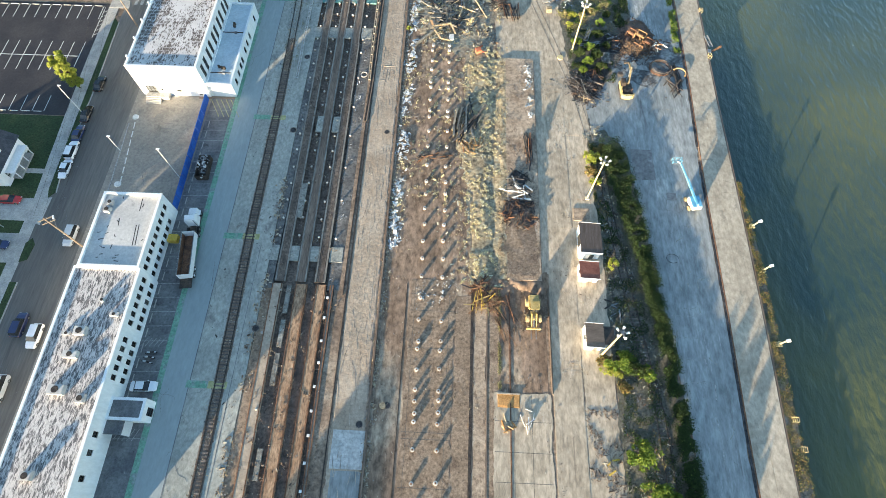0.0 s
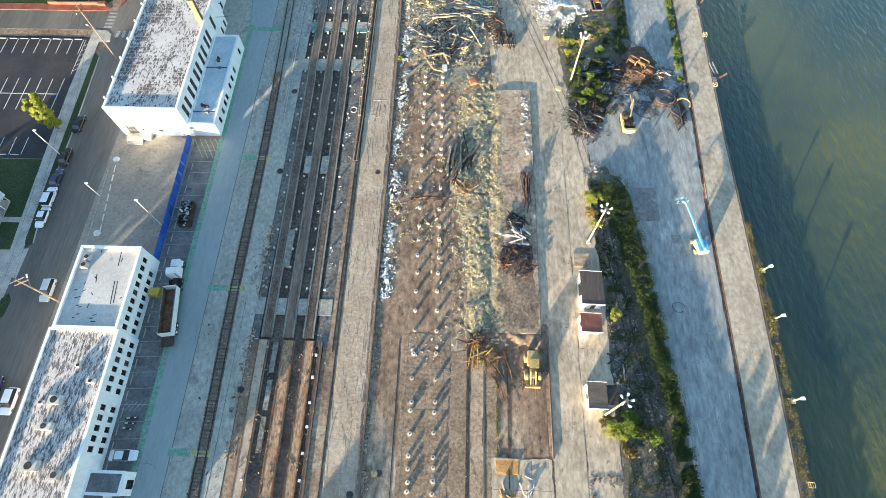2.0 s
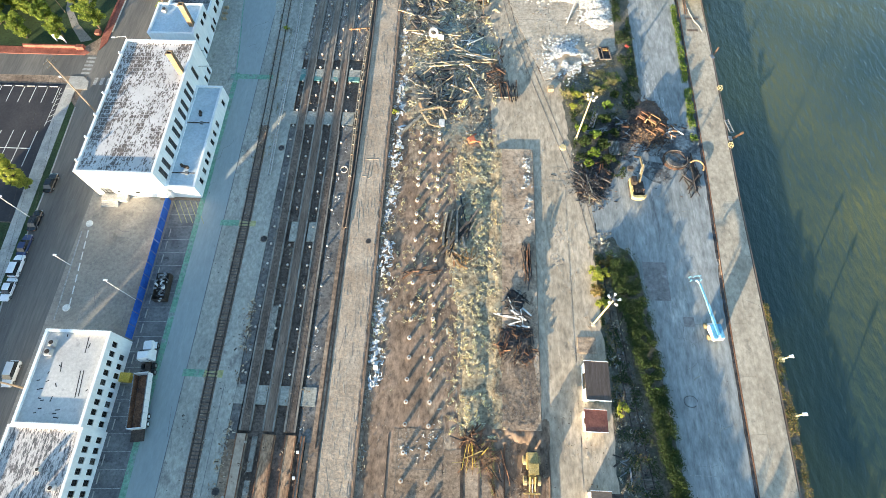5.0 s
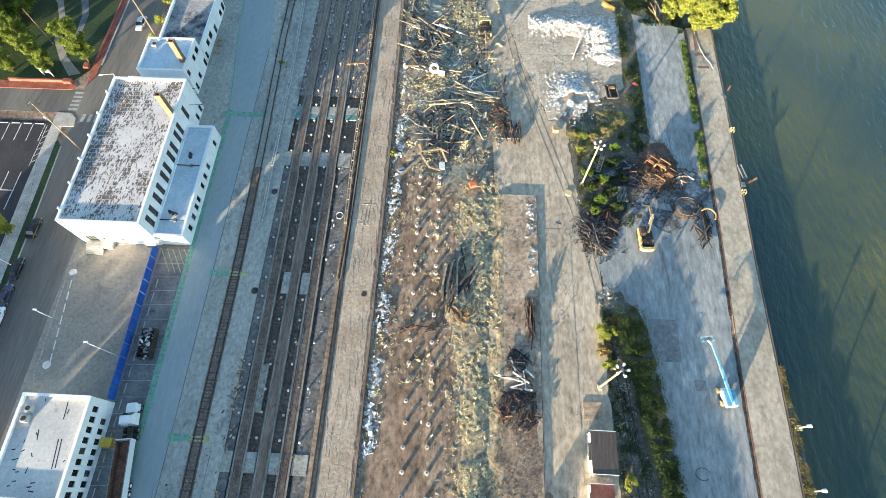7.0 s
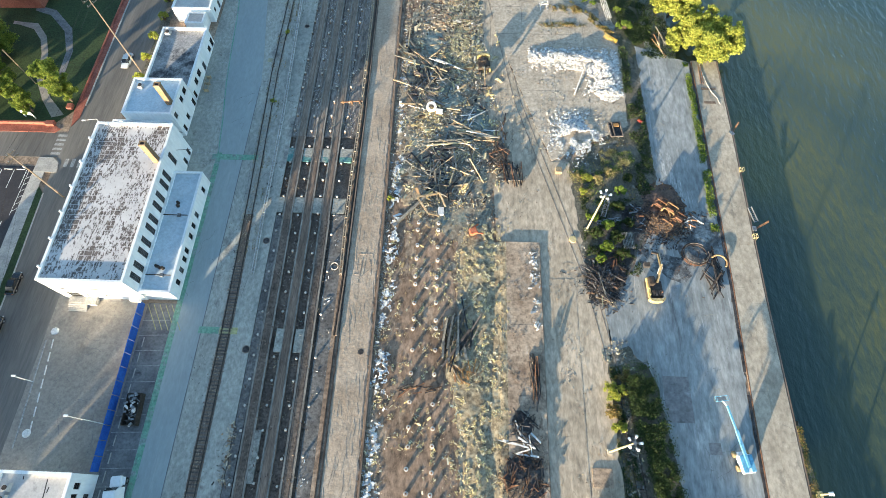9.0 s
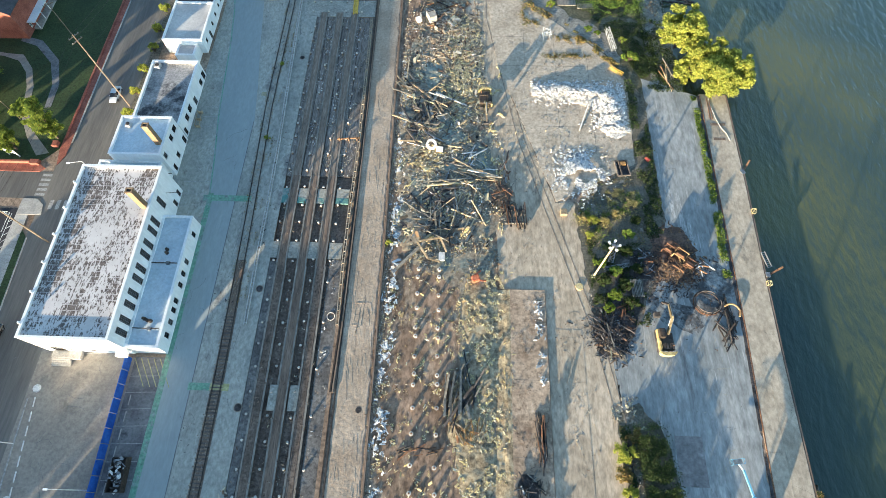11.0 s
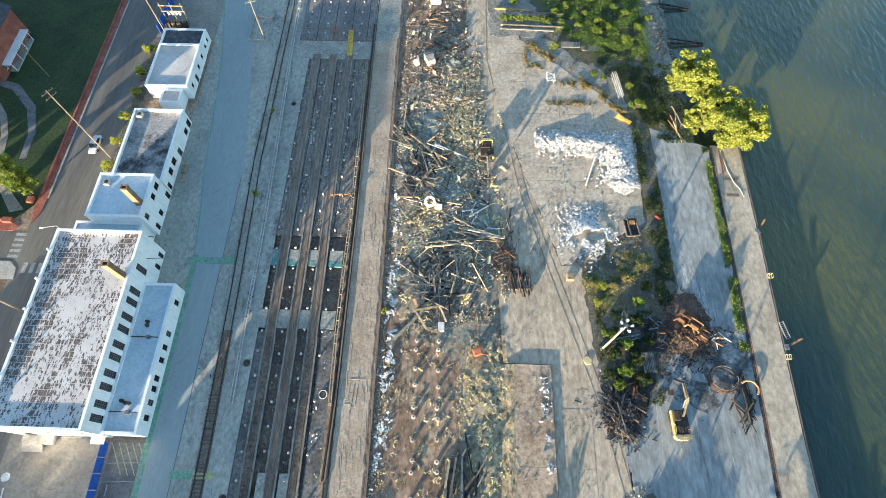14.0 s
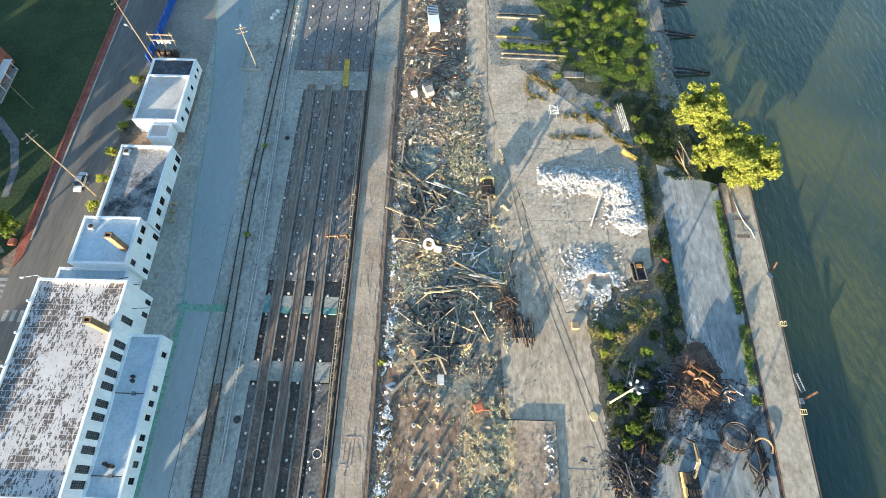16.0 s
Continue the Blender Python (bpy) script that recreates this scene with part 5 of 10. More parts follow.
for k, x in enumerate((-35.3, -31.9, -30.6, -27.9, -26.6, -23.7, -22.6)):
    kerb("bay_joint_%d" % (k + 1), [(x - 0.94, 117.2), (x - 1.0 + 0.1 * (k % 3), 140 + 3 * (k % 4)), (x - 1.32, 163 + (k * 5) % 7)], 0.14 if k % 2 else 0.2, 0.05, DARKSTEEL if k % 2 else BEAM, -0.17, "thin rail along the shallow bays", "rail")


# ---- railway siding, guard rails ----
def rail_track(name, pts, gauge, label, ties, tie_mat, z=0.03, steel=None):
    t = thing(name, pose(0, 0, 0), label, "railway track")
    for s in (-1, 1):
        bm = bmesh.new()
        for (x0, y0), (x1, y1) in zip(pts, pts[1:]):
            bar((x0 + s * gauge / 2, y0, z + 0.09), (x1 + s * gauge / 2, y1, z + 0.09), 0.14, 0.16, bm)
        part("rail", bm, steel or DARKSTEEL, t)
    if ties:
        me = mesh_of("sleeper", box(-1.0, 1.0, -0.12, 0.12, 0.0, 0.10), tie_mat)
        y0, y1, step = ties
        y = y0
        while y < y1:
            for (xa, ya), (xb, yb) in zip(pts, pts[1:]):
                if ya <= y <= yb:
                    o = new("sleeper", me)
                    o.parent = t
                    o.matrix_basis = pose(xa + (xb - xa) * (y - ya) / (yb - ya) + rnd.uniform(-0.08, 0.08), y, z - 0.01, 0, 0, rnd.uniform(-2, 2))
            y += step
    return t


rail_track("street_track", [(-39.9, -60), (-40.3, 11), (-40.9, 40), (-41.1, 75), (-41.9, 105), (-43.0, 135), (-43.3, 240)], 1.45, "old railway track with dark sleepers set in the street", (-14, 86, 0.62), SLEEPER)
rail_track("siding", [(39.6, -60), (37.2, 10), (33.9, 34), (32.2, 50), (31.0, 66)], 1.45, "overgrown siding between weeds", (6, 52, 0.7), SLEEPER)
rail_track("diagonal_track", [(30.2, 66), (26.9, 84), (14.2, 127.6), (7.3, 165), (6.6, 240)], 1.45, "rail pair let into pale concrete", None, SLEEPER, -0.085, BEAM)
sheet("track_ballast", [(-40.95, -60), (-38.85, -60), (-39.25, 11), (-39.85, 40), (-40.05, 75), (-40.7, 97), (-42.3, 97), (-42.15, 75), (-41.95, 40), (-41.35, 11)], 0.038, BEAMDARK, "dark dirty ballast of the street track", "ballast")


def guard_rail(name, pts, label, mat_, h=0.4, w=0.16, gap=0.24, step=0.85):
    """Two beams on short posts, tied by rungs; each span is a part."""
    g = thing(name, pose(0, 0, 0), label, "guard rail")
    for (x0, y0), (x1, y1) in zip(pts, pts[1:]):
        part("inner_beam", bar((x0 - gap, y0, h), (x1 - gap, y1 - 0.03, h), w, 0.2), mat_, g)
        part("outer_beam", bar((x0 + gap, y0, h), (x1 + gap, y1 - 0.03, h), w, 0.2), mat_, g)
    rung = mesh_of("rung", box(-gap, gap, -0.05, 0.05, h - 0.06, h + 0.06), mat_)
    foot = mesh_of("post", box(-gap - 0.04, gap + 0.04, -0.06, 0.06, -0.02, h - 0.08), mat_)
    for (x0, y0), (x1, y1) in zip(pts, pts[1:]):
        n = int((y1 - y0) / step)
        for k in range(n):
            o = new("rung" if k % 3 else "post", rung if k % 3 else foot)
            o.parent = g
            o.location = (x0 + (x1 - x0) * (k + 0.5) / n, y0 + (y1 - y0) * (k + 0.5) / n, 0.0)


guard_rail("trolley_guard", [(-38.2, 83.7), (-38.5, 97), (-38.6, 110), (-38.8, 122.5), (-39.4, 138), (-40.0, 153.5), (-40.4, 163), (-41.2, 192)], "long pale steel guard on short posts", GUARDPAINT, 0.4, 0.13)
guard_rail("slab_guard", [(-21.05, 84), (-21.4, 96.4), (-21.5, 107.6), (-21.3, 120.4), (-21.7, 150), (-22.0, 164)], "long tan conductor rail on short posts", GUARDTAN)
for k, dx in enumerate((0.0, 0.42)):
    kerb("slab_pipe_%d" % (k + 1), [(-20.85 + dx, 72), (-20.6 + dx, 84), (-20.6 + dx, 97), (-20.65 + dx, 121), (-21.0 + dx, 150), (-21.3 + dx, 176)], 0.26, 0.3, BEAMDARK if k else DARKSTEEL, 0.05, "dark pipe along the slab", "pipe")
kerb("slab_rail", [(-20.5, 30), (-20.55, 71.9)], 0.16, 0.16, DARKSTEEL, 0.02, "dark rail along the slab", "rail")
kerb("slab_rail_2", [(-19.7, -60), (-20.0, 100), (-21.4, 240)], 0.16, 0.14, DARKSTEEL, 0.02, "dark rail along the slab", "rail")


# ---- concrete piers in two rows ----
def pier():
    p = thing("pier", pose(0, 0, 0), "short round concrete pier with a worn pale top", "pier", "rows of concrete piers")
    part("shaft", tube((0, 0, 0), (0, 0, 0.42), 0.33, 0.31, 10), STUBMAT, p)
    bm = tube((0, 0, 0.42), (0, 0, 0.50), 0.40, 0.36, 10)
    part("cap", bm, STUBMAT, p)
    part("anchor_bolt", tube((0, 0, 0.50), (0, 0, 0.56), 0.17, 0.13, 6), BROWNRUST, p)
    return p


first = pier()
first.matrix_basis = pose(-5.3, 2.9, 0.03)
PIER_Y = (7.3, 8.9, 11.0, 12.8, 16.5, 20.1, 21.7, 25.8, 30.2, 34.5, 38.5, 42.2, 46.0, 49.6, 53.4, 56.4, 60.5, 65.5, 69.8, 73.8, 75.5, 78.9, 82.4, 84.1, 87.9, 90.7, 94.3, 95.9)
for y in (-6.5, -2.2, *PIER_Y):
    for x in (-5.25, -1.15):
        copy_thing(first, pose(x - 0.0142 * y + rnd.uniform(-0.1, 0.1), y + rnd.uniform(-0.2, 0.2), 0.03, rnd.uniform(-4, 4), rnd.uniform(-4, 4), 0))
copy_thing(first, pose(-1.2, 2.9, 0.03))
for x in (-11.7, -7.9, -3.5, -0.4):
    for y in (178, 183, 187, 191.3):
        copy_thing(first, pose(x + rnd.uniform(-0.2, 0.2), y, 0.02))


# ---- buildings ----
def place(side, at, a, d, z):
    return {"E": (at - d, a, z), "W": (at + d, a, z), "S": (a, at + d, z), "N": (a, at - d, z)}[side]


def wall_box(side, at, a0, a1, d0, d1, z0, z1, bm):
    p, q = place(side, at, a0, d0, z0), place(side, at, a1, d1, z1)
    return box(min(p[0], q[0]), max(p[0], q[0]), min(p[1], q[1]), max(p[1], q[1]), z0, z1, bm)


def facade(side, at, a0, a1, z0, z1, holes, thick=0.35):
    """A wall with real openings, built of the courses round them."""
    bm = bmesh.new()
    cuts = sorted({a0, a1, *[h[0] for h in holes], *[h[1] for h in holes]})
    for lo, hi in zip(cuts, cuts[1:]):
        mid, z = (lo + hi) / 2, z0
        for h in sorted((h for h in holes if h[0] < mid < h[1]), key=lambda h: h[2]):
            if h[2] > z:
                wall_box(side, at, lo, hi, 0, thick, z, h[2], bm)
            z = h[3]
        if z < z1:
            wall_box(side, at, lo, hi, 0, thick, z, z1, bm)
    bmesh.ops.remove_doubles(bm, verts=bm.verts, dist=1e-4)
    return bm


def window(parent, side, at, h, glass, nx=2, nz=3, frame_mat=None):
    a0, a1, z0, z1 = h
    bm = bmesh.new()
    t, d0, d1 = 0.08, 0.10, 0.17
    loops = []
    for d, e in ((d0, 0.0), (d0, t), (d1, t), (d1, 0.0)):
        loops.append([bm.verts.new(place(side, at, a, d, z)) for a, z in ((a0 + e, z0 + e), (a1 - e, z0 + e), (a1 - e, z1 - e), (a0 + e, z1 - e))])
    for p, q in zip(loops, loops[1:] + loops[:1]):
        for k in range(4):
            bm.faces.new((p[k], p[(k + 1) % 4], q[(k + 1) % 4], q[k]))
    bmesh.ops.recalc_face_normals(bm, faces=bm.faces)
    fm = frame_mat or DARKSTEEL
    w = part("window", bm, fm, parent)
    for k in range(1, nx):
        c = a0 + (a1 - a0) * k / nx
        part("muntin", wall_box(side, at, c - 0.03, c + 0.03, d0 + 0.01, d1 - 0.01, z0 + t, z1 - t, bmesh.new()), fm, w)
    for k in range(1, nz):
        c = z0 + (z1 - z0) * k / nz
        part("muntin", wall_box(side, at, a0 + t, a1 - t, d0 + 0.015, d1 - 0.015, c - 0.03, c + 0.03, bmesh.new()), fm, w)
    part("pane", wall_box(side, at, a0, a1, 0.2, 0.23, z0, z1, bmesh.new()), glass, w)
    part("sill", wall_box(side, at, a0 - 0.06, a1 + 0.06, -0.06, 0.1, z0 - 0.1, z0, bmesh.new()), WHITE, w)


def building(name, x0, x1, y0, y1, h, label, roof, holes, parapet=0.45, wall=None, glass=None, grid=(2, 3), cap=None, category="building", painted=()):
    """Walls with openings, a flat roof behind a parapet, and windows set in the walls. holes: side -> list of (from, to, sill, head)."""
    b = thing(name, pose(0, 0, 0), label, category)
    wall = wall or WALLWHITE
    for side, at, a0, a1 in (("E", x1, y0, y1), ("W", x0, y0, y1), ("S", y0, x0 + 0.35, x1 - 0.35), ("N", y1, x0 + 0.35, x1 - 0.35)):
        hs = holes.get(side, [])
        part("wall", facade(side, at, a0, a1, 0, h, hs), wall, b)
        for k, hole in enumerate(hs):
            shut = side in painted and hole[2] > 4
            window(b, side, at, hole, WALLWHITE if shut else (glass or GLASS) if (k * 7 + len(hs)) % 5 else GREYGLASS, *(grid if side not in painted else (3, 2)), WHITE if shut else None)
    part("roof", box(x0 + 0.35, x1 - 0.35, y0 + 0.35, y1 - 0.35, h - parapet - 0.25, h - parapet), roof, b)
    bm = bmesh.new()
    for q in ((x0 - 0.06, x0 + 0.42, y0 - 0.06, y1 + 0.06), (x1 - 0.42, x1 + 0.06, y0 - 0.06, y1 + 0.06), (x0 + 0.42, x1 - 0.42, y0 - 0.06, y0 + 0.42), (x0 + 0.42, x1 - 0.42, y1 - 0.42, y1 + 0.06)):
        box(*q, h, h + 0.08, bm)
    part("coping", bm, cap or WHITE, b)
    return b


def row(ys, w, z0, z1):
    return [(y - w / 2, y + w / 2, z0, z1) for y in ys]


NORTH_Y = [45.2 - 1.62 * k for k in range(9)]
SOUTH_Y = [29.7 - 1.64 * k for k in range(6)] + [18.4 - 1.64 * k for k in range(5)] + [2.6, -0.2, -4, -8]
office = building("office_block", -68.3, -56.9, 31.2, 47.0, 6.9, "long white office block with a pale flat roof", ROOFGREY,
                  {"E": row(NORTH_Y, 0.95, 4.2, 5.5) + row([y - 1.6 for y in NORTH_Y[:8]], 0.95, 1.2, 2.5)})
works = building("works_block", -68.9, -56.6, -21.5, 31.2, 6.7, "long white works building with a flaking patchy roof", ROOFSOUTH,
                 {"E": row(SOUTH_Y, 0.95, 4.0, 5.3) + row(SOUTH_Y[:11], 0.95, 1.1, 2.4)}, parapet=0.25)
hall_y = (106.2, 101.9, 99.9, 97.1, 94.9, 92.1, 90.0, 87.2, 85.0, 82.2, 80.0)
hall = building("white_hall", -72.9, -57.2, 77.7, 112.5, 9.0, "tall white industrial hall with a flaking black and white roof", ROOFSNOW,
                {"E": row(hall_y, 1.2, 4.2, 7.6) + row((111.2, 108.8), 0.9, 0.3, 2.2), "S": [(-71.5, -70.0, 4.9, 6.0), (-65.6, -63.8, 4.9, 6.1), (-59.6, -58.2, 4.9, 6.1), (-71.4, -69.0, 0.9, 3.1), (-68.2, -67.6, 1.5, 2.2), (-64.6, -63.4, 1.4, 2.0), (-59.8, -58.9, 0.3, 2.2)]}, parapet=0.4, glass=GREYGLASS, grid=(3, 6), painted=("S",))
annex_y = (101.3, 95.4, 92.9, 90.6, 87.4, 85.6, 83.3, 80.8)
annex = building("low_annex", -57.2, -51.3, 77.9, 104.3, 4.0, "low white annex with a light blue flat roof along the hall", ROOFBLUE, {"E": row(annex_y, 1.0, 1.2, 2.8)}, parapet=0.3, grid=(1, 2))
link = building("link_block", -73.0, -60.2, 112.5, 116.2, 5.2, "low white block joining two buildings", ROOFBLUE, {}, parapet=0.3)
mid = building("middle_block", -70.0, -59.4, 116.2, 125.8, 7.5, "white two-storey block with a blue-grey flat roof", ROOFBLUE,
               {"E": [(123.4, 124.9, 5.0, 6.4), (121.2, 122.4, 5.0, 6.4), (116.8, 117.9, 5.0, 6.4), (124.3, 125.4, 0.2, 2.2), (119.9, 121, 0.9, 2.4), (117.1, 118, 0.3, 2.2)]}, parapet=0.45)
low = building("sooty_block", -70.1, -59.5, 126.2, 144.4, 4.5, "low white block with a soot-stained roof", ROOFSOOT,
               {"E": [(142.6, 144, 0.3, 2.3), (140.3, 141.7, 0.7, 2.1), (135, 136.3, 0.3, 2.3), (131.6, 133.2, 1.6, 3.2), (129.2, 130.6, 1.6, 3.2), (126.6, 127.6, 0.3, 2.2)]}, parapet=0.6)
far = building("far_block", -70.2, -60.7, 151.4, 164.2, 4.0, "small white flat-roofed block", ROOFGREY,
               {"E": row((162.5, 159.3, 153.6), 0.9, 1.4, 2.5) + [(155.9, 157, 0.2, 2.2)]}, parapet=0.3)
dark = building("dark_roof_block", -70.6, -60.8, 164.4, 169.7, 3.4, "small white block with a dark patched roof", mat("patched_dark_roof", (0.05, 0.055, 0.065), (0.10, 0.10, 0.11), 0.9, 3.0, stain=(0.35, 0.36, 0.37), stain_at=0.62, stain_scale=0.9, contrast=0.3),
                {"E": row((168.0, 166), 0.8, 1.2, 2.2)}, parapet=0.25)
building("entrance_shelter", -66.5, -62.0, 147.6, 151.3, 3.0, "low white porch between two blocks", ROOFGREY, {}, parapet=0.25)


def chimney(x, y, base, top, parent):
    c = part("chimney", box(x - 0.6, x + 0.6, y - 0.5, y + 0.5, base, top, bevel=0.03), CHIMNEY, parent, "tan brick chimney")
    bm = bmesh.new()
    for q in ((x - 0.66, x + 0.66, y - 0.56, y - 0.3), (x - 0.66, x + 0.66, y + 0.3, y + 0.56), (x - 0.66, x - 0.42, y - 0.3, y + 0.3), (x + 0.42, x + 0.66, y - 0.3, y + 0.3)):
        box(*q, top, top + 0.25, bm)
    part("rim", bm, CHIMNEY, c)
    part("flue", box(x - 0.42, x + 0.42, y - 0.3, y + 0.3, top, top + 0.06), CHAR, c)


chimney(-58.2, 103.6, 8.5, 14.2, hall)
chimney(-60.6, 119.4, 7.0, 12.6, mid)


def roof_unit(x, y, z, w, d, h, parent, label="grey rooftop air unit"):
    u = part("air_unit", box(x - w / 2, x + w / 2, y - d / 2, y + d / 2, z, z + h, bevel=0.05), ROOFGREY, parent, label)
    part("fan_ring", tube((x, y, z + h), (x, y, z + h + 0.12), min(w, d) * 0.36, seg=14), DARKSTEEL, u)


for x, y, w, d in ((-66.3, 44.6, 1.0, 1.2), (-66.4, 43.0, 1.1, 1.2)):
    roof_unit(x, y, 6.45, w, d, 0.9, office)
for x, y, w, d, h in ((-63.3, 19.0, 2.0, 1.5, 1.0), (-63.6, 14.9, 2.4, 1.2, 0.9), (-63.8, 9.0, 2.6, 1.6, 1.0), (-59.4, 7.8, 1.3, 1.4, 0.9), (-61.5, 24.8, 0.7, 0.7, 0.6), (-58.6, 22.3, 1.5, 0.8, 0.5), (-65.8, 18.6, 1.2, 0.7, 0.4), (-63.8, -4, 1.8, 1.4, 0.9)):
    roof_unit(x, y, 6.45, w, d, h, works)
roof_unit(-68.0, 123.6, 7.05, 1.1, 1.1, 0.7, mid)
roof_unit(-68.6, 142.8, 3.9, 1.2, 1.4, 0.8, low)
for x, y in ((-54.6, 97.0), (-54.5, 96.3), (-55.2, 83.2), (-54.5, 82.9), (-53.9, 82.8)):
    part("roof_fan", tube((x, y, 3.7), (x, y, 4.3), 0.34, 0.26, 12), DARKSTEEL, annex)
for y in (94.2, 81.4):
    part("duct", bar((-56.8, y, 3.95), (-52.0, y, 3.95), 0.14, 0.16), DARKSTEEL, annex)
    part("duct_box", box(-54.0, -53.4, y - 0.3, y + 0.3, 3.7, 4.1), STEEL, annex)
for x, y, dx, dy in ((-60.2, 40.2, 0.5, -4.4), (-59.7, 40.3, 0.5, -4.3), (-60.7, 46.0, 0.2, -2.8), (-60.1, 44.9, -0.1, -0.8), (-63.9, 41.5, 0.3, -1.6), (-64.2, 41.0, 0.5, -0.4), (-66.5, 36.8, 1.0, 0.3), (-63.8, 38.0, 0.4, -0.6), (-65.3, 35.1, 0.6, 0.1), (-63.5, 35.9, -0.1, -0.9), (-62.3, 33.7, 0.8, 0.1),
                     (-62.6, 33.1, 0.7, 0.1), (-65.2, 33.8, 0.6, 0.1), (-67.1, 38.3, 0.6, 0.1), (-65.6, 39.4, 0.1, 0.5), (-64.6, 46.3, 0.1, -0.5), (-58.3, 36.9, 0.3, 0.3), (-65.8, 35.5, 0.5, -0.1), (-65.5, 38.1, 0.5, 0.3), (-62.2, 32.6, 0.9, -0.1), (-65.7, 33.1, 0.4, 0.1), (-57.55, 32.0, 0.0, 14.4)):
    part("roof_patch", prism(slant(x, y, dx, dy, 0.17), 6.45, 6.46), CHAR, office, "black tar patch")
for k in range(6):
    part("roof_vent", box(-73.05, -72.8, 80 + 5.6 * k, 80.35 + 5.6 * k, 9.08, 9.6), WHITE, hall)
bm = bmesh.new()
for k in range(5):
    box(-71.8, -68.3, 75.0 + 0.36 * k, 77.68, 0.18 * k, 0.18 * (k + 1), bm)
part("stair", bm, WALK, hall, "broad concrete entrance steps")
part("landing", box(-68.25, -66.5, 76.2, 77.68, 0.04, 0.95, bevel=0.03), WALK, hall)
part("corner_box", box(-58.8, -57.0, 76.4, 77.68, 2.3, 3.3, bevel=0.04), WHITE, hall, "white box on the corner of the wall")
part("drain_bar", bar((-70.0, 77.45, 0.1), (-62.5, 77.5, 0.1), 0.2, 0.2), WALK, hall)
bm = bmesh.new()
for k in range(3):
    bar((-59.5, 113.2 + 0.6 * k, 5.6), (-57.0 - 2.6 * k, 113.0 + 0.4 * k, 5.6), 0.1, 0.12, bm)
part("pipe", bm, CHAR, link, "dark pipes")
part("conduit", bar((-57.3, 108.6, 5.4), (-54.4, 108.8, 5.4), 0.08, 0.08), DARKSTEEL, hall)

# porch on the works block
porch = building("side_porch", -56.6, -50.6, 5.2, 8.8, 3.4, "white side porch with a dark flat roof", BAYMAT, {"E": [(6.2, 7.6, 0.2, 2.2)], "S": [(-55.6, -54.6, 1.2, 2.4)]}, parapet=0.12)
tagged(part("low_canopy", box(-56.6, -53.6, 2.9, 5.15, 2.6, 2.8), BAYMAT, porch), "dark canopy")
part("canopy_wall", box(-53.9, -53.6, 2.9, 5.15, 0, 2.6), WHITE, porch)
tagged(part("loading_platform", box(-56.8, -54.9, 39.6, 41.2, 0.03, 1.1, bevel=0.03), YELLOW), "yellow and black loading platform at a door", "platform")


# blue fence between the forecourt and the bays
def fence(name, x0, y0, x1, y1, h, label, material, step=2.4):
    f = thing(name, pose(0, 0, 0), label, "fence")
    n = max(1, int(math.hypot(x1 - x0, y1 - y0) / step))
    for k in range(n):
        a, b = k / n, (k + 1) / n - 0.004
        part("panel", bar((x0 + (x1 - x0) * a, y0 + (y1 - y0) * a, h / 2 + 0.05), (x0 + (x1 - x0) * b, y0 + (y1 - y0) * b, h / 2 + 0.05), 0.06, h), material, f)
        part("post", box(x0 + (x1 - x0) * a + 0.05, x0 + (x1 - x0) * a + 0.15, y0 + (y1 - y0) * a, y0 + (y1 - y0) * a + 0.1, 0.0, h + 0.15), material, f)
    return f


fence("blue_fence", -57.2, 47.4, -57.6, 77.0, 2.2, "bright blue sheet fence beside the parking bays", BLUE)
fence("street_fence", -73.7, 171.5, -71.8, 215, 2.4, "bright blue sheet fence along the pavement", BLUE)


# ---- sheds ----
def shed(x0, x1, y0, y1, h, roof, label, open_side=False, slope=0.35):
    s = thing("shed", pose(0, 0, 0), label, "shed")
    holes = [(y0 + 1.8, y1 - 1.5, 0.3, h - 0.6)] if open_side else [((y0 + y1) / 2 - 0.5, (y0 + y1) / 2 + 0.5, 1.0, 2.0)]
    part("wall", facade("W", x0, y0, y1, 0.02, h, holes, 0.15), WALLWHITE, s)
    part("wall", facade("E", x1, y0, y1, 0.02, h - slope, [], 0.15), WALLWHITE, s)
    part("wall", facade("S", y0, x0 + 0.15, x1 - 0.15, 0.02, h - slope, [((x0 + x1) / 2, (x0 + x1) / 2 + 0.9, 0.02, 2.0)], 0.15), WALLWHITE, s)
    part("wall", facade("N", y1, x0 + 0.15, x1 - 0.15, 0.02, h - slope, [], 0.15), WALLWHITE, s)
    if not open_side:
        window(s, "W", x0, holes[0], GLASS, 2, 2)
    part("door", box((x0 + x1) / 2 + 0.02, (x0 + x1) / 2 + 0.88, y0 + 0.05, y0 + 0.1, 0.04, 1.98), GREYTIMBER, s)
    bm = loft([[(x0 - 0.2, y0 - 0.25, h), (x1 + 0.25, y0 - 0.25, h - slope), (x1 + 0.25, y0 - 0.25, h - slope + 0.1), (x0 - 0.2, y0 - 0.25, h + 0.12)],
               [(x0 - 0.2, y1 + 0.25, h), (x1 + 0.25, y1 + 0.25, h - slope), (x1 + 0.25, y1 + 0.25, h - slope + 0.1), (x0 - 0.2, y1 + 0.25, h + 0.12)]])
    part("roof", bm, roof, s)
    bm = bmesh.new()
    for y in (y0 - 0.3, y1 + 0.22):
        bar((x0 - 0.22, y, h + 0.06), (x1 + 0.27, y, h - slope + 0.06), 0.09, 0.22, bm)
    part("fascia", bm, WHITE, s)
    return s


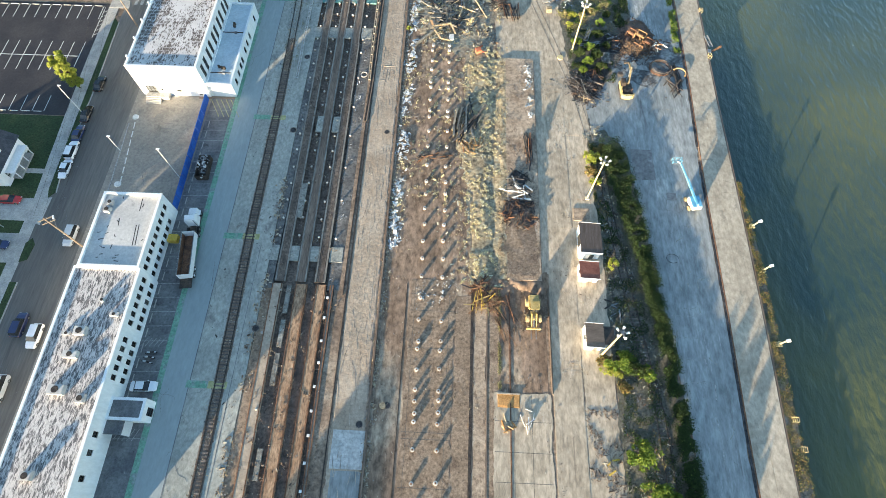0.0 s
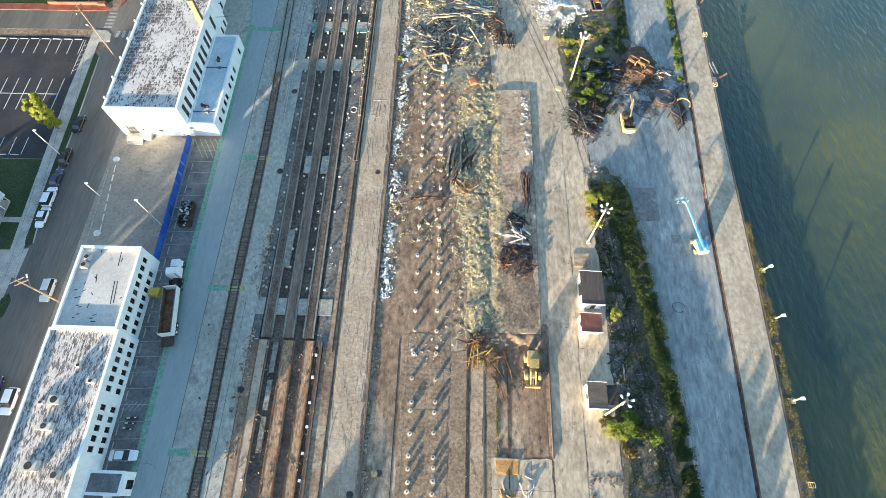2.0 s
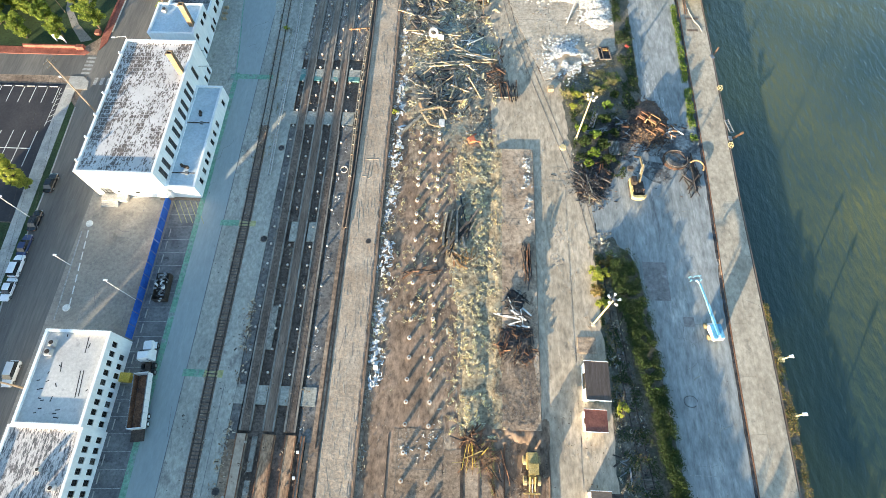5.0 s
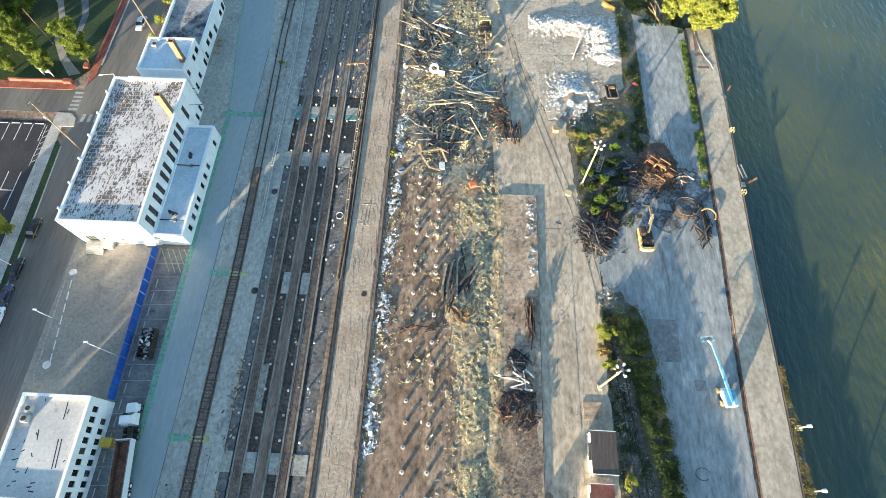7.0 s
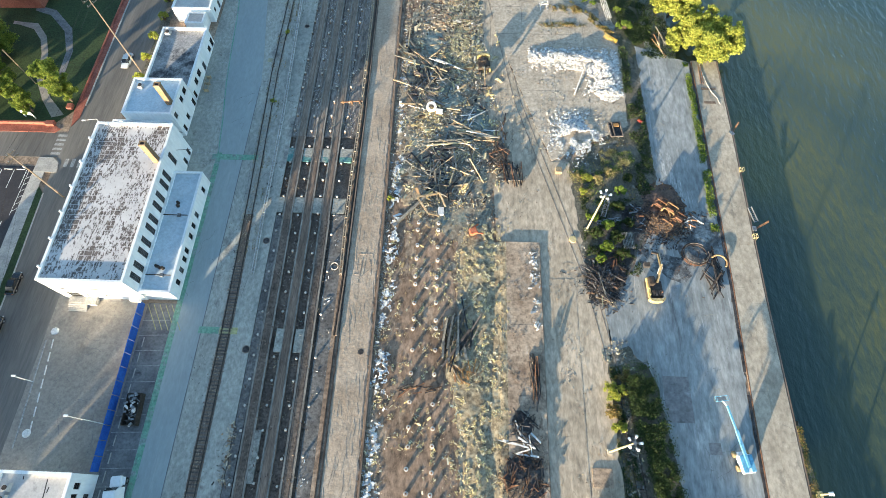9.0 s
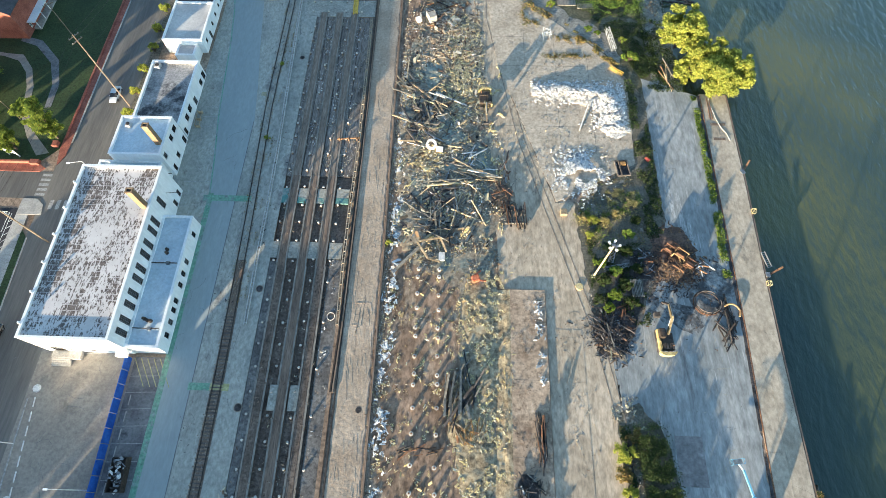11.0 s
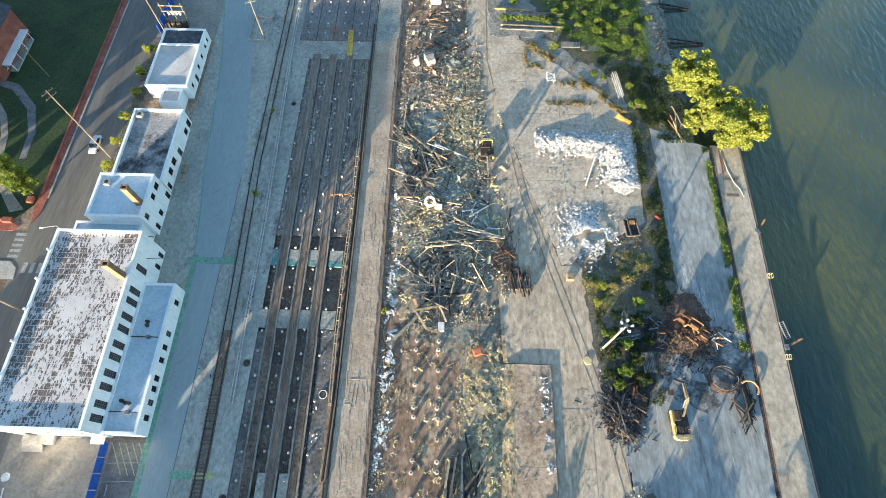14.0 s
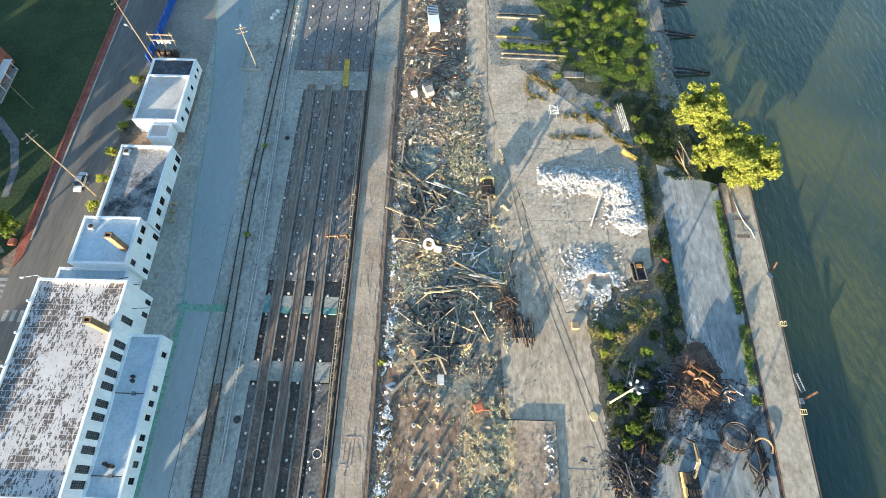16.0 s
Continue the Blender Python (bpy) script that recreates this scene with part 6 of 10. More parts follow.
shed(25.0, 28.8, 39.8, 45.9, 3.4, ROOFBROWN, "white open-sided shed with a dark brown roof", True)
shed(24.7, 28.1, 34.8, 37.9, 2.6, ROOFRED, "small white shed with a rusty red-brown roof")
annexed = shed(24.8, 27.7, 21.4, 25.4, 3.0, ROOFTAN, "small white shed with a weathered tan roof and a metal lean-to")
part("lean_to_roof", bar((28.85, 21.9, 2.15), (28.85, 25.3, 2.15), 2.2, 0.06), DARKSTEEL, annexed, "grey sheet-metal lean-to roof")
for x_, y_ in ((29.8, 22.0), (29.8, 25.2)):
    part("lean_to_post", box(x_ - 0.05, x_ + 0.05, y_ - 0.05, y_ + 0.05, 0.03, 2.12), GREYTIMBER, annexed)
tagged(part("wall_stub", box(24.7, 28.0, 48.3, 51.2, 0.03, 0.22), PAD), "low brown remains of a shed floor", "ruin")


# ---- poles ----
def light_pole(x, y, h, lean):
    p = thing("light_pole", pose(x, y, 0.03), "tall cream light pole with a ring of floodlights", "light pole", "floodlight poles")
    part("shaft", tube((0, 0, 0), (lean[0], lean[1], h), 0.19, 0.13, 10), PALEYELLOW, p)
    part("base", box(-0.4, 0.4, -0.4, 0.4, 0, 0.35, bevel=0.04), WALK, p)
    head = part("crossarm", tube((lean[0], lean[1], h - 0.1), (lean[0], lean[1], h + 0.1), 0.28, seg=8), STEEL, p)
    for k in range(5):
        a = k * 2 * math.pi / 5
        c = Vector((lean[0] + 0.8 * math.cos(a), lean[1] + 0.8 * math.sin(a), h))
        part("floodlight", tube(c - Vector((0.12 * math.cos(a), 0.12 * math.sin(a), 0.25)), c + Vector((0.25 * math.cos(a), 0.25 * math.sin(a), 0.2)), 0.14, 0.22, 10), ENAMEL, p)
        part("bracket", bar((lean[0], lean[1], h), c, 0.1, 0.1), STEEL, p)


light_pole(27.9, 20.5, 12.3, (0.2, 0.5))
light_pole(27.8, 53.8, 13.0, (0.2, 0.2))
light_pole(27.2, 95.6, 13.2, (0.3, 0.2))


def power_pole(x, y, h, label, arms=2, turn=0.0, lamp=None, r=0.17):
    p = thing("power_pole", pose(x, y, 0.03, 0, 0, turn), label, "power pole")
    part("shaft", tube((0, 0, 0), (0, 0, h), r, r * 0.65, 8), POLEWOOD, p)
    for k in range(arms):
        z = h - 0.5 - 1.1 * k
        arm = part("crossarm", box(-1.2, 1.2, -0.06, 0.06, z, z + 0.13), POLEWOOD, p)
        for dx in (-1.05, -0.4, 0.4, 1.05):
            part("insulator", tube((dx, 0, z + 0.13), (dx, 0, z + 0.36), 0.07, 0.05, 6), STEEL, arm)
    if lamp:
        a = part("lamp_arm", tube((0, 0, lamp), (0, 2.2, lamp + 0.5), 0.05, 0.04, 6), STEEL, p)
        part("lamp_head", box(-0.16, 0.16, 1.9, 2.7, lamp + 0.42, lamp + 0.6, bevel=0.04), ENAMEL, a)
    return p


power_pole(-75.1, 134.7, 20.5, "tall wooden power pole beside the road", 2, 60, None)
power_pole(-81.3, 99.6, 15.8, "wooden power pole with a street lamp at the kerb", 2, 60, 9)
power_pole(-73.3, 37.8, 12.3, "wooden power pole with crossarms beside the office", 2, 30, 8.5)
power_pole(-72.9, 172.2, 17, "wooden power pole beside the blue fence", 2, 60, 9)
power_pole(-96.4, 157.0, 9, "thin wooden pole on the park lawn", 1, 40, None, 0.11)
power_pole(-98.9, 130.2, 10.5, "thin pole beside the park path", 0, 0, None, 0.1)
power_pole(-47.9, 170.7, 12, "wooden pole with floodlights beside the street", 2, 20, 10)


def lamp_post(x, y, h, label, arm=(1.6, 0.0)):
    p = thing("street_lamp", pose(x, y, 0.03), label, "street lamp")
    part("shaft", tube((0, 0, 0), (0, 0, h), 0.09, 0.06, 8), PIPEWHITE, p)
    part("arm", tube((0, 0, h), (arm[0], arm[1], h + 0.25), 0.05, 0.04, 6), PIPEWHITE, p)
    part("lamp_head", box(arm[0] - 0.3, arm[0] + 0.45, arm[1] - 0.16, arm[1] + 0.16, h + 0.18, h + 0.32, bevel=0.04), ENAMEL, p)


lamp_post(-85.9, 72.0, 8.2, "pale steel lamp post beside the pavement", (0.3, 0))
lamp_post(-73.7, 61.7, 4.8, "short pale lamp post on the kerb", (0.2, 0))
lamp_post(-58.5, 55.0, 10.2, "tall slim pale post beside the blue fence", (0.1, 0))
lamp_post(-91.5, 41.8, 9.0, "pale lamp post among the house lots", (0.2, 0.8))
lamp_post(-72.9, 112.8, 9.5, "street lamp at the corner of the hall", (-2.4, -0.6))


def cable(a, b, sag):
    pts = [Vector(a).lerp(Vector(b), k / 10) - Vector((0, 0, sag * 4 * (k / 10) * (1 - k / 10))) for k in range(11)]
    bm = sweep(pts, 0.022, 4)
    return tagged(part("overhead_cable", bm, DARKSTEEL), "thin black overhead cable between power poles", "cable", "overhead cables")


for dx, dz in ((-0.8, 0), (0.8, 0), (0, -4)):
    cable((-75.1 + dx, 134.7, 20.2 + dz), (-81.3 + dx, 99.6, 15.4 + dz), 1.2)
    cable((-72.9 + dx, 172.2, 16.7 + dz), (-75.1 + dx, 134.7, 20.2 + dz), 1.2)
    cable((-81.3 + dx, 99.6, 15.4 + dz), (-73.6 + dx, 37.8, 13.2 + dz), 1.6)


# ---- dock fittings ----
def bollard_lamp(x, y, h=2.0):
    p = thing("dock_light", pose(x, y, -0.15), "yellow and white light on a leaning post at the dock edge", "light", "lights along the dock")
    part("post", tube((0, 0, 0), (0.5, 0.1, h), 0.16, 0.12, 8), PALEYELLOW, p)
    part("platform", box(-0.5, 0.5, -0.5, 0.5, 0.0, 0.35, bevel=0.05), PALEYELLOW, p)
    part("lamp_head", tube((0.35, 0.1, h), (0.95, 0.15, h + 0.25), 0.26, 0.34, 10), ENAMEL, p)


for x, y in ((60.9, 48.6), (60.9, 38.8), (60.6, 24.0)):
    bollard_lamp(x, y)
for x, y in ((60.2, 10.6), (60.4, 5.8), (60.8, 110.8), (60.3, 95.0)):
    f = thing("ladder_cage", pose(x, y, -0.3), "small yellow steel cage at a dock ladder", "cage", "ladder cages of the dock")
    for dx in (-0.35, 0.35):
        for dy in (-0.4, 0.4):
            part("upright", box(dx - 0.04, dx + 0.04, dy - 0.04, dy + 0.04, 0, 1.1), PALEYELLOW, f)
    for z in (0.5, 1.05):
        bm = bmesh.new()
        for a, b in (((-0.35, -0.4, z), (0.35, -0.4, z)), ((0.35, -0.4, z), (0.35, 0.4, z)), ((0.35, 0.4, z), (-0.35, 0.4, z)), ((-0.35, 0.4, z), (-0.35, -0.4, z))):
            bar(a, b, 0.06, 0.06, bm)
        part("hoop", bm, PALEYELLOW, f)
for x, y in ((60.9, 97.6), (60.6, 121.2)):
    f = thing("fender_beam", pose(x, y, -0.6, 0, 0, 28 if y > 110 else 0), "rusty steel arm sticking out over the water", "beam", "rusty arms of the dock")
    part("beam", i_beam((-0.4, -0.8, 0), (2.8, 0.9, 0.9), 0.35, 0.4), RUST, f)
    part("plate", box(-0.7, 0.1, -1.2, -0.2, 0.0, 0.9), STEEL, f)
w = thing("gangway", pose(60.9, 100.0, -0.2, 0, 0, 20), "grey steel gangway tipped over the dock edge", "gangway")
for dx in (-0.4, 0.4):
    part("rail", bar((dx, -1.6, 0.2), (dx, 1.6, 0.9), 0.1, 0.25), STEEL, w)
for k in range(9):
    y = -1.5 + 0.37 * k
    part("rung", bar((-0.4, y, 0.22 + 0.081 * k), (0.4, y, 0.22 + 0.081 * k), 0.1, 0.05), STEEL, w)


# ---- vehicles ----
def car(x, y, rz, paint_, label, kind="sedan", z=0.03):
    c = thing("car", pose(x, y, z, 0, 0, rz), label, "car")
    L, W, H = {"sedan": (4.7, 1.8, 1.42), "suv": (4.7, 1.9, 1.75), "van": (5.2, 2.0, 2.1)}[kind]
    hood = {"sedan": 0.27, "suv": 0.26, "van": 0.14}[kind]
    waist = H * 0.58

    def ring(yy, half, z0, z1, chamfer=0.12):
        return [(-half, yy, z0), (half, yy, z0), (half, yy, z1 - chamfer), (half - chamfer * 0.8, yy, z1), (-half + chamfer * 0.8, yy, z1), (-half, yy, z1 - chamfer)]
    body = loft([ring(-L / 2, W * 0.42, 0.42, waist * 0.86), ring(-L / 2 + 0.25, W / 2, 0.3, waist * 0.97), ring(-L * 0.2, W / 2, 0.28, waist), ring(L * 0.22, W / 2, 0.28, waist), ring(L / 2 - 0.5, W * 0.48, 0.3, waist * 0.92), ring(L / 2, W * 0.4, 0.42, waist * 0.72)])
    part("body", body, paint_, c)
    b0, b1 = (-L / 2 + (0.75 if kind == "sedan" else 0.15)), L / 2 - L * hood
    t0, t1 = b0 + (0.55 if kind == "sedan" else 0.3), b1 - (0.75 if kind != "van" else 0.45)
    cab = loft([[(-W * 0.46, b0, waist - 0.02), (W * 0.46, b0, waist - 0.02), (W * 0.46, b1, waist - 0.02), (-W * 0.46, b1, waist - 0.02)],
                [(-W * 0.37, t0, H - 0.06), (W * 0.37, t0, H - 0.06), (W * 0.37, t1, H - 0.06), (-W * 0.37, t1, H - 0.06)]])
    part("cabin_glass", cab, GLASS, c, "dark tinted car windows")
    part("roof", box(-W * 0.375, W * 0.375, t0 - 0.02, t1 + 0.02, H - 0.07, H, bevel=0.03), paint_, c)
    for s in (-1, 1):
        for yy in (-L * 0.3, L * 0.31):
            w_ = part("wheel", tube((s * (W / 2 - 0.2), yy, 0.32), (s * (W / 2 + 0.01), yy, 0.32), 0.33, seg=14), RUBBER, c)
            part("rim", tube((s * (W / 2 + 0.0), yy, 0.32), (s * (W / 2 + 0.02), yy, 0.32), 0.2, seg=10), STEEL, w_)
        part("headlight", box(s * W * 0.3 - 0.2, s * W * 0.3 + 0.2, L / 2 - 0.14, L / 2 - 0.02, waist * 0.6, waist * 0.74), ENAMEL, c)
        part("tail_light", box(s * W * 0.36 - 0.14, s * W * 0.36 + 0.14, -L / 2 - 0.01, -L / 2 + 0.06, waist * 0.66, waist * 0.84), REDORANGE, c)
        part("mirror", box(s * (W / 2 + 0.02) - 0.09, s * (W / 2 + 0.02) + 0.09, b1 - 0.45, b1 - 0.3, waist, waist + 0.12), paint_, c)
    return c


def gloss(name, c):
    return mat(name, c, tuple(min(1, k * 1.08) for k in c), 0.5, 3.0, rough=0.22, contrast=0.03, bump=0, spec=0.6, local=True)


CARWHITE, CARBLACK, CARNAVY, CARSILVER, CARRED, CARGREY = gloss("car_white", (0.72, 0.73, 0.75)), gloss("car_black", (0.015, 0.016, 0.018)), gloss("car_navy", (0.03, 0.04, 0.10)), gloss("car_silver", (0.50, 0.52, 0.53)), gloss("car_red", (0.35, 0.03, 0.03)), gloss("car_grey", (0.12, 0.13, 0.14))
car(-84.0, 80.0, 0, CARBLACK, "black sedan parked at the kerb")
car(-84.0, 71.0, 0, CARBLACK, "black saloon car parked at the kerb")
car(-84.0, 65.4, 0, CARNAVY, "dark blue car parked at the kerb")
car(-83.8, 60.9, 0, CARWHITE, "white off-road car parked at the kerb", "suv")
car(-83.6, 56.0, 180, CARWHITE, "white sedan parked at the kerb")
car(-92.4, 48.0, -88, CARRED, "red car parked on a driveway")
car(-90.8, 37.6, -88, CARNAVY, "dark blue car parked on a driveway")
car(-76.7, 40.2, 180, CARSILVER, "silver estate car on the road", "suv")
car(-76.0, 19.4, 180, CARWHITE, "white off-road car on the road", "suv")
car(-79.6, 21.4, 0, CARNAVY, "dark blue saloon on the road", "suv")
car(-78.6, 9.6, 180, CARSILVER, "pale pick-up on the road", "van")
car(-79.0, 137.5, 180, CARSILVER, "silver car on the road beyond the hall")
car(-53.3, 11.3, -88, CARWHITE, "white sedan parked across a bay", z=0.04)


def tipper():
    t = thing("tipper_truck", pose(-51.9, 39.9, 0.04, 0, 0, 8), "white semi-trailer truck with an open brown tipper body", "truck")
    trailer = part("trailer_frame", box(-1.1, 1.1, -10.2, 0.6, 0.95, 1.2), DARKSTEEL, t)
    part("floor", box(-1.05, 1.05, -8.0, 0.9, 1.2, 1.3), BROWNRUST, trailer)
    for s in (-1, 1):
        part("side", bar((s * 1.2, -8.1, 2.0), (s * 1.2, 1.0, 2.0), 0.1, 1.6), ENAMEL, trailer)
        part("top_rail", bar((s * 1.2, -8.15, 2.82), (s * 1.2, 1.05, 2.82), 0.12, 0.1), STEEL, trailer)
        part("inner_lining", bar((s * 1.13, -8.0, 2.0), (s * 1.13, 0.9, 2.0), 0.03, 1.5), BROWNRUST, trailer)
        for k in range(9):
            part("rib", box(s * 1.31 - 0.05, s * 1.31 + 0.05, -7.9 + 1.07 * k, -7.8 + 1.07 * k, 1.25, 2.8), ENAMEL, trailer)
        for y in (-7.4, -6.1):
            w_ = part("wheel", tube((s * 0.75, y, 0.52), (s * 1.2, y, 0.52), 0.52, seg=14), RUBBER, t)
            part("rim", tube((s * 1.2, y, 0.52), (s * 1.22, y, 0.52), 0.28, seg=10), ENAMEL, w_)
    part("tailgate", box(-1.2, 1.2, -8.25, -8.12, 1.2, 2.85), ENAMEL, trailer)
    part("headboard", box(-1.2, 1.2, 1.0, 1.12, 1.2, 2.95), ENAMEL, trailer)
    part("chassis", box(-0.5, 0.5, 0.6, 7.2, 0.7, 1.0), DARKSTEEL, t)
    cab = part("cab", loft([[(-1.15, 3.4, 0.8), (1.15, 3.4, 0.8), (1.15, 5.4, 0.8), (-1.15, 5.4, 0.8)], [(-1.15, 3.4, 2.2), (1.15, 3.4, 2.2), (1.15, 5.3, 2.2), (-1.15, 5.3, 2.2)], [(-1.0, 3.5, 3.1), (1.0, 3.5, 3.1), (1.0, 4.8, 3.1), (-1.0, 4.8, 3.1)]]), ENAMEL, t)
    part("windscreen", bar((0, 5.37, 2.25), (0, 4.93, 3.0), 1.9, 0.04), GLASS, cab)
    part("hood", box(-0.85, 0.85, 5.35, 7.1, 0.95, 1.95, bevel=0.15), ENAMEL, t)
    part("sleeper_roof", box(-0.9, 0.9, 3.6, 4.6, 3.1, 3.35, bevel=0.08), ENAMEL, cab)
    for s in (-1, 1):
        for y in (1.5, 2.7, 6.3):
            w_ = part("wheel", tube((s * 0.75, y, 0.52), (s * 1.2, y, 0.52), 0.52, seg=14), RUBBER, t)
            part("rim", tube((s * 1.2, y, 0.52), (s * 1.22, y, 0.52), 0.28, seg=10), STEEL, w_)
        part("fender", box(s * 0.95 - 0.28, s * 0.95 + 0.28, 5.7, 6.9, 1.05, 1.2, bevel=0.04), ENAMEL, t)
        part("exhaust", tube((s * 0.95, 3.2, 1.0), (s * 0.95, 3.2, 3.4), 0.08), STEEL, t)
    return t


tipper()


def scrap_bin(x, y, rz):
    b = thing("scrap_container", pose(x, y, 0.04, 0, 0, rz), "open dark container heaped with pale scrap", "container")
    bm = bmesh.new()
    for q in ((-1.2, -1.1, -2.7, 2.7), (1.1, 1.2, -2.7, 2.7), (-1.1, 1.1, -2.7, -2.6), (-1.1, 1.1, 2.6, 2.7)):
        box(*q, 0.0, 1.5, bm)
    box(-1.1, 1.1, -2.6, 2.6, 0.0, 0.12, bm)
    part("shell", bm, DARKSTEEL, b)
    for k in range(5):
        for s in (-1, 1):
            part("rib", box(s * 1.24 - 0.05, s * 1.24 + 0.05, -2.4 + 1.2 * k, -2.3 + 1.2 * k, 0.1, 1.5), DARKSTEEL, b)
    q = random.Random(3)
    for k in range(46):
        p = Vector((q.uniform(-0.9, 0.9), q.uniform(-2.3, 2.3), q.uniform(1.1, 1.7)))
        part("scrap_piece", bar(p, p + Vector((q.uniform(-0.7, 0.7), q.uniform(-0.7, 0.7), q.uniform(-0.1, 0.3))), q.uniform(0.1, 0.4), q.uniform(0.05, 0.2)), q.choice((PIPEWHITE, STEEL, STEEL, CHAR)), b)


scrap_bin(-53.8, 57.5, 3)


def motorcycle(x, y, rz):
    m = thing("motorcycle", pose(x, y, 0.04, 0, 0, rz), "motorcycle with a pale tank in a parking bay", "motorcycle", "motorcycles in the bay")
    for yy in (-0.72, 0.72):
        part("wheel", tube((-0.07, yy, 0.33), (0.07, yy, 0.33), 0.33, seg=14), RUBBER, m)
    part("frame", bar((0, -0.7, 0.45), (0, 0.6, 0.62), 0.16, 0.3), DARKSTEEL, m)
    part("tank", box(-0.17, 0.17, 0.0, 0.5, 0.75, 1.0, bevel=0.07), CARSILVER, m)
    part("saddle", box(-0.15, 0.15, -0.7, 0.0, 0.72, 0.86, bevel=0.05), CHAR, m)
    part("fork", bar((0, 0.74, 0.3), (0, 0.5, 1.05), 0.1, 0.1), STEEL, m)
    part("handlebar", bar((-0.4, 0.45, 1.1), (0.4, 0.45, 1.1), 0.06, 0.05), STEEL, m)
    part("mudguard", box(-0.1, 0.1, -1.02, -0.45, 0.64, 0.72, bevel=0.03), CARWHITE, m)


for k in range(3):
    motorcycle(-54.1 + 0.15 * k, 15.6 + 0.85 * k, 80 + 9 * k)


def tracks(parent, L=3.6, gap=1.0, w=0.55, h=0.8):
    for s in (-1, 1):
        ring = [(-L / 2, 0.0), (L / 2, 0.0), (L / 2 + 0.35, h * 0.5), (L / 2, h), (-L / 2, h), (-L / 2 - 0.35, h * 0.5)]
        t = part("track", loft([[(s * gap - w / 2, a, b) for a, b in ring], [(s * gap + w / 2, a, b) for a, b in ring]]), CHAR, parent)
        for k in range(9):
            part("track_shoe", box(s * gap - w / 2 - 0.03, s * gap + w / 2 + 0.03, -L / 2 + 0.42 * k, -L / 2 + 0.42 * k + 0.25, h, h + 0.05), DARKSTEEL, t)


BOOMPAINT = mat("worn_boom_paint", (0.120, 0.099, 0.057), (0.216, 0.180, 0.108), 0.8, 4.0, rough=0.7, contrast=0.3, local=True, stain=(0.054, 0.045, 0.033), stain_at=0.52, stain_scale=0.9)


def excavator(x, y, rz, boom, paint_, label):
    """boom: foot, knee, tip, end of the stick and bucket, as local points."""
    e = thing("excavator", pose(x, y, 0.05, 0, 0, rz), label, "excavator")
    tracks(e)
    part("turntable", tube((0, 0, 0.75), (0, 0, 1.1), 0.75, seg=14), DARKSTEEL, e)
    body = part("body", box(-1.0, 1.3, -1.9, 1.3, 1.1, 1.8, bevel=0.1), DARKSTEEL, e, "dark oily machine deck")
    part("side_deck", box(-1.42, -1.08, -2.1, 2.0, 1.12, 1.95, bevel=0.08), paint_, e)
    part("handrail", sweep([(-1.3, -1.6, 1.95), (-1.3, -1.6, 2.6), (-1.3, -0.4, 2.6), (-1.3, -0.4, 1.95)], 0.04), paint_, e)
    half = [(-1.42, -2.1), (-1.42, -2.45), (-1.1, -2.75), (-0.5, -2.92), (0.5, -2.92), (1.1, -2.75), (1.42, -2.45), (1.42, -2.1), (0.9, -2.35), (-0.9, -2.35)]
    part("counterweight", prism([(a, b) for a, b in half[::1]], 1.05, 2.15), paint_, e)
    for k in range(4):
        part("engine_panel", box(-0.75 + 0.5 * k, -0.32 + 0.5 * k, -1.75, -0.6, 1.8, 2.05 + 0.05 * (k % 2), bevel=0.04), CHAR if k % 2 else DARKSTEEL, body)
    part("exhaust", tube((0.9, -1.2, 1.9), (0.9, -1.2, 2.7), 0.08), BROWNRUST, body)
    cab = part("cab", box(-1.25, -0.25, 0.2, 1.8, 1.85, 3.0, bevel=0.1), DARKSTEEL, e)
    part("cab_glass", box(-1.2, -0.3, 0.9, 1.83, 2.1, 2.85), GLASS, cab)
    part("roof_hatch", box(-1.0, -0.5, 0.5, 1.1, 3.0, 3.06), DARKSTEEL, cab)
    p = [Vector(q) for q in boom]
    part("boom", loft([[c + Vector(d) for d in ((-0.2, 0, -h), (0.2, 0, -h), (0.2, 0, h), (-0.2, 0, h))] for c, h in ((p[0], 0.28), (p[1], 0.4), (p[2], 0.24))]), BOOMPAINT, e)
    part("stick", bar(p[2], p[3], 0.3, 0.36), DARKSTEEL, e)
    part("bucket", loft([[p[4] + Vector(d) for d in ((-0.55, -0.4, 0.3), (0.55, -0.4, 0.3), (0.55, 0.4, 0.4), (-0.55, 0.4, 0.4))], [p[4] + Vector(d) for d in ((-0.55, -0.5, -0.3), (0.55, -0.5, -0.3), (0.55, 0.2, -0.5), (-0.55, 0.2, -0.5))]]), CHAR, e)
    for s_ in (-0.28, 0.28):
        part("cylinder", tube(p[0] + Vector((s_, 0.5, 0.2)), p[1] + Vector((s_, -0.3, -0.1)), 0.09), STEEL, e)
    part("cylinder", tube(p[1] + Vector((0, 0, 0.45)), p[2] + Vector((0, 0, 0.4)), 0.09), STEEL, e)
    return e


excavator(38.6, 82.9, 2, ((0.5, 0.9, 1.7), (0.9, 3.6, 3.9), (1.1, 6.2, 3.2), (0.2, 6.9, 2.4), (-0.5, 5.0, 0.8)), DIRTYYELLOW, "faded yellow tracked excavator beside burnt scrap")
excavator(6.3, 137.6, 184, ((0.2, 0.9, 1.7), (0.2, 3.2, 3.6), (0.2, 5.6, 2.6), (0.2, 6.6, 1.6), (0.2, 6.2, 0.8)), DIRTYYELLOW, "yellow tracked excavator on the rubble")


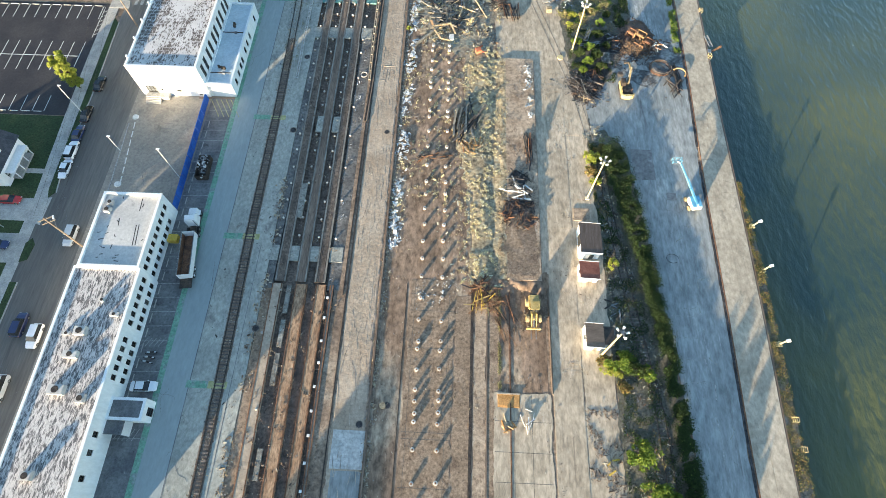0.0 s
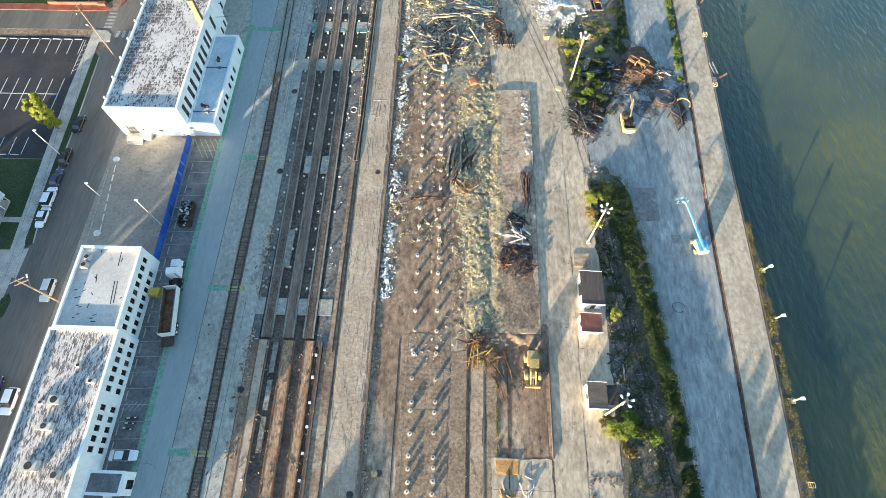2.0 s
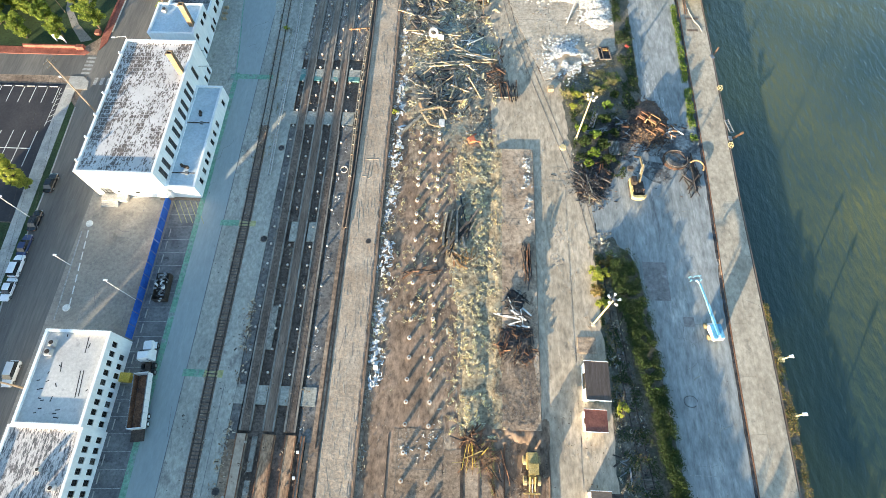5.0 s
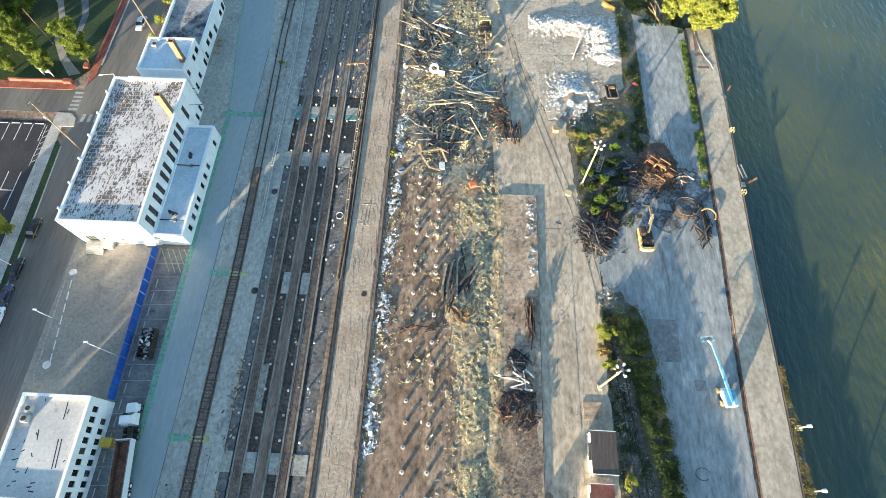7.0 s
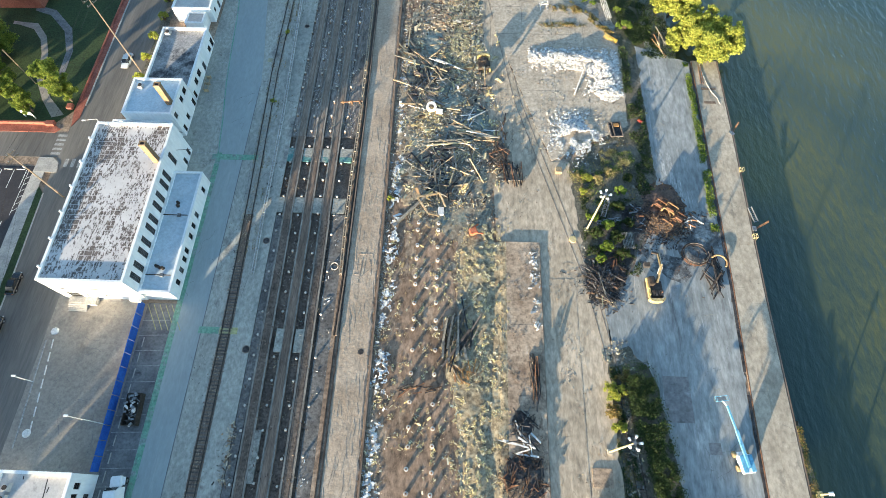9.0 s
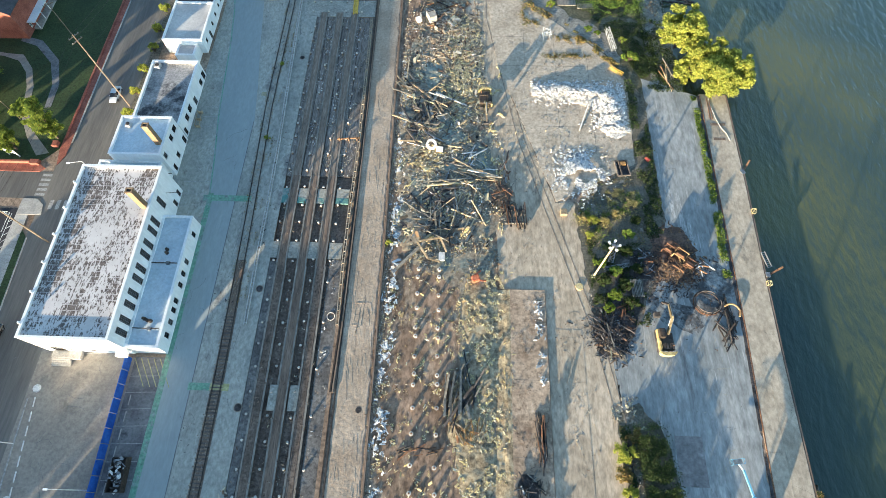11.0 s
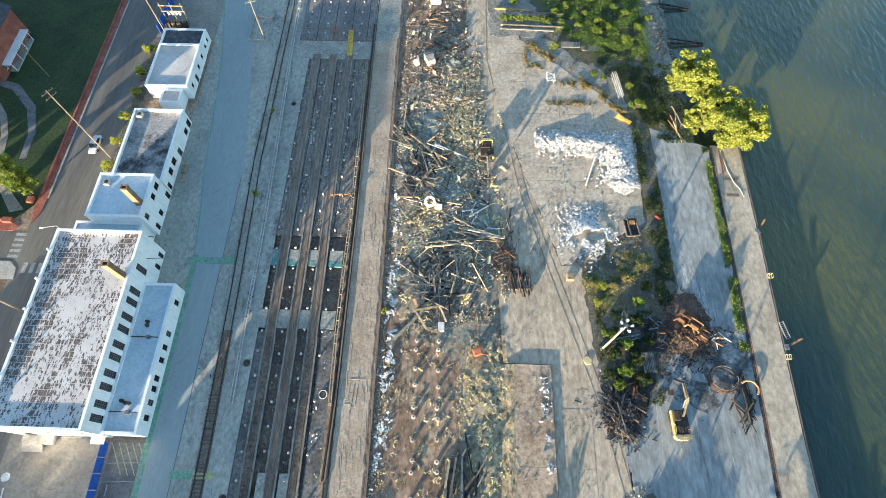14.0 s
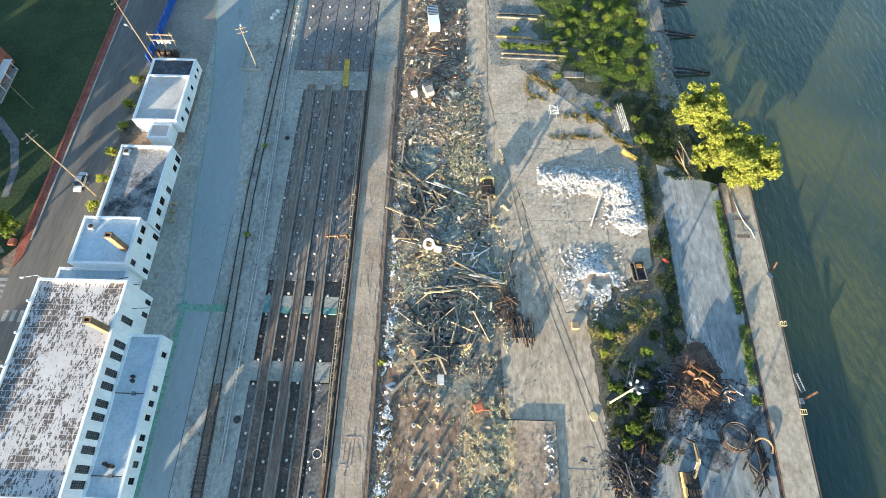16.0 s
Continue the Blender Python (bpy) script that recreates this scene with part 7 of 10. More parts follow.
def loader():
    l = thing("wheel_loader", pose(15.7, 27.9, 0.03, 0, 0, 180), "yellow wheel loader with pallet forks on the yard floor", "loader")
    part("rear_body", box(-0.95, 0.95, -3.1, -0.4, 0.9, 2.0, bevel=0.15), OCHRE, l)
    part("engine_grille", box(-0.7, 0.7, -3.3, -3.05, 1.0, 1.8), DARKSTEEL, l)
    part("front_frame", box(-0.6, 0.6, -0.4, 1.7, 0.8, 1.5, bevel=0.08), OCHRE, l)
    cab = part("cab", box(-0.75, 0.75, -1.2, 0.3, 2.0, 3.2, bevel=0.08), GLASS, l)
    part("cab_roof", box(-0.85, 0.85, -1.3, 0.4, 3.2, 3.35, bevel=0.05), OCHRE, cab)
    for s in (-1, 1):
        for y in (-1.9, 1.2):
            w_ = part("wheel", tube((s * 0.85, y, 0.75), (s * 1.4, y, 0.75), 0.75, seg=18), TANTYRE, l)
            part("rim", tube((s * 1.38, y, 0.75), (s * 1.43, y, 0.75), 0.4, seg=12), OCHRE, w_)
        part("lift_arm", bar((s * 0.45, 0.6, 1.8), (s * 0.45, 3.0, 0.7), 0.2, 0.35), OCHRE, l)
        part("fork", bar((s * 0.45, 3.2, 0.25), (s * 0.45, 5.0, 0.2), 0.14, 0.08), STEEL, l)
    part("carriage", box(-1.3, 1.3, 3.0, 3.25, 0.2, 1.0, bevel=0.03), OCHRE, l)
    part("cylinder", tube((0, 0.9, 1.6), (0, 3.0, 0.9), 0.1), STEEL, l)


loader()


def boom_lift():
    b = thing("boom_lift", pose(49.3, 53.2, 0.05, 0, 0, 8), "blue and white boom lift with a long raised arm", "boom lift")
    base = part("chassis", box(-0.9, 0.9, -1.4, 1.4, 0.5, 0.95, bevel=0.06), ENAMEL, b)
    for s in (-1, 1):
        for y in (-1.1, 1.1):
            part("wheel", tube((s * 0.85, y, 0.5), (s * 1.25, y, 0.5), 0.5, seg=14), TANTYRE, b)
    part("turret", box(-1.0, 1.0, -2.0, 0.9, 0.98, 2.0, bevel=0.15), ENAMEL, b)
    part("hood", box(-1.02, -0.25, -1.8, 0.8, 2.0, 2.15, bevel=0.05), SKYBLUE, b)
    part("hood", box(0.3, 1.02, -1.8, 0.8, 2.0, 2.15, bevel=0.05), SKYBLUE, b)
    part("lower_boom", bar((0, -1.2, 2.1), (-0.35, 4.6, 2.5), 0.42, 0.42), SKYBLUE, b)
    part("upper_boom", bar((-0.35, 4.3, 2.5), (-0.65, 8.6, 2.6), 0.3, 0.3), SKYBLUE, b)
    part("jib", bar((-0.65, 8.5, 2.6), (-0.8, 9.5, 2.0), 0.2, 0.2), ENAMEL, b)
    k = part("basket", box(-1.8, 0.2, 9.5, 10.3, 1.25, 1.35), STEEL, b)
    for z in (1.8, 2.3):
        bm = bmesh.new()
        for a, c in (((-1.8, 9.5, z), (0.2, 9.5, z)), ((0.2, 9.5, z), (0.2, 10.3, z)), ((0.2, 10.3, z), (-1.8, 10.3, z)), ((-1.8, 10.3, z), (-1.8, 9.5, z))):
            bar(a, c, 0.045, 0.045, bm)
        part("guard_hoop", bm, SKYBLUE, k)
    for x_ in (-1.8, -0.8, 0.2):
        for y_ in (9.5, 10.3):
            part("guard_post", box(x_ - 0.03, x_ + 0.03, y_ - 0.03, y_ + 0.03, 1.35, 2.3), SKYBLUE, k)


boom_lift()


def cabin(x, y, rz, label, paint_, L=6.0, W=2.4, H=2.5, ribs=6):
    c = thing("site_cabin", pose(x, y, 0.05, 0, 0, rz), label, "cabin")
    part("body", box(-W / 2, W / 2, -L / 2, L / 2, 0.15, H, bevel=0.06), paint_, c)
    for k in range(ribs):
        part("roof_rib", box(-W / 2 + 0.1, W / 2 - 0.1, L / 2 - 0.5 - 0.55 * k, L / 2 - 0.32 - 0.55 * k, H, H + 0.08), DARKSTEEL, c)
    part("skid", box(-W / 2 + 0.2, W / 2 - 0.2, -L / 2 + 0.2, L / 2 - 0.2, 0, 0.15), DARKSTEEL, c)
    part("door", box(W / 2, W / 2 + 0.04, -0.5, 0.5, 0.3, 2.2), STEEL, c)


cabin(-6.7, 186.6, 8, "white box cabin with a ribbed roof", ENAMEL, 6.4, 2.6, 2.6)
cabin(-7.1, 164.2, 25, "cream cabin tipped beside the rubble", STUBMAT, 3.0, 1.9, 1.9, 2)
cabin(-10.2, 163.4, 30, "small white box on the yard floor", WHITE, 1.5, 1.1, 0.9, 0)


# ---- houses west of the road ----
def house(x, y, w, d, h, rz, label, wall=None, roof_h=3.0):
    s = thing("house", pose(x, y, 0.05, 0, 0, rz), label, "house")
    wm = wall or WALLWHITE
    holes = {"E": row((-d * 0.3, 0.0, d * 0.3), 0.9, 1.0, 2.4)}
    for side, at, a0, a1 in (("E", w / 2, -d / 2, d / 2), ("W", -w / 2, -d / 2, d / 2), ("S", -d / 2, -w / 2 + 0.35, w / 2 - 0.35), ("N", d / 2, -w / 2 + 0.35, w / 2 - 0.35)):
        hs = holes.get(side, [])
        part("wall", facade(side, at, a0, a1, 0, h, hs), wm, s)
        for q in hs:
            window(s, side, at, q, GLASS, 2, 2, WHITE)
    for sy in (-1, 1):
        yy = sy * d / 2
        part("gable", loft([[(-w / 2, yy, h), (w / 2, yy, h), (0, yy, h + roof_h)], [(-w / 2, yy - sy * 0.3, h), (w / 2, yy - sy * 0.3, h), (0, yy - sy * 0.3, h + roof_h)]]), wm, s)
    for sx in (-1, 1):
        e = sx * (w / 2 + 0.5)
        drop = roof_h * 1.0 / w
        part("roof_slope", loft([[(e, -d / 2 - 0.4, h - drop), (0, -d / 2 - 0.4, h + roof_h), (0, -d / 2 - 0.4, h + roof_h + 0.15), (e, -d / 2 - 0.4, h - drop + 0.15)],
                                 [(e, d / 2 + 0.4, h - drop), (0, d / 2 + 0.4, h + roof_h), (0, d / 2 + 0.4, h + roof_h + 0.15), (e, d / 2 + 0.4, h - drop + 0.15)]]), SHINGLE, s)
    dm = part("dormer", box(w * 0.12, w * 0.42, -0.8, 0.8, h + 0.3, h + 1.9, bevel=0.05), wm, s)
    part("dormer_window", box(w * 0.42, w * 0.42 + 0.04, -0.4, 0.4, h + 0.8, h + 1.6), GLASS, dm)
    p = part("porch", box(w / 2 + 0.02, w / 2 + 1.8, -d * 0.3, d * 0.35, 0, 0.4), WALK, s)
    part("porch_roof", box(w / 2 + 0.02, w / 2 + 2.0, -d * 0.34, d * 0.38, 2.6, 2.75), WHITE, p)
    for k in range(4):
        part("porch_post", box(w / 2 + 1.65, w / 2 + 1.8, -d * 0.3 + k * d * 0.21, -d * 0.3 + k * d * 0.21 + 0.15, 0.4, 2.6), WHITE, p)
    return s


house(-98.5, 56.5, 9.0, 10.0, 4.2, 0, "white house with a dark shingled gable roof and a porch")
house(-103, 34, 9, 11, 4.5, 0, "unseen pale house added to shade the road beside a driveway")
# four houses added out of view, to throw shade over the road
house(-104, 14, 9, 11, 4.5, 0, "unseen white house added to shade the road")
house(-103, -6, 9, 11, 4.5, 0, "unseen pale house added to shade the road")
house(-104, -27, 9, 11, 5.0, 0, "unseen white house added to shade the road")
house(-104, -49, 9, 11, 5.0, 0, "unseen pale house added to shade the road")
house(-112.5, 163, 13, 16, 7.5, 0, "large red brick house at the edge of the park", BRICK, 4.0)
sheet("driveway", [(-100, 43.6), (-86.6, 43.4), (-84.4, 42.6), (-84.2, 49.2), (-86.7, 48.8), (-100, 48.7)], 0.09, WALK, "pale concrete driveway", "pavement")
sheet("house_path", rect(-92.6, -87.6, 55.0, 56.2), 0.09, WALK, "pale concrete path to a porch", "path")
sheet("driveway_2", rect(-98, -85.3, 34.0, 40.5), 0.09, WALK, "pale concrete driveway", "pavement")


# ---- cast slabs, pavement flags ----
east = sheet("east_strip", [(18.9, -60), (24.2, -60), (24.3, 70), (30, 70), (29.2, 80), (25.8, 95), (24.8, 111.8), (20.8, 111.8), (9.3, 149), (6.4, 200), (1.5, 200), (1.5, 165), (3.5, 150), (5.6, 130), (7.2, 112), (8.6, 104), (9.2, 92.4), (17.75, 92.4), (17.75, 34.4), (18.9, 34.4)], 0.06, STRIP, "pale cracked concrete strip with dusty wheel tracks", "pavement")
strip_between("slab", 18.95, 24.15, -40, 76, 9.6, 0.04, 0.0, 0.085, STRIP, east)
for ob in bpy.data.objects:
    if ob.name == "dock_base":
        for inner, step in ((True, 9.7), (False, 12.3)):
            for k in range(int(182 / step)):
                a, b = -42 + step * k, -42 + step * (k + 1) - 0.03
                lo = (slot_x(a) + 0.5, slot_x(b) + 0.5) if inner else ((slot_x(a) + dock_x(a)) / 2 + 0.015, (slot_x(b) + dock_x(b)) / 2 + 0.015)
                hi = ((slot_x(a) + dock_x(a)) / 2 - 0.015, (slot_x(b) + dock_x(b)) / 2 - 0.015) if inner else (dock_x(a) - 0.15, dock_x(b) - 0.15)
                part("slab", prism([(lo[0], a), (hi[0], a), (hi[1], b), (lo[1], b)], 0.05, 0.16), DOCK, ob)
    if ob.name == "central_slab_bed":
        o = part("plate", box(-19.0, -13.5, -0.6, 5.6, 0.0, 0.10, bevel=0.02), PLATE, ob, "smooth pale patch of new concrete")
        strip_between("slab", -18.6, -13.6, -30, -1, 7.3, 0.08, 0.0, 0.09, QUAY, ob)
        strip_between("slab", -20.4 + 1.9, -14.3 + 1.9, 172, 215, 8.2, 0.5, 0.0, 0.10, CROSS, ob, -0.0115)
footway = sheet("sidewalk", [(x - 1.25, y) for x, y in WALK_W] + [(-87.9, 106.2), (-88.0, 101.0), (-88.0, 94)] + VERGE_W[6::-1] + [(-84.9, 49.0), (-84.7, 43.4), (-85.3, 42.8), (-85.4, -60)], 0.07, WALK, "pale concrete sidewalk beside a grass verge", "pavement")
strip_between("flag", -84.93, -83.5, 50, 104, 1.55, 0.04, 0.0, 0.105, WALK, footway, -0.0425)
sheet("park_path", [(-112, 150.4), (-109.3, 150.0), (-105.6, 149.7), (-101.9, 145.4), (-99.4, 139.7), (-98.0, 132.3), (-94.0, 126.2), (-89.0, 121.2), (-91.6, 120.4), (-95.6, 125.4), (-99.2, 131.4), (-101.0, 139.6), (-103.0, 144.2), (-106.0, 147.7), (-110.4, 149.2), (-112, 149.4)], 0.13, LOTMAT, "pale winding park path", "path")
sheet("park_drive", [(-108, 154.2), (-103.4, 152.6), (-98.0, 147.2), (-95.2, 140.4), (-94.6, 133.6), (-93.2, 133.8), (-93.6, 140.6), (-96.4, 148.2), (-102.6, 154.4), (-108, 156)], 0.125, BAYMAT, "dark asphalt path round the park path", "path")
for x0, x1, y0, y1 in ((-105, -91.8, 118.3, 118.75), (-91.8, -89.9, 117.9, 119.0), (-88.6, -87.4, 122.6, 124.0), (-86.7, -86.35, 125, 190)):
    tagged(part("brick_wall", box(x0, x1, y0, y1, 0.05, 0.9 if x1 < -87 else 0.4, bevel=0.03), BRICK), "low red brick wall at the park's edge", "wall", "park walls")
sign = thing("park_sign", pose(-96.3, 120.3, 0.1, 0, 0, -12), "white board on two posts at the park gate", "sign")
part("board", box(-1.5, 1.5, -0.06, 0.06, 1.0, 2.1, bevel=0.03), ENAMEL, sign)
for s in (-1.3, 1.3):
    part("post", box(s - 0.1, s + 0.1, -0.1, 0.1, 0, 2.2), WHITE, sign)


# ---- loose rubble ----
def clump(p, scale, cut, seed=0.0):
    keep = [noise.noise(Vector((a * scale + seed, b * scale, seed))) > cut for a, b in p]
    return p[np.array(keep)]


def strew(name, p, smin, smax, material, label, peaks=(), z=0.04, long=2.5, category="rubble", power=2.2, flat=0.4, tilt=0.2):
    n = len(p)
    zz = z + mound(p, peaks) * rng.uniform(0.75, 1.0, n)
    return chips(name, np.column_stack([p, zz]), smin + (smax - smin) * rng.uniform(0, 1, n) ** power, material, label, category, long=long, flat=flat, tilt=tilt)


def heap(name, peaks, x0, x1, y0, y1, material, label, z=0.02, step=0.5):
    """A low uneven mound of fine rubble under the loose pieces."""
    nx, ny = int((x1 - x0) / step) + 1, int((y1 - y0) / step) + 1
    gx, gy = np.meshgrid(np.linspace(x0, x1, nx), np.linspace(y0, y1, ny), indexing="ij")
    p = np.column_stack([gx.ravel(), gy.ravel()])
    h = mound(p, peaks)
    bumps = np.array([noise.noise(Vector((a * 0.7, b * 0.7, 3.3))) for a, b in p])
    zz = np.where(h < 0.06, -0.3, z + h * (0.85 + 0.5 * bumps))
    v = np.column_stack([p, zz]).tolist()
    f = [(i * ny + j, (i + 1) * ny + j, (i + 1) * ny + j + 1, i * ny + j + 1) for i in range(nx - 1) for j in range(ny - 1)]
    ob = stuff(name, v, f, material, label, "rubble")
    for poly in ob.data.polygons:
        poly.use_smooth = True
    return ob


BIG = [(-4, 118, 6, 7, 0.55), (1.0, 108, 6, 5, 0.5), (-4, 130, 6, 8, 0.7), (-2, 143, 6, 7, 0.5), (-3, 154, 6, 6, 0.5), (3.5, 118, 4, 6, 0.35), (-8, 106, 3, 5, 0.4), (9, 112, 3, 5, 0.3), (-1, 160, 5, 4, 0.45), (-8, 140, 3, 8, 0.5)]
STRAWPEAK = [(5.5, 88, 2.6, 6, 0.5), (6, 76, 2.2, 6, 0.6), (5.0, 62, 2.6, 6, 0.4), (6.2, 48, 2.0, 7, 0.5), (6, 38, 2.0, 4, 0.5), (2.5, 69, 2.5, 4, 0.5)]
PADPEAK = [(12.5, 64, 4.0, 60, 0.5)]
heap("dust_heap", BIG, -13, 14, 97, 168, FINES, "grey-green mound of crushed building rubble")
# grey-green patches paint the shaded zones onto the rubble
heap("dust_cover", [(x, y, rx, ry, h + mound(np.array([[x, y]]), BIG)[0]) for x, y, rx, ry, h in ((-5.8, 144.5, 3.2, 6.0, 0.22), (-1.6, 127.8, 3.6, 3.2, 0.2), (-1.4, 119.6, 2.2, 1.8, 0.18), (4.6, 121.5, 2.4, 3.6, 0.2))], -12, 9, 114, 154, SHADEFINES, "grey-green cover with shade painted over the rubble")
heap("straw_heap", STRAWPEAK, 0, 9, 33, 97, TANFINES, "low mound of fine tan rubble")

p = np.column_stack([rng.normal(6.3, 2.3, 60000), rng.uniform(33, 96, 60000)])
p = p[(p[:, 0] < 11.5) & (p[:, 0] > 0)]
strew("straw_debris", clump(clump(p, 1.1, 0.08, 3.0), 0.3, -0.12), 0.03, 0.27, STRAW, "yellowed insulation, laths and rubble strewn in a long bank", STRAWPEAK + PADPEAK, long=3.6, power=2.6, flat=0.18, tilt=0.12)
p = np.column_stack([rng.uniform(-9.8, 3.5, 26000), rng.uniform(36, 99, 26000)])
strew("pier_debris", clump(clump(p[p[:, 1] > 46 - 0.8 * p[:, 0]], 0.25, -0.12, 4.0), 0.9, 0.2, 2.0), 0.03, 0.27, STRAW, "yellowish scraps scattered between the piers", long=3.0, flat=0.18, tilt=0.12)
p = np.column_stack([rng.uniform(-15, 14, 76000), rng.uniform(96, 196, 76000)])
p = p[np.abs(p[:, 0] - np.interp(p[:, 1], [96, 110, 130, 150, 172, 196], [-1.5, -1.5, -2.5, -3.5, -5, -6])) < np.interp(p[:, 1], [96, 110, 130, 150, 172, 196], [12, 12.5, 11, 9.5, 8, 7.5])]
bare = (p[:, 0] < np.interp(p[:, 1], [96, 104, 120, 134, 140], [-12, -8.4, -8.2, -9.4, -12])) & (p[:, 1] < 140) & (rng.uniform(0, 1, len(p)) < 0.82)
p = p[~bare]
strew("hall_debris", clump(clump(p, 0.35, -0.1, 9.0), 0.12, -0.18, 3.0), 0.03, 0.34, MIXED, "mixed grey, brown and pale demolition rubble", BIG, long=3.2, power=3.0)
p = np.column_stack([rng.uniform(-10, 5, 9000), rng.uniform(150, 170, 9000)])
strew("splinter_debris", clump(p, 0.3, -0.1, 2.0), 0.08, 0.42, BROWNBITS, "splintered brown timber and laths", BIG, long=5.0)
p = np.column_stack([rng.uniform(-1, 7.5, 15000), rng.uniform(108, 158, 15000)])
p = p[p[:, 0] < np.interp(p[:, 1], [108, 130, 158], [8.5, 6.5, 5.0]) + rng.normal(0, 0.5, len(p))]
strew("fringe_debris", clump(p, 0.5, -0.15, 7.0), 0.03, 0.34, MIXED, "small grey and brown scraps at the rubble's edge", BIG, flat=0.25)
p = np.concatenate([np.column_stack([rng.normal(1.6, 2.0, 17000), rng.normal(145, 5.0, 17000)]), np.column_stack([rng.normal(1.0, 2.2, 7000), rng.normal(157, 4.0, 7000)]), np.column_stack([rng.normal(-5.6, 1.8, 2600), rng.normal(121, 2.0, 2600)])])
p = p[(p[:, 0] < 6.2) & (p[:, 0] > -11)]
strew("straw_bank_debris", clump(p, 1.2, -0.1, 5.0), 0.04, 0.28, STRAW, "pale straw-coloured fines along the rubble", BIG, z=0.1, long=3.4, power=2.4, flat=0.2)
p = np.column_stack([rng.uniform(-12.4, 6, 2600), rng.uniform(104, 168, 2600)])
strew("bright_debris", clump(p, 0.5, 0.05, 31.0), 0.06, 0.34, WHITEBITS, "white scraps scattered through the rubble", BIG, z=0.22, long=2.2, power=2.4, flat=0.15)
p = np.column_stack([rng.uniform(-10, 10, 6000), rng.uniform(100, 150, 6000)])
strew("lath_debris", clump(p, 0.35, 0.2, 6.0), 0.12, 0.55, STRAW, "pale straw-coloured scraps in the rubble", BIG, long=4.5)
p = np.column_stack([rng.uniform(-12.6, 18, 12000), rng.uniform(-8, 190, 12000)])
strew("yard_grit", clump(p, 0.12, 0.0, 1.0), 0.04, 0.2, BROWNBITS, "small brown scraps over the yard floor", flat=0.25)
p = np.column_stack([rng.normal(-11.7, 0.6, 15000), rng.uniform(40, 150, 15000)])
strew("platform_debris", clump(clump(p, 0.16, -0.1, 7.0), 1.1, 0.08, 1.0), 0.04, 0.5, PALEBITS, "white and grey broken panels along the platform edge", [(-11.3, 66, 1, 6, 0.4), (-11.3, 90, 1, 9, 0.3)], flat=0.15)
p = np.column_stack([rng.normal(-11.5, 0.7, 9000), rng.uniform(40, 150, 9000)])
strew("platform_straw", clump(clump(p, 0.2, 0.0, 17.0), 1.2, 0.0, 6.0), 0.03, 0.3, STRAW, "yellowed scraps along the platform edge", z=0.08, flat=0.2)
p = np.column_stack([rng.normal(-11.7, 0.5, 160), rng.uniform(44, 140, 160)])
strew("platform_panels", clump(p, 0.3, 0.0, 5.0), 0.4, 1.1, PALEBITS, "torn white sheets along the platform edge", z=0.15, flat=0.07, long=2.0)
p = np.column_stack([rng.normal(-12.8, 0.45, 9000), rng.uniform(-12, 190, 9000)])
strew("edge_debris", clump(p, 0.5, -0.1, 2.0), 0.05, 0.30, BROWNBITS, "small scraps along the slab's edge")
p = np.column_stack([rng.uniform(9.2, 17.4, 6000), rng.uniform(35, 91.5, 6000)])
strew("pad_grit", clump(p, 0.25, 0.18, 3.0), 0.03, 0.16, DIRTBITS, "small scraps on the raised pad", z=0.47)
heap("pad_ramp", [(8.5 + 1.1 * k, 34.0 + 0.5 * math.sin(k * 2.3), 1.2, 1.3 + 0.4 * math.sin(k), 0.47) for k in range(10)], 7, 19, 30.5, 38, YARD, "brown dirt heaped against the raised pad", 0.0, 0.3)
p = in_rect(4500, 9.2, 17.4, 35.5, 56)
strew("pad_dirt_debris", clump(p, 0.3, -0.15, 5.0), 0.03, 0.18, DIRTBITS, "brown scraps over dirt on the raised pad", z=0.45, flat=0.3)
p = in_rect(3500, 8.6, 18.4, 24, 34)
strew("ramp_debris", clump(p, 0.3, -0.05, 6.0), 0.03, 0.2, DIRTBITS, "brown scraps below the raised pad", [(13, 34.5, 6, 1.0, 0.4)], flat=0.3)
p = np.column_stack([rng.normal(16.4, 0.5, 260), rng.uniform(74, 90, 260)])
strew("pad_white_debris", clump(p, 0.4, 0.0, 3.0), 0.06, 0.45, PALEBITS, "pale torn sheets on the raised pad", z=0.48)
WHITEPEAK = [(20, 141.6, 3, 1.8, 0.6), (24.5, 141.6, 4, 2.2, 0.9), (29, 140.8, 4, 2.4, 1.1), (33.5, 139.3, 3, 3, 1.1), (35.2, 135.5, 2.4, 4, 0.9), (35, 131.5, 2.4, 2.5, 0.7)]
p = np.concatenate([np.column_stack([rng.uniform(17, 38, 8000), rng.normal(141.4, 1.6, 8000)]), np.column_stack([rng.normal(34.6, 1.9, 7000), rng.uniform(130, 142, 7000)])])
p = p[(p[:, 0] < 38.3) & (p[:, 1] < 145)]
strew("white_rubble", clump(p, 0.9, -0.2, 5.0), 0.05, 0.5, WHITEBITS, "heap of broken white concrete", WHITEPEAK, z=0.12, long=1.6)
heap("white_mound", [(x, y, rx * 0.9, ry * 0.9, h * 0.6) for x, y, rx, ry, h in WHITEPEAK], 14, 39, 126, 146, WHITEFINES, "fine white rubble under broken concrete", 0.08, 0.4)
p = np.column_stack([rng.normal(26.5, 2.5, 6000), rng.normal(119.5, 2.6, 6000)])
strew("pale_rubble", clump(p, 0.35, -0.1, 8.0), 0.04, 0.42, PALEBITS, "pale blue-grey heap of broken panels", [(26.5, 119.5, 3, 3, 0.7)], z=0.12)
p = np.column_stack([rng.uniform(10, 37, 1800), rng.uniform(113, 168, 1800)])
strew("slab_grit", clump(p, 0.15, 0.1, 8.0), 0.04, 0.2, BROWNBITS, "small scraps on the pale slab", z=0.11)
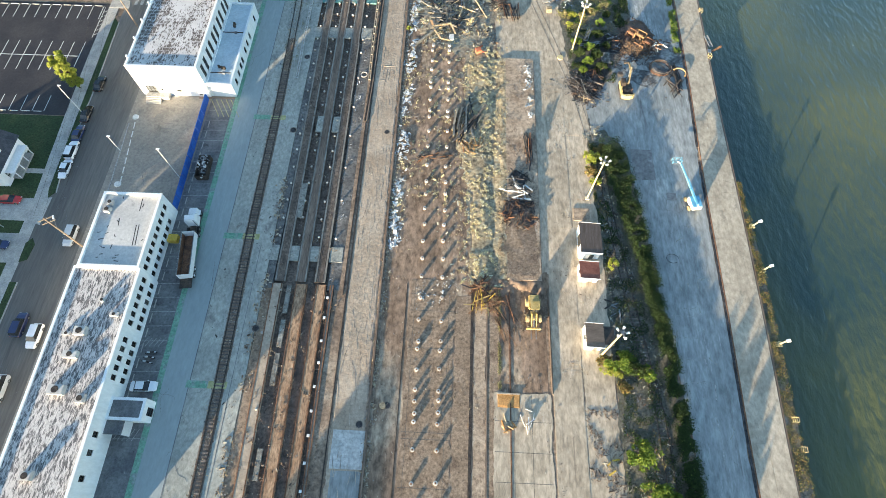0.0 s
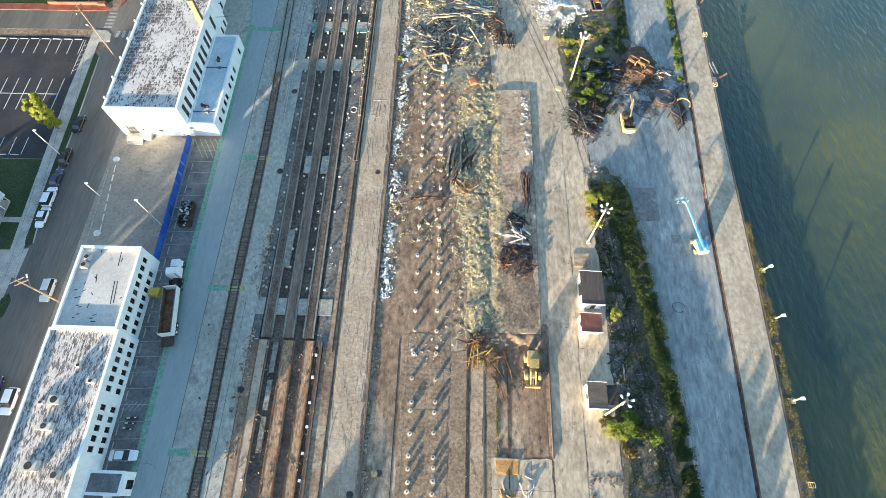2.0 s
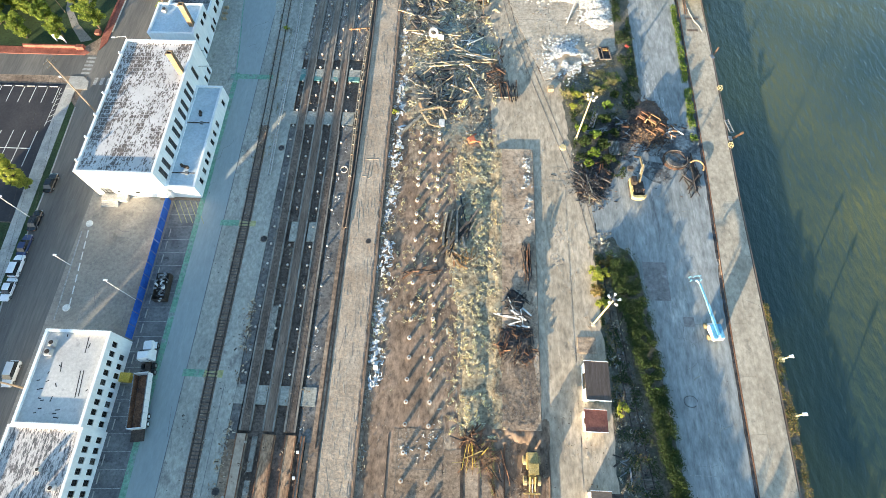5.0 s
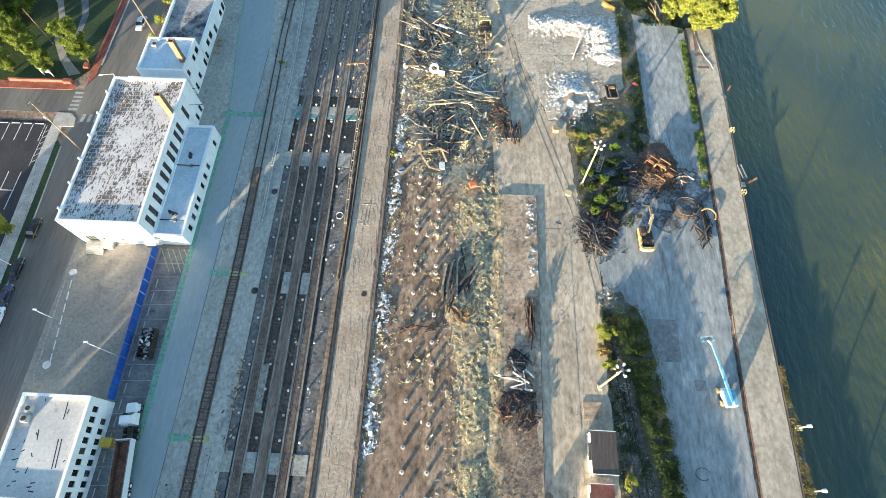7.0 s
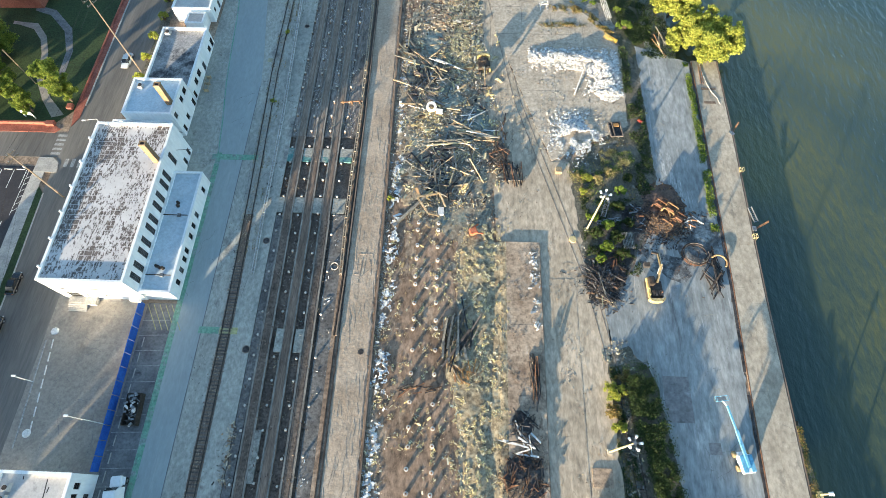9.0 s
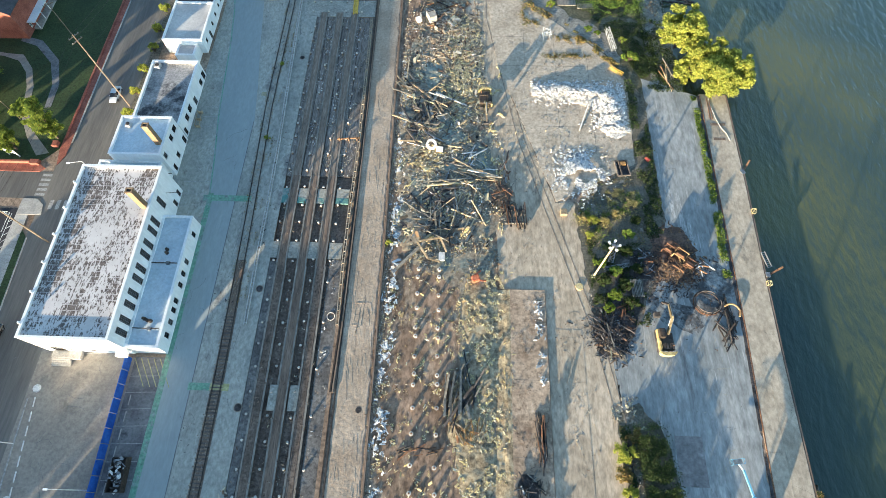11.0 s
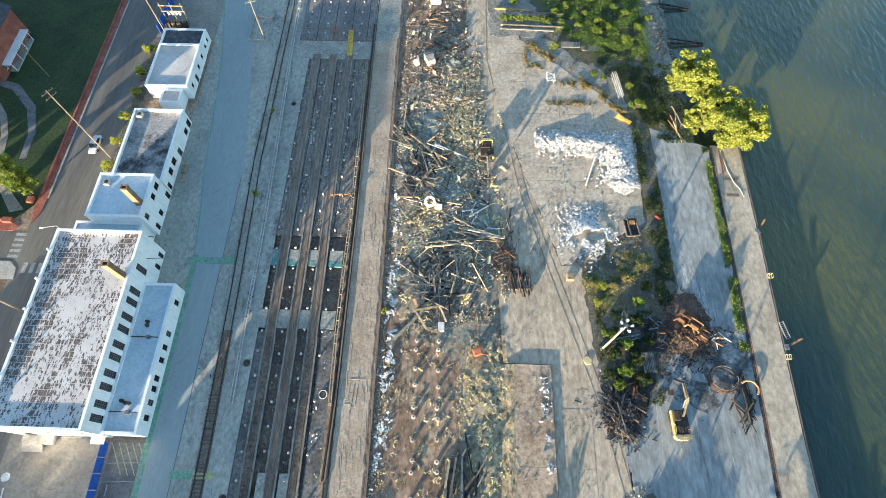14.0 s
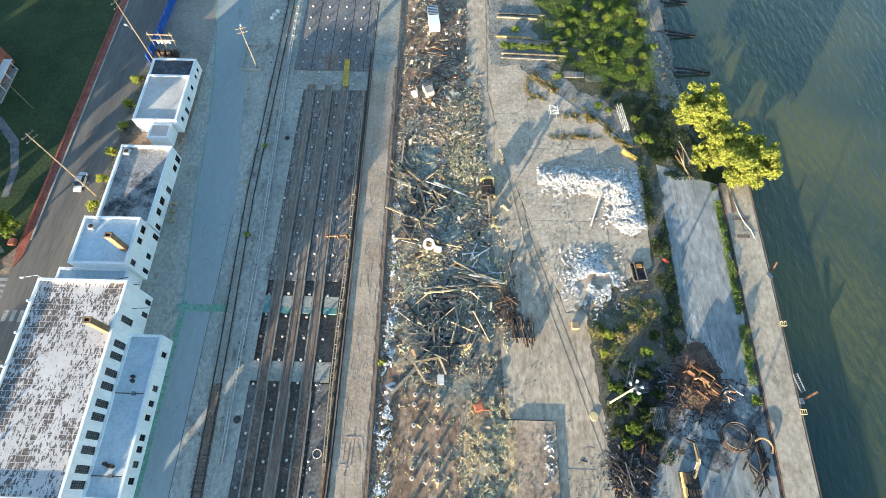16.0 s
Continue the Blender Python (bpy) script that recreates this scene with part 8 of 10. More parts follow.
p = np.column_stack([rng.normal(43.0, 1.9, 2200), rng.normal(98.2, 1.8, 2200)])
strew("burnt_debris", np.concatenate([p, p * 0.8 + np.array([8.6, 24.9]), p * 1.15 - np.array([6.0, 14.6])]), 0.05, 0.4, RUSTBITS, "burnt and rusty small scrap", [(43.5, 98, 3.4, 2.4, 1.2)], long=3.0)
p = np.column_stack([rng.normal(29.4, 1.9, 1300), rng.normal(84.0, 2.2, 1300)])
strew("charred_debris", p, 0.06, 0.4, DARKBITS, "charred timber scraps", [(30, 84.5, 2.5, 3, 0.8)], long=5.0)
p = in_rect(5200, 46.6, 53.2, 150, 206)
p = clump(p, 0.5, -0.1, 12.0)
strew("bank_stones", p, 0.08, 0.55, MIXED, "grey stones and drift along the river bank", z=np.interp(p[:, 0], [44.9, 48.6, 51.2, 53.6], [0.03, -0.3, -1.5, -3.2]), long=1.6, flat=0.5)
p = in_rect(1800, 24.4, 30, -10, 11)
strew("gravel_debris", clump(p, 0.3, -0.05), 0.04, 0.3, DIRTBITS, "brown rubble and scraps on dirty concrete", long=4.0, flat=0.25)
p = np.concatenate([np.column_stack([rng.normal(-5.0, 1.3, 60), rng.normal(31.2, 1.4, 60)]), np.column_stack([rng.normal(-0.6, 1.3, 60), rng.normal(32.4, 1.5, 60)])])
strew("pier_rubble", p, 0.05, 0.34, PALEBITS, "pale broken concrete beside the piers", long=1.8)
p = in_rect(900, 28, 34, 66, 73)
strew("turn_debris", clump(p, 0.4, 0.0), 0.05, 0.4, MIXED, "pale scraps at the end of the weeds")
p = in_rect(9000, -34.4, -22.6, -12, 116)
p = p[(p[:, 1] < 88) | (rng.uniform(0, 1, len(p)) < 0.25)]
strew("bay_debris", clump(p, 0.25, 0.06, 2.0), 0.04, 0.26, DIRTBITS, "small grey scraps in the sunken bays", z=-0.46)
p = np.concatenate([np.column_stack([rng.normal(c, 0.5, 1500) - 0.0105 * k, k + 60]) for c in (-34.85, -31.05, -27.05, -23.6) for k in (rng.uniform(-20, 56, 1500),)])
strew("stub_debris", clump(p, 0.7, 0.22, 5.0), 0.04, 0.24, MIXED, "pale chips round the small piers", z=-0.42, flat=0.2)
p = in_rect(9000, -35.5, -21.4, -12, 31)
strew("beam_top_debris", clump(clump(p, 0.4, 0.0, 21.0), 1.2, 0.05, 3.0), 0.03, 0.26, DIRTBITS, "brown dirt and scraps over the rusty beams", z=0.1, flat=0.25)
p = in_rect(9000, -35.5, -22.5, 32, 116)
strew("track_top_debris", clump(clump(p, 0.35, 0.08, 23.0), 1.2, 0.05, 3.0), 0.03, 0.22, DIRTBITS, "brown dirt and scraps over the long beams", z=0.08, flat=0.25)
p = in_rect(800, -24, -21.4, 30, 100)
strew("side_debris", clump(p, 0.5, 0.26, 3.0), 0.04, 0.28, PALEBITS, "pale chips beside the bays", z=0.0, flat=0.2)
p = in_rect(2600, -36, -21.4, 117, 164)
strew("beam_debris", clump(p, 0.2, 0.0, 4.0), 0.04, 0.22, PALEBITS, "small pale scraps over the shallow bays", z=-0.15)
p = in_rect(2200, -45.5, -36, -15, 195)
strew("apron_debris", clump(p, 0.1, 0.1, 4.0), 0.03, 0.28, DARKBITS, "dark scraps on the concrete apron", z=0.02, flat=0.2)
p = np.column_stack([rng.normal(-36.2, 0.6, 1500), rng.uniform(-10, 60, 1500)])
strew("kerb_debris", clump(p, 0.2, 0.0, 1.0), 0.08, 0.4, BROWNBITS, "brown scraps beside the beams", z=0.05)


heap("rust_mound", [(43.4, 98.8, 2.2, 1.5, 1.1), (41.6, 100, 1.2, 1.0, 0.7), (45.2, 97.4, 1.2, 1.0, 0.7), (43.2, 103.8, 2.4, 1.6, 0.6)], 37, 50, 94, 108, RUSTSOIL, "rusty core of a scrap heap", 0.05, 0.3)
heap("log_mound", [(28.9, 83.6, 1.6, 1.9, 0.7)], 25, 33, 79, 88, CHAR, "brown core of a timber heap", 0.05, 0.3)
heap("burnt_mound", [(32.4, 87.5, 1.5, 2.2, 0.6), (37.3, 98.5, 1.8, 2.2, 0.7)], 29, 41, 83, 103, CHAR, "black core of a scrap heap", 0.06, 0.4)
heap("pad_mound", [(13.2, 49.8, 2.3, 2.0, 0.45), (14.6, 47.6, 1.6, 1.6, 0.35)], 9, 18, 44, 55, SOOT, "rusty core of a scrap heap", 0.46, 0.3)
heap("black_mound", [(13.4, 57.8, 1.3, 1.6, 0.5)], 9.5, 17, 54, 62, CHAR, "black core of a scrap heap", 0.46, 0.3)
p = np.column_stack([rng.normal(41.5, 4.2, 2600), rng.normal(95.0, 4.4, 2600)])
strew("sooty_debris", clump(p, 0.4, -0.05, 4.0), 0.04, 0.3, DARKBITS, "black soot and ash round the rusty heap", z=0.06, flat=0.15)


# ---- heaps of large scrap ----
def scrap_heap(name, label, x, y, rx, ry, n, lo, hi, mats, z=0.05, top=1.6, seed=1, angle=None, spread=180, kinds=("beam", "plank", "pipe"), thin=1.0):
    """A heap in which every long member is a part of its own."""
    q = random.Random(seed)
    h = thing(name, pose(x, y, z), label, "scrap heap")
    for _ in range(n):
        a = math.radians(q.uniform(0, 180) if angle is None else angle + q.uniform(-spread, spread))
        L = q.uniform(lo, hi)
        d = Vector((math.cos(a), math.sin(a), q.uniform(-0.16, 0.16))) * L / 2
        r = math.sqrt(q.uniform(0, 1))
        b = q.uniform(0, 6.283)
        cx, cy = r * rx * math.cos(b), r * ry * math.sin(b)
        c = Vector((cx, cy, max(abs(d.z) + 0.12, top * (1 - r * 0.8) * q.uniform(0.3, 1.0))))
        kind, m = q.choice(kinds), q.choice(mats)
        if kind == "beam":
            s = q.uniform(0.14, 0.34) * thin
            part("beam", i_beam(c - d, c + d, s * 0.8, s), m, h)
        elif kind == "plank":
            part("plank", bar(c - d, c + d, q.uniform(0.10, 0.32) * thin, q.uniform(0.05, 0.12)), m, h)
        else:
            part("pipe", tube(c - d, c + d, q.uniform(0.05, 0.14) * thin, seg=7), m, h)
    return h


T2, G2, R2, D2 = [TIMBER, GREYTIMBER, SLEEPER, TIMBER], [GREYTIMBER, STEEL, CHAR], [RUST, BROWNRUST, BROWNRUST], [CHAR, DARKSTEEL, BROWNRUST]
scrap_heap("beam_heap", "tangle of long timbers and steel in grey rubble", -5, 132, 5, 9, 64, 2.5, 8.5, T2 + T2 + G2 + [PIPEWHITE], 0.1, 1.2, 3, 100, 75, thin=1.2)
scrap_heap("beam_heap", "long beams fallen across grey rubble", -1, 110, 7, 8, 60, 2.5, 9.0, G2 + T2 + T2, 0.1, 1.1, 4, 120, 80, thin=1.2)
scrap_heap("beam_heap", "splintered timbers in brown rubble", -1, 150, 6, 8, 40, 1.5, 5.0, T2 + [BROWNRUST], 0.05, 0.7, 5)
scrap_heap("beam_heap", "loose timbers across the yard floor", -4, 169, 6, 13, 60, 1.2, 5.0, T2 + D2, 0.05, 0.7, 6, thin=0.8)
scrap_heap("beam_heap", "pale beams lying across grey rubble", 2, 118, 5, 5, 22, 3.0, 8.0, [TIMBER, PIPEWHITE, GREYTIMBER], 0.05, 0.8, 7, 160, 25)
scrap_heap("pipe_heap", "white pipes thrown together in rubble", 3.6, 122.6, 1.6, 1.8, 8, 2.4, 5.0, [PIPEWHITE, PIPEWHITE, STEEL], 0.15, 1.1, 8, 70, 60, ("beam", "plank"))
scrap_heap("beam_heap", "dark beams half buried in grey dust", 1.8, 73.0, 3, 4.5, 26, 3.5, 8.5, [GREYTIMBER, GREYTIMBER, CHAR, SLEEPER], 0.05, 1.4, 9, 85, 40, ("beam", "plank"), 1.7)
scrap_heap("beam_heap", "rusty and straw-coloured bars beside the dust", 2.8, 66.3, 3, 2, 26, 1.0, 3.0, [TIMBER, RUST, ORANGE], 0.05, 0.9, 10, 120, 50)
scrap_heap("beam_heap", "dark broken timbers between the piers", -4.5, 62.6, 3.5, 1.0, 12, 1.0, 3.0, [CHAR, BROWNRUST], 0.05, 0.6, 21, 10, 30)
scrap_heap("yellow_truss_heap", "broken yellow steel trusses heaped on the floor", 7.0, 29.8, 3.0, 2.0, 44, 1.4, 4.6, [OCHRE, OCHRE, YELLOW, RUST, BROWNRUST], 0.05, 1.5, 11, None, 180, ("plank", "beam"), 0.6)
scrap_heap("rust_heap", "dark rusty scrap behind yellow trusses", 6.2, 33.0, 3, 1.6, 24, 1.0, 3.2, D2 + R2, 0.05, 1.5, 12)
scrap_heap("rust_heap", "long rusty bars lying in the floor joint", 10.6, 26.5, 1.6, 3.5, 14, 2.0, 5.5, [BROWNRUST, BROWNRUST, CHAR, RUST], 0.05, 0.4, 13, 118, 25, thin=0.5)
scrap_heap("rust_heap", "rusty tangled scrap on the raised pad", 13.6, 49.2, 3.4, 3.8, 110, 0.6, 2.8, [BROWNRUST, BROWNRUST, CHAR, CHAR, RUST, DARKSTEEL, DARKSTEEL], 0.46, 1.1, 14, thin=0.7)
scrap_heap("pipe_heap", "white pipes on the raised pad", 13.4, 54.4, 2.6, 2.0, 14, 2.2, 4.6, [PIPEWHITE, PIPEWHITE, STEEL, CHAR], 0.46, 1.2, 15, 150, 60, ("beam", "plank"))
scrap_heap("black_heap", "black scrap on the raised pad", 13.4, 57.6, 2.0, 2.4, 34, 0.9, 2.8, [CHAR, CHAR, DARKSTEEL, GREYTIMBER], 0.46, 1.2, 16, thin=0.7)
scrap_heap("rust_bar_bundle", "bundle of long rusty bars on the raised pad", 15.8, 65.5, 0.8, 2.6, 34, 3.0, 8.0, [BROWNRUST, CHAR, CHAR, SLEEPER], 0.46, 0.5, 17, 92, 9, ("pipe", "beam"), 0.6)
scrap_heap("log_heap", "burnt timbers heaped at the edge of the weeds", 29.2, 84.6, 1.9, 2.6, 30, 3.0, 7.0, [CHAR, CHAR, CHAR, CHAR, SLEEPER, GREYTIMBER], 0.05, 1.5, 18, 108, 50, ("plank", "beam"), 0.7)
scrap_heap("log_heap", "short burnt boards beside the timber heap", 30.2, 81.0, 1.8, 1.2, 18, 1.0, 3.2, [TIMBER, CHAR, STRAWWOOD, SLEEPER], 0.05, 0.6, 51, 125, 40, ("plank",), 0.6)
scrap_heap("burnt_heap", "black twisted scrap among weeds", 32.4, 87.5, 1.8, 2.6, 40, 0.7, 2.2, [CHAR, BROWNRUST, DARKSTEEL], 0.05, 1.0, 19)
scrap_heap("rust_heap", "high heap of rusty machine frames", 44.0, 98.4, 2.6, 1.6, 90, 0.5, 2.4, [BROWNRUST, RUST, CHAR, OCHRERUST, OCHRERUST, DARKSTEEL], 0.06, 2.2, 20, 145, 60, thin=0.8)
scrap_heap("burnt_heap", "dark tangled scrap beside the rusty frames", 37.3, 98.5, 2.2, 2.6, 40, 0.7, 2.4, [CHAR, DARKSTEEL, STEEL, BROWNRUST], 0.06, 1.4, 22)
scrap_heap("burnt_heap", "black scrap and pipes lying to the dock", 50.8, 86.5, 1.5, 4.5, 34, 1.5, 5.0, [CHAR, CHAR, CHAR, DARKSTEEL], 0.06, 1.0, 23, 90, 50)
scrap_heap("steel_heap", "grey steel frames among rusty scrap", 48.3, 97.6, 1.8, 1.6, 16, 1.0, 2.6, [STEEL, PIPEWHITE, RUST], 0.06, 1.4, 24)
scrap_heap("blue_scrap", "pale blue frames lying on concrete", 14.2, 8.4, 1.6, 2.0, 9, 1.2, 3.0, [STEEL, PIPEWHITE, PIPEWHITE], 0.08, 0.7, 25, thin=0.7)
scrap_heap("timber_scrap", "orange-brown boards beside the pad", 10.8, 7.6, 1.2, 1.2, 10, 0.8, 1.8, [ORANGE, TIMBER], 0.08, 0.5, 26)
scrap_heap("gravel_scrap", "loose boards and frames on gravel", 27.5, 1.2, 2.0, 3.5, 12, 0.6, 1.5, [STEEL, TIMBER, GREYTIMBER, YELLOW], 0.06, 0.5, 27)
scrap_heap("siding_scrap", "steel bars thrown beside the siding", 31.0, 29.5, 1.4, 3.0, 8, 1.0, 2.5, [STEEL, DARKSTEEL], 0.05, 0.4, 28)
scrap_heap("driftwood", "bleached logs stacked under a tree", 48.6, 147.6, 1.2, 3.0, 14, 2.5, 6.0, [RUST, TIMBER, GREYTIMBER], 0.0, 1.5, 29, 105, 18, ("pipe",))
scrap_heap("yard_scrap", "dark bars leaning on the rubble", 10.2, 120, 1.2, 5, 12, 1.5, 3.5, [CHAR, STEEL, BROWNRUST], 0.1, 1.2, 30, 75, 30)
scrap_heap("yard_scrap", "dark tangle of bars and burnt branches", 9.8, 112.4, 1.9, 3.4, 54, 1.2, 4.4, [CHAR, CHAR, DARKSTEEL, SLEEPER, BROWNRUST], 0.06, 2.2, 71, 80, 80, ("pipe", "plank"), 0.8)
scrap_heap("beam_heap", "pale long beams lying over grey rubble", 4.4, 117.6, 3.0, 1.6, 9, 4.5, 8.0, [TIMBER, PIPEWHITE, GREYTIMBER], 0.1, 0.8, 72, 172, 14, ("plank", "beam"), 1.2)
scrap_heap("straw_heap_bars", "straw-coloured laths fanned out below dark beams", 4.0, 66.6, 3.2, 1.4, 40, 0.8, 2.6, [TIMBER, TIMBER, ORANGE, STRAWWOOD], 0.05, 0.9, 73, 75, 40, ("plank",), 0.6)
scrap_heap("beam_heap", "dark charred timbers tangled in the rubble", -7.4, 134.0, 3.0, 7.0, 40, 1.5, 5.5, [CHAR, CHAR, SLEEPER, DARKSTEEL], 0.1, 1.0, 81, 120, 50, ("plank", "beam"), 1.1)
scrap_heap("beam_heap", "dark beams lying in grey rubble", -3.0, 108.5, 4.0, 6.0, 36, 1.5, 6.0, [CHAR, CHAR, SLEEPER, GREYTIMBER], 0.1, 0.9, 82, 60, 60, ("plank", "beam"), 1.2)
scrap_heap("slab_beams", "steel beams lying on the long slab's edge", -12.0, 141, 1.2, 3, 6, 3, 7, [TIMBER, GREYTIMBER, CHAR], 0.3, 0.8, 31, 150, 25)

q = thing("machine_wreck", pose(43.9, 99.3, 0.8, 0, 0, -38), "welded rusty machine wreck on top of the heap", "machine")
for k, (x, y, z, a, b, c) in enumerate(((-2.7, 0.3, -0.1, 1.9, 1.5, 0.9), (-0.4, 0.5, 0.3, 2.3, 1.7, 1.0), (2.1, 0.1, 0.0, 2.2, 1.8, 0.8), (0.7, -1.5, -0.4, 2.4, 1.1, 0.8), (-1.6, 1.9, -0.4, 2.1, 1.0, 0.7))):
    m = (BROWNRUST, OCHRERUST, BROWNRUST, RUST, BROWNRUST)[k]
    for sx in (-1, 1):
        for sy in (-1, 1):
            part("post", box(x + sx * a / 2 - 0.08, x + sx * a / 2 + 0.08, y + sy * b / 2 - 0.08, y + sy * b / 2 + 0.08, z - 0.4, z + c), m, q)
        part("side_plate", box(x + sx * a / 2 - 0.05, x + sx * a / 2 + 0.05, y - b / 2 + 0.08, y + b / 2 - 0.08, z + c * 0.3, z + c * 0.85), m, q)
    for sy in (-1, 1):
        part("top_bar", box(x - a / 2, x + a / 2, y + sy * b / 2 - 0.09, y + sy * b / 2 + 0.09, z + c, z + c + 0.16), m, q)
    part("drum", tube((x - a * 0.35, y, z + c * 0.5), (x + a * 0.35, y, z + c * 0.5), b * 0.28, seg=12), BROWNRUST, q)
q = thing("rail_stack", pose(12.5, 108.4, 0.07, 0, 0, 4), "loose stack of dark steel sections on bearers", "steel stack")
for k in range(14):
    a, b = rnd.uniform(-1.1, 1.1), rnd.uniform(-0.9, 0.9)
    part("section", i_beam((-1.9 + 0.3 * k, -2.7 + b, 0.35 + 0.14 * (k % 3)), (-1.9 + 0.3 * k + a, 2.5 + b, 0.35 + 0.2 * (k % 4)), 0.15, 0.22), BROWNRUST if k % 6 == 1 else CHAR, q)
for y in (-1.6, 1.4):
    part("bearer", bar((-2.3, y, 0.09), (2.2, y, 0.09), 0.22, 0.18), GREYTIMBER, q)
q = thing("toppled_truss", pose(-4.2, 100.2, 0.1), "fallen pale timber frame lying on the floor", "truss")
for a, b in (((-3.0, 1.3, 0.9), (1.6, 2.2, 1.3)), ((1.6, 2.2, 1.3), (2.9, -0.6, 0.6)), ((-3.0, 1.3, 0.9), (-0.7, -2.0, 0.4)), ((-0.7, -2.0, 0.4), (1.7, -2.6, 0.3))):
    part("member", i_beam(a, b, 0.32, 0.36), TIMBER, q)
part("panel", box(1.4, 2.6, -2.4, -0.6, 0.1, 0.5, bevel=0.04), PIPEWHITE, q)
q = thing("fallen_beam", pose(-8.6, 98.4, 0.3, 0, 0, -42), "long grey-green beam lying on rubble", "beam")
part("beam", i_beam((0, -4.6, 0), (0, 4.6, 0.5), 0.5, 0.5), GREYTIMBER, q)
part("plate", box(-0.35, 0.35, -4.5, -3.7, 0.22, 0.3), STEEL, q)
q = thing("orange_machine", pose(4.5, 94.2, 0.3, 0, 0, 20), "broken orange-red machine lying in rubble", "machine")
part("body", box(-0.8, 0.7, -0.7, 0.6, 0.0, 0.9, bevel=0.12), REDORANGE, q)
part("arm", bar((-0.5, 0.4, 0.8), (1.4, 1.1, 0.5), 0.25, 0.25), REDORANGE, q)
part("arm", bar((0.3, -0.6, 0.6), (1.7, -1.1, 0.3), 0.22, 0.22), REDORANGE, q)
LONGBEAMS = (((-14.7, 133.6), (-4.6, 129.1), 0.3, TIMBER), ((-12.7, 126.4), (-7.7, 126.1), 0.24, TIMBER), ((0.9, 118.7), (7.7, 116.9), 0.34, TIMBER), ((0.6, 119.3), (7.2, 117.8), 0.2, STRAWWOOD), ((-5.9, 114.7), (3.7, 116.1), 0.3, STRAWWOOD), ((-6.4, 115.6), (3.4, 116.9), 0.24, GREYTIMBER), ((-8.2, 129.2), (-5.3, 132.8), 0.4, TIMBER), ((-11.1, 129.7), (-8.4, 125.3), 0.36, SLEEPER), ((-10.2, 142.2), (-5.7, 138.0), 0.4, TIMBER), ((-11.6, 139.2), (-5.0, 136.6), 0.26, STRAWWOOD), ((-9.6, 134.8), (-4.6, 134.2), 0.3, TIMBER), ((-9.0, 131.6), (-4.0, 127.6), 0.22, CHAR), ((-12.2, 147.2), (-8.4, 140.4), 0.3, GREYTIMBER), ((-12.6, 136.0), (-9.8, 130.4), 0.34, CHAR), ((-10.6, 131.4), (-4.2, 130.6), 0.2, GREYTIMBER), ((-11.8, 150.4), (-12.0, 143.6), 0.3, TIMBER), ((2.2, 114.6), (2.6, 117.6), 0.4, TIMBER))
for k, ((x0, y0), (x1, y1), w, m) in enumerate(LONGBEAMS):
    z0, z1 = 0.3 + mound(np.array([[x0, y0], [x1, y1]]), BIG)
    tagged(part("long_timber", bar((x0, y0, z0 + 0.1 * (k % 3)), (x1, y1, z1 + 0.1 * (k % 2)), w, w * 0.7), m), "pale sawn timber lying across the rubble" if m in (TIMBER, STRAWWOOD) else "dark old timber lying across the rubble", "timber", "long timbers of the rubble")
q = thing("concrete_ring", pose(-5.4, 124.8, 1.2, 14, 8, 0), "broken white concrete ring on the rubble", "ring")
rings = []
for k in range(13):
    a = 2 * math.pi * k / 12
    rings.append([(r * math.cos(a), r * math.sin(a), z) for r, z in ((0.7, 0), (1.15, 0), (1.15, 0.7), (0.7, 0.7))])
part("ring", loft(rings, cap=False), PIPEWHITE, q)
part("fragment", box(1.1, 2.6, -1.4, -0.3, 0.0, 0.6, bevel=0.1), PIPEWHITE, q)
q = thing("ore_block", pose(11.0, 11.6, 0.03), "orange-stained low concrete block", "block")
part("block", loft([[(-2.0, -1.2, 0), (2.0, -1.2, 0), (2.0, 1.3, 0), (-2.0, 1.3, 0)], [(-1.8, -0.7, 0.10), (1.7, -0.9, 0.10), (1.9, 1.1, 0.14), (-1.9, 1.2, 0.14)]]), ORANGE, q)
part("edge", box(-2.05, 2.05, 1.15, 1.4, 0.0, 0.2), STRIP, q)


def hoop(parent, x, y, z, r, thick, a0, a1, m, name="cable_turn", sq=1.0):
    n = 22
    pts = [Vector((x + r * math.cos(a0 + (a1 - a0) * k / n), y + sq * r * math.sin(a0 + (a1 - a0) * k / n), z + 0.12 * math.sin(3.1 * k / n))) for k in range(n + 1)]
    part(name, sweep(pts, thick), m, parent)


q = thing("steel_ring", pose(47.7, 90.5, 0.2), "large rusty steel ring lying on the quay", "ring")
for k, (r, z) in enumerate(((2.5, 0.1), (2.3, 0.35), (2.65, 0.25), (2.4, 0.5))):
    hoop(q, 0.1 * k, 0.1 * k, z, r, 0.08, 0.3 * k, 0.3 * k + 5.6, (BROWNRUST, DARKSTEEL, BROWNRUST, SLEEPER)[k], sq=0.9)
hoop(q, 4.3, -1.5, 0.4, 1.5, 0.18, -0.6, 2.4, OCHRERUST, "bent_pipe")
q = thing("wire_coil", pose(43.6, 40.5, 0.06), "loose coil of dark cable on the quay road", "cable")
hoop(q, 0, 0, 0.05, 1.2, 0.04, 0, 5.5, CHAR, sq=0.8)
q = thing("steel_grating", pose(35.1, 93.2, 0.6, 0, 0, 3), "grey slatted panel lying on the scrap", "grating")
for k in range(8):
    part("slat", box(-1.1 + 0.29 * k, -0.93 + 0.29 * k, -1.8, 1.8, 0, 0.08), GREYTIMBER, q)
for y in (-1.5, 1.5):
    part("crosspiece", box(-1.15, 1.25, y - 0.08, y + 0.08, -0.1, 0.0), GREYTIMBER, q)


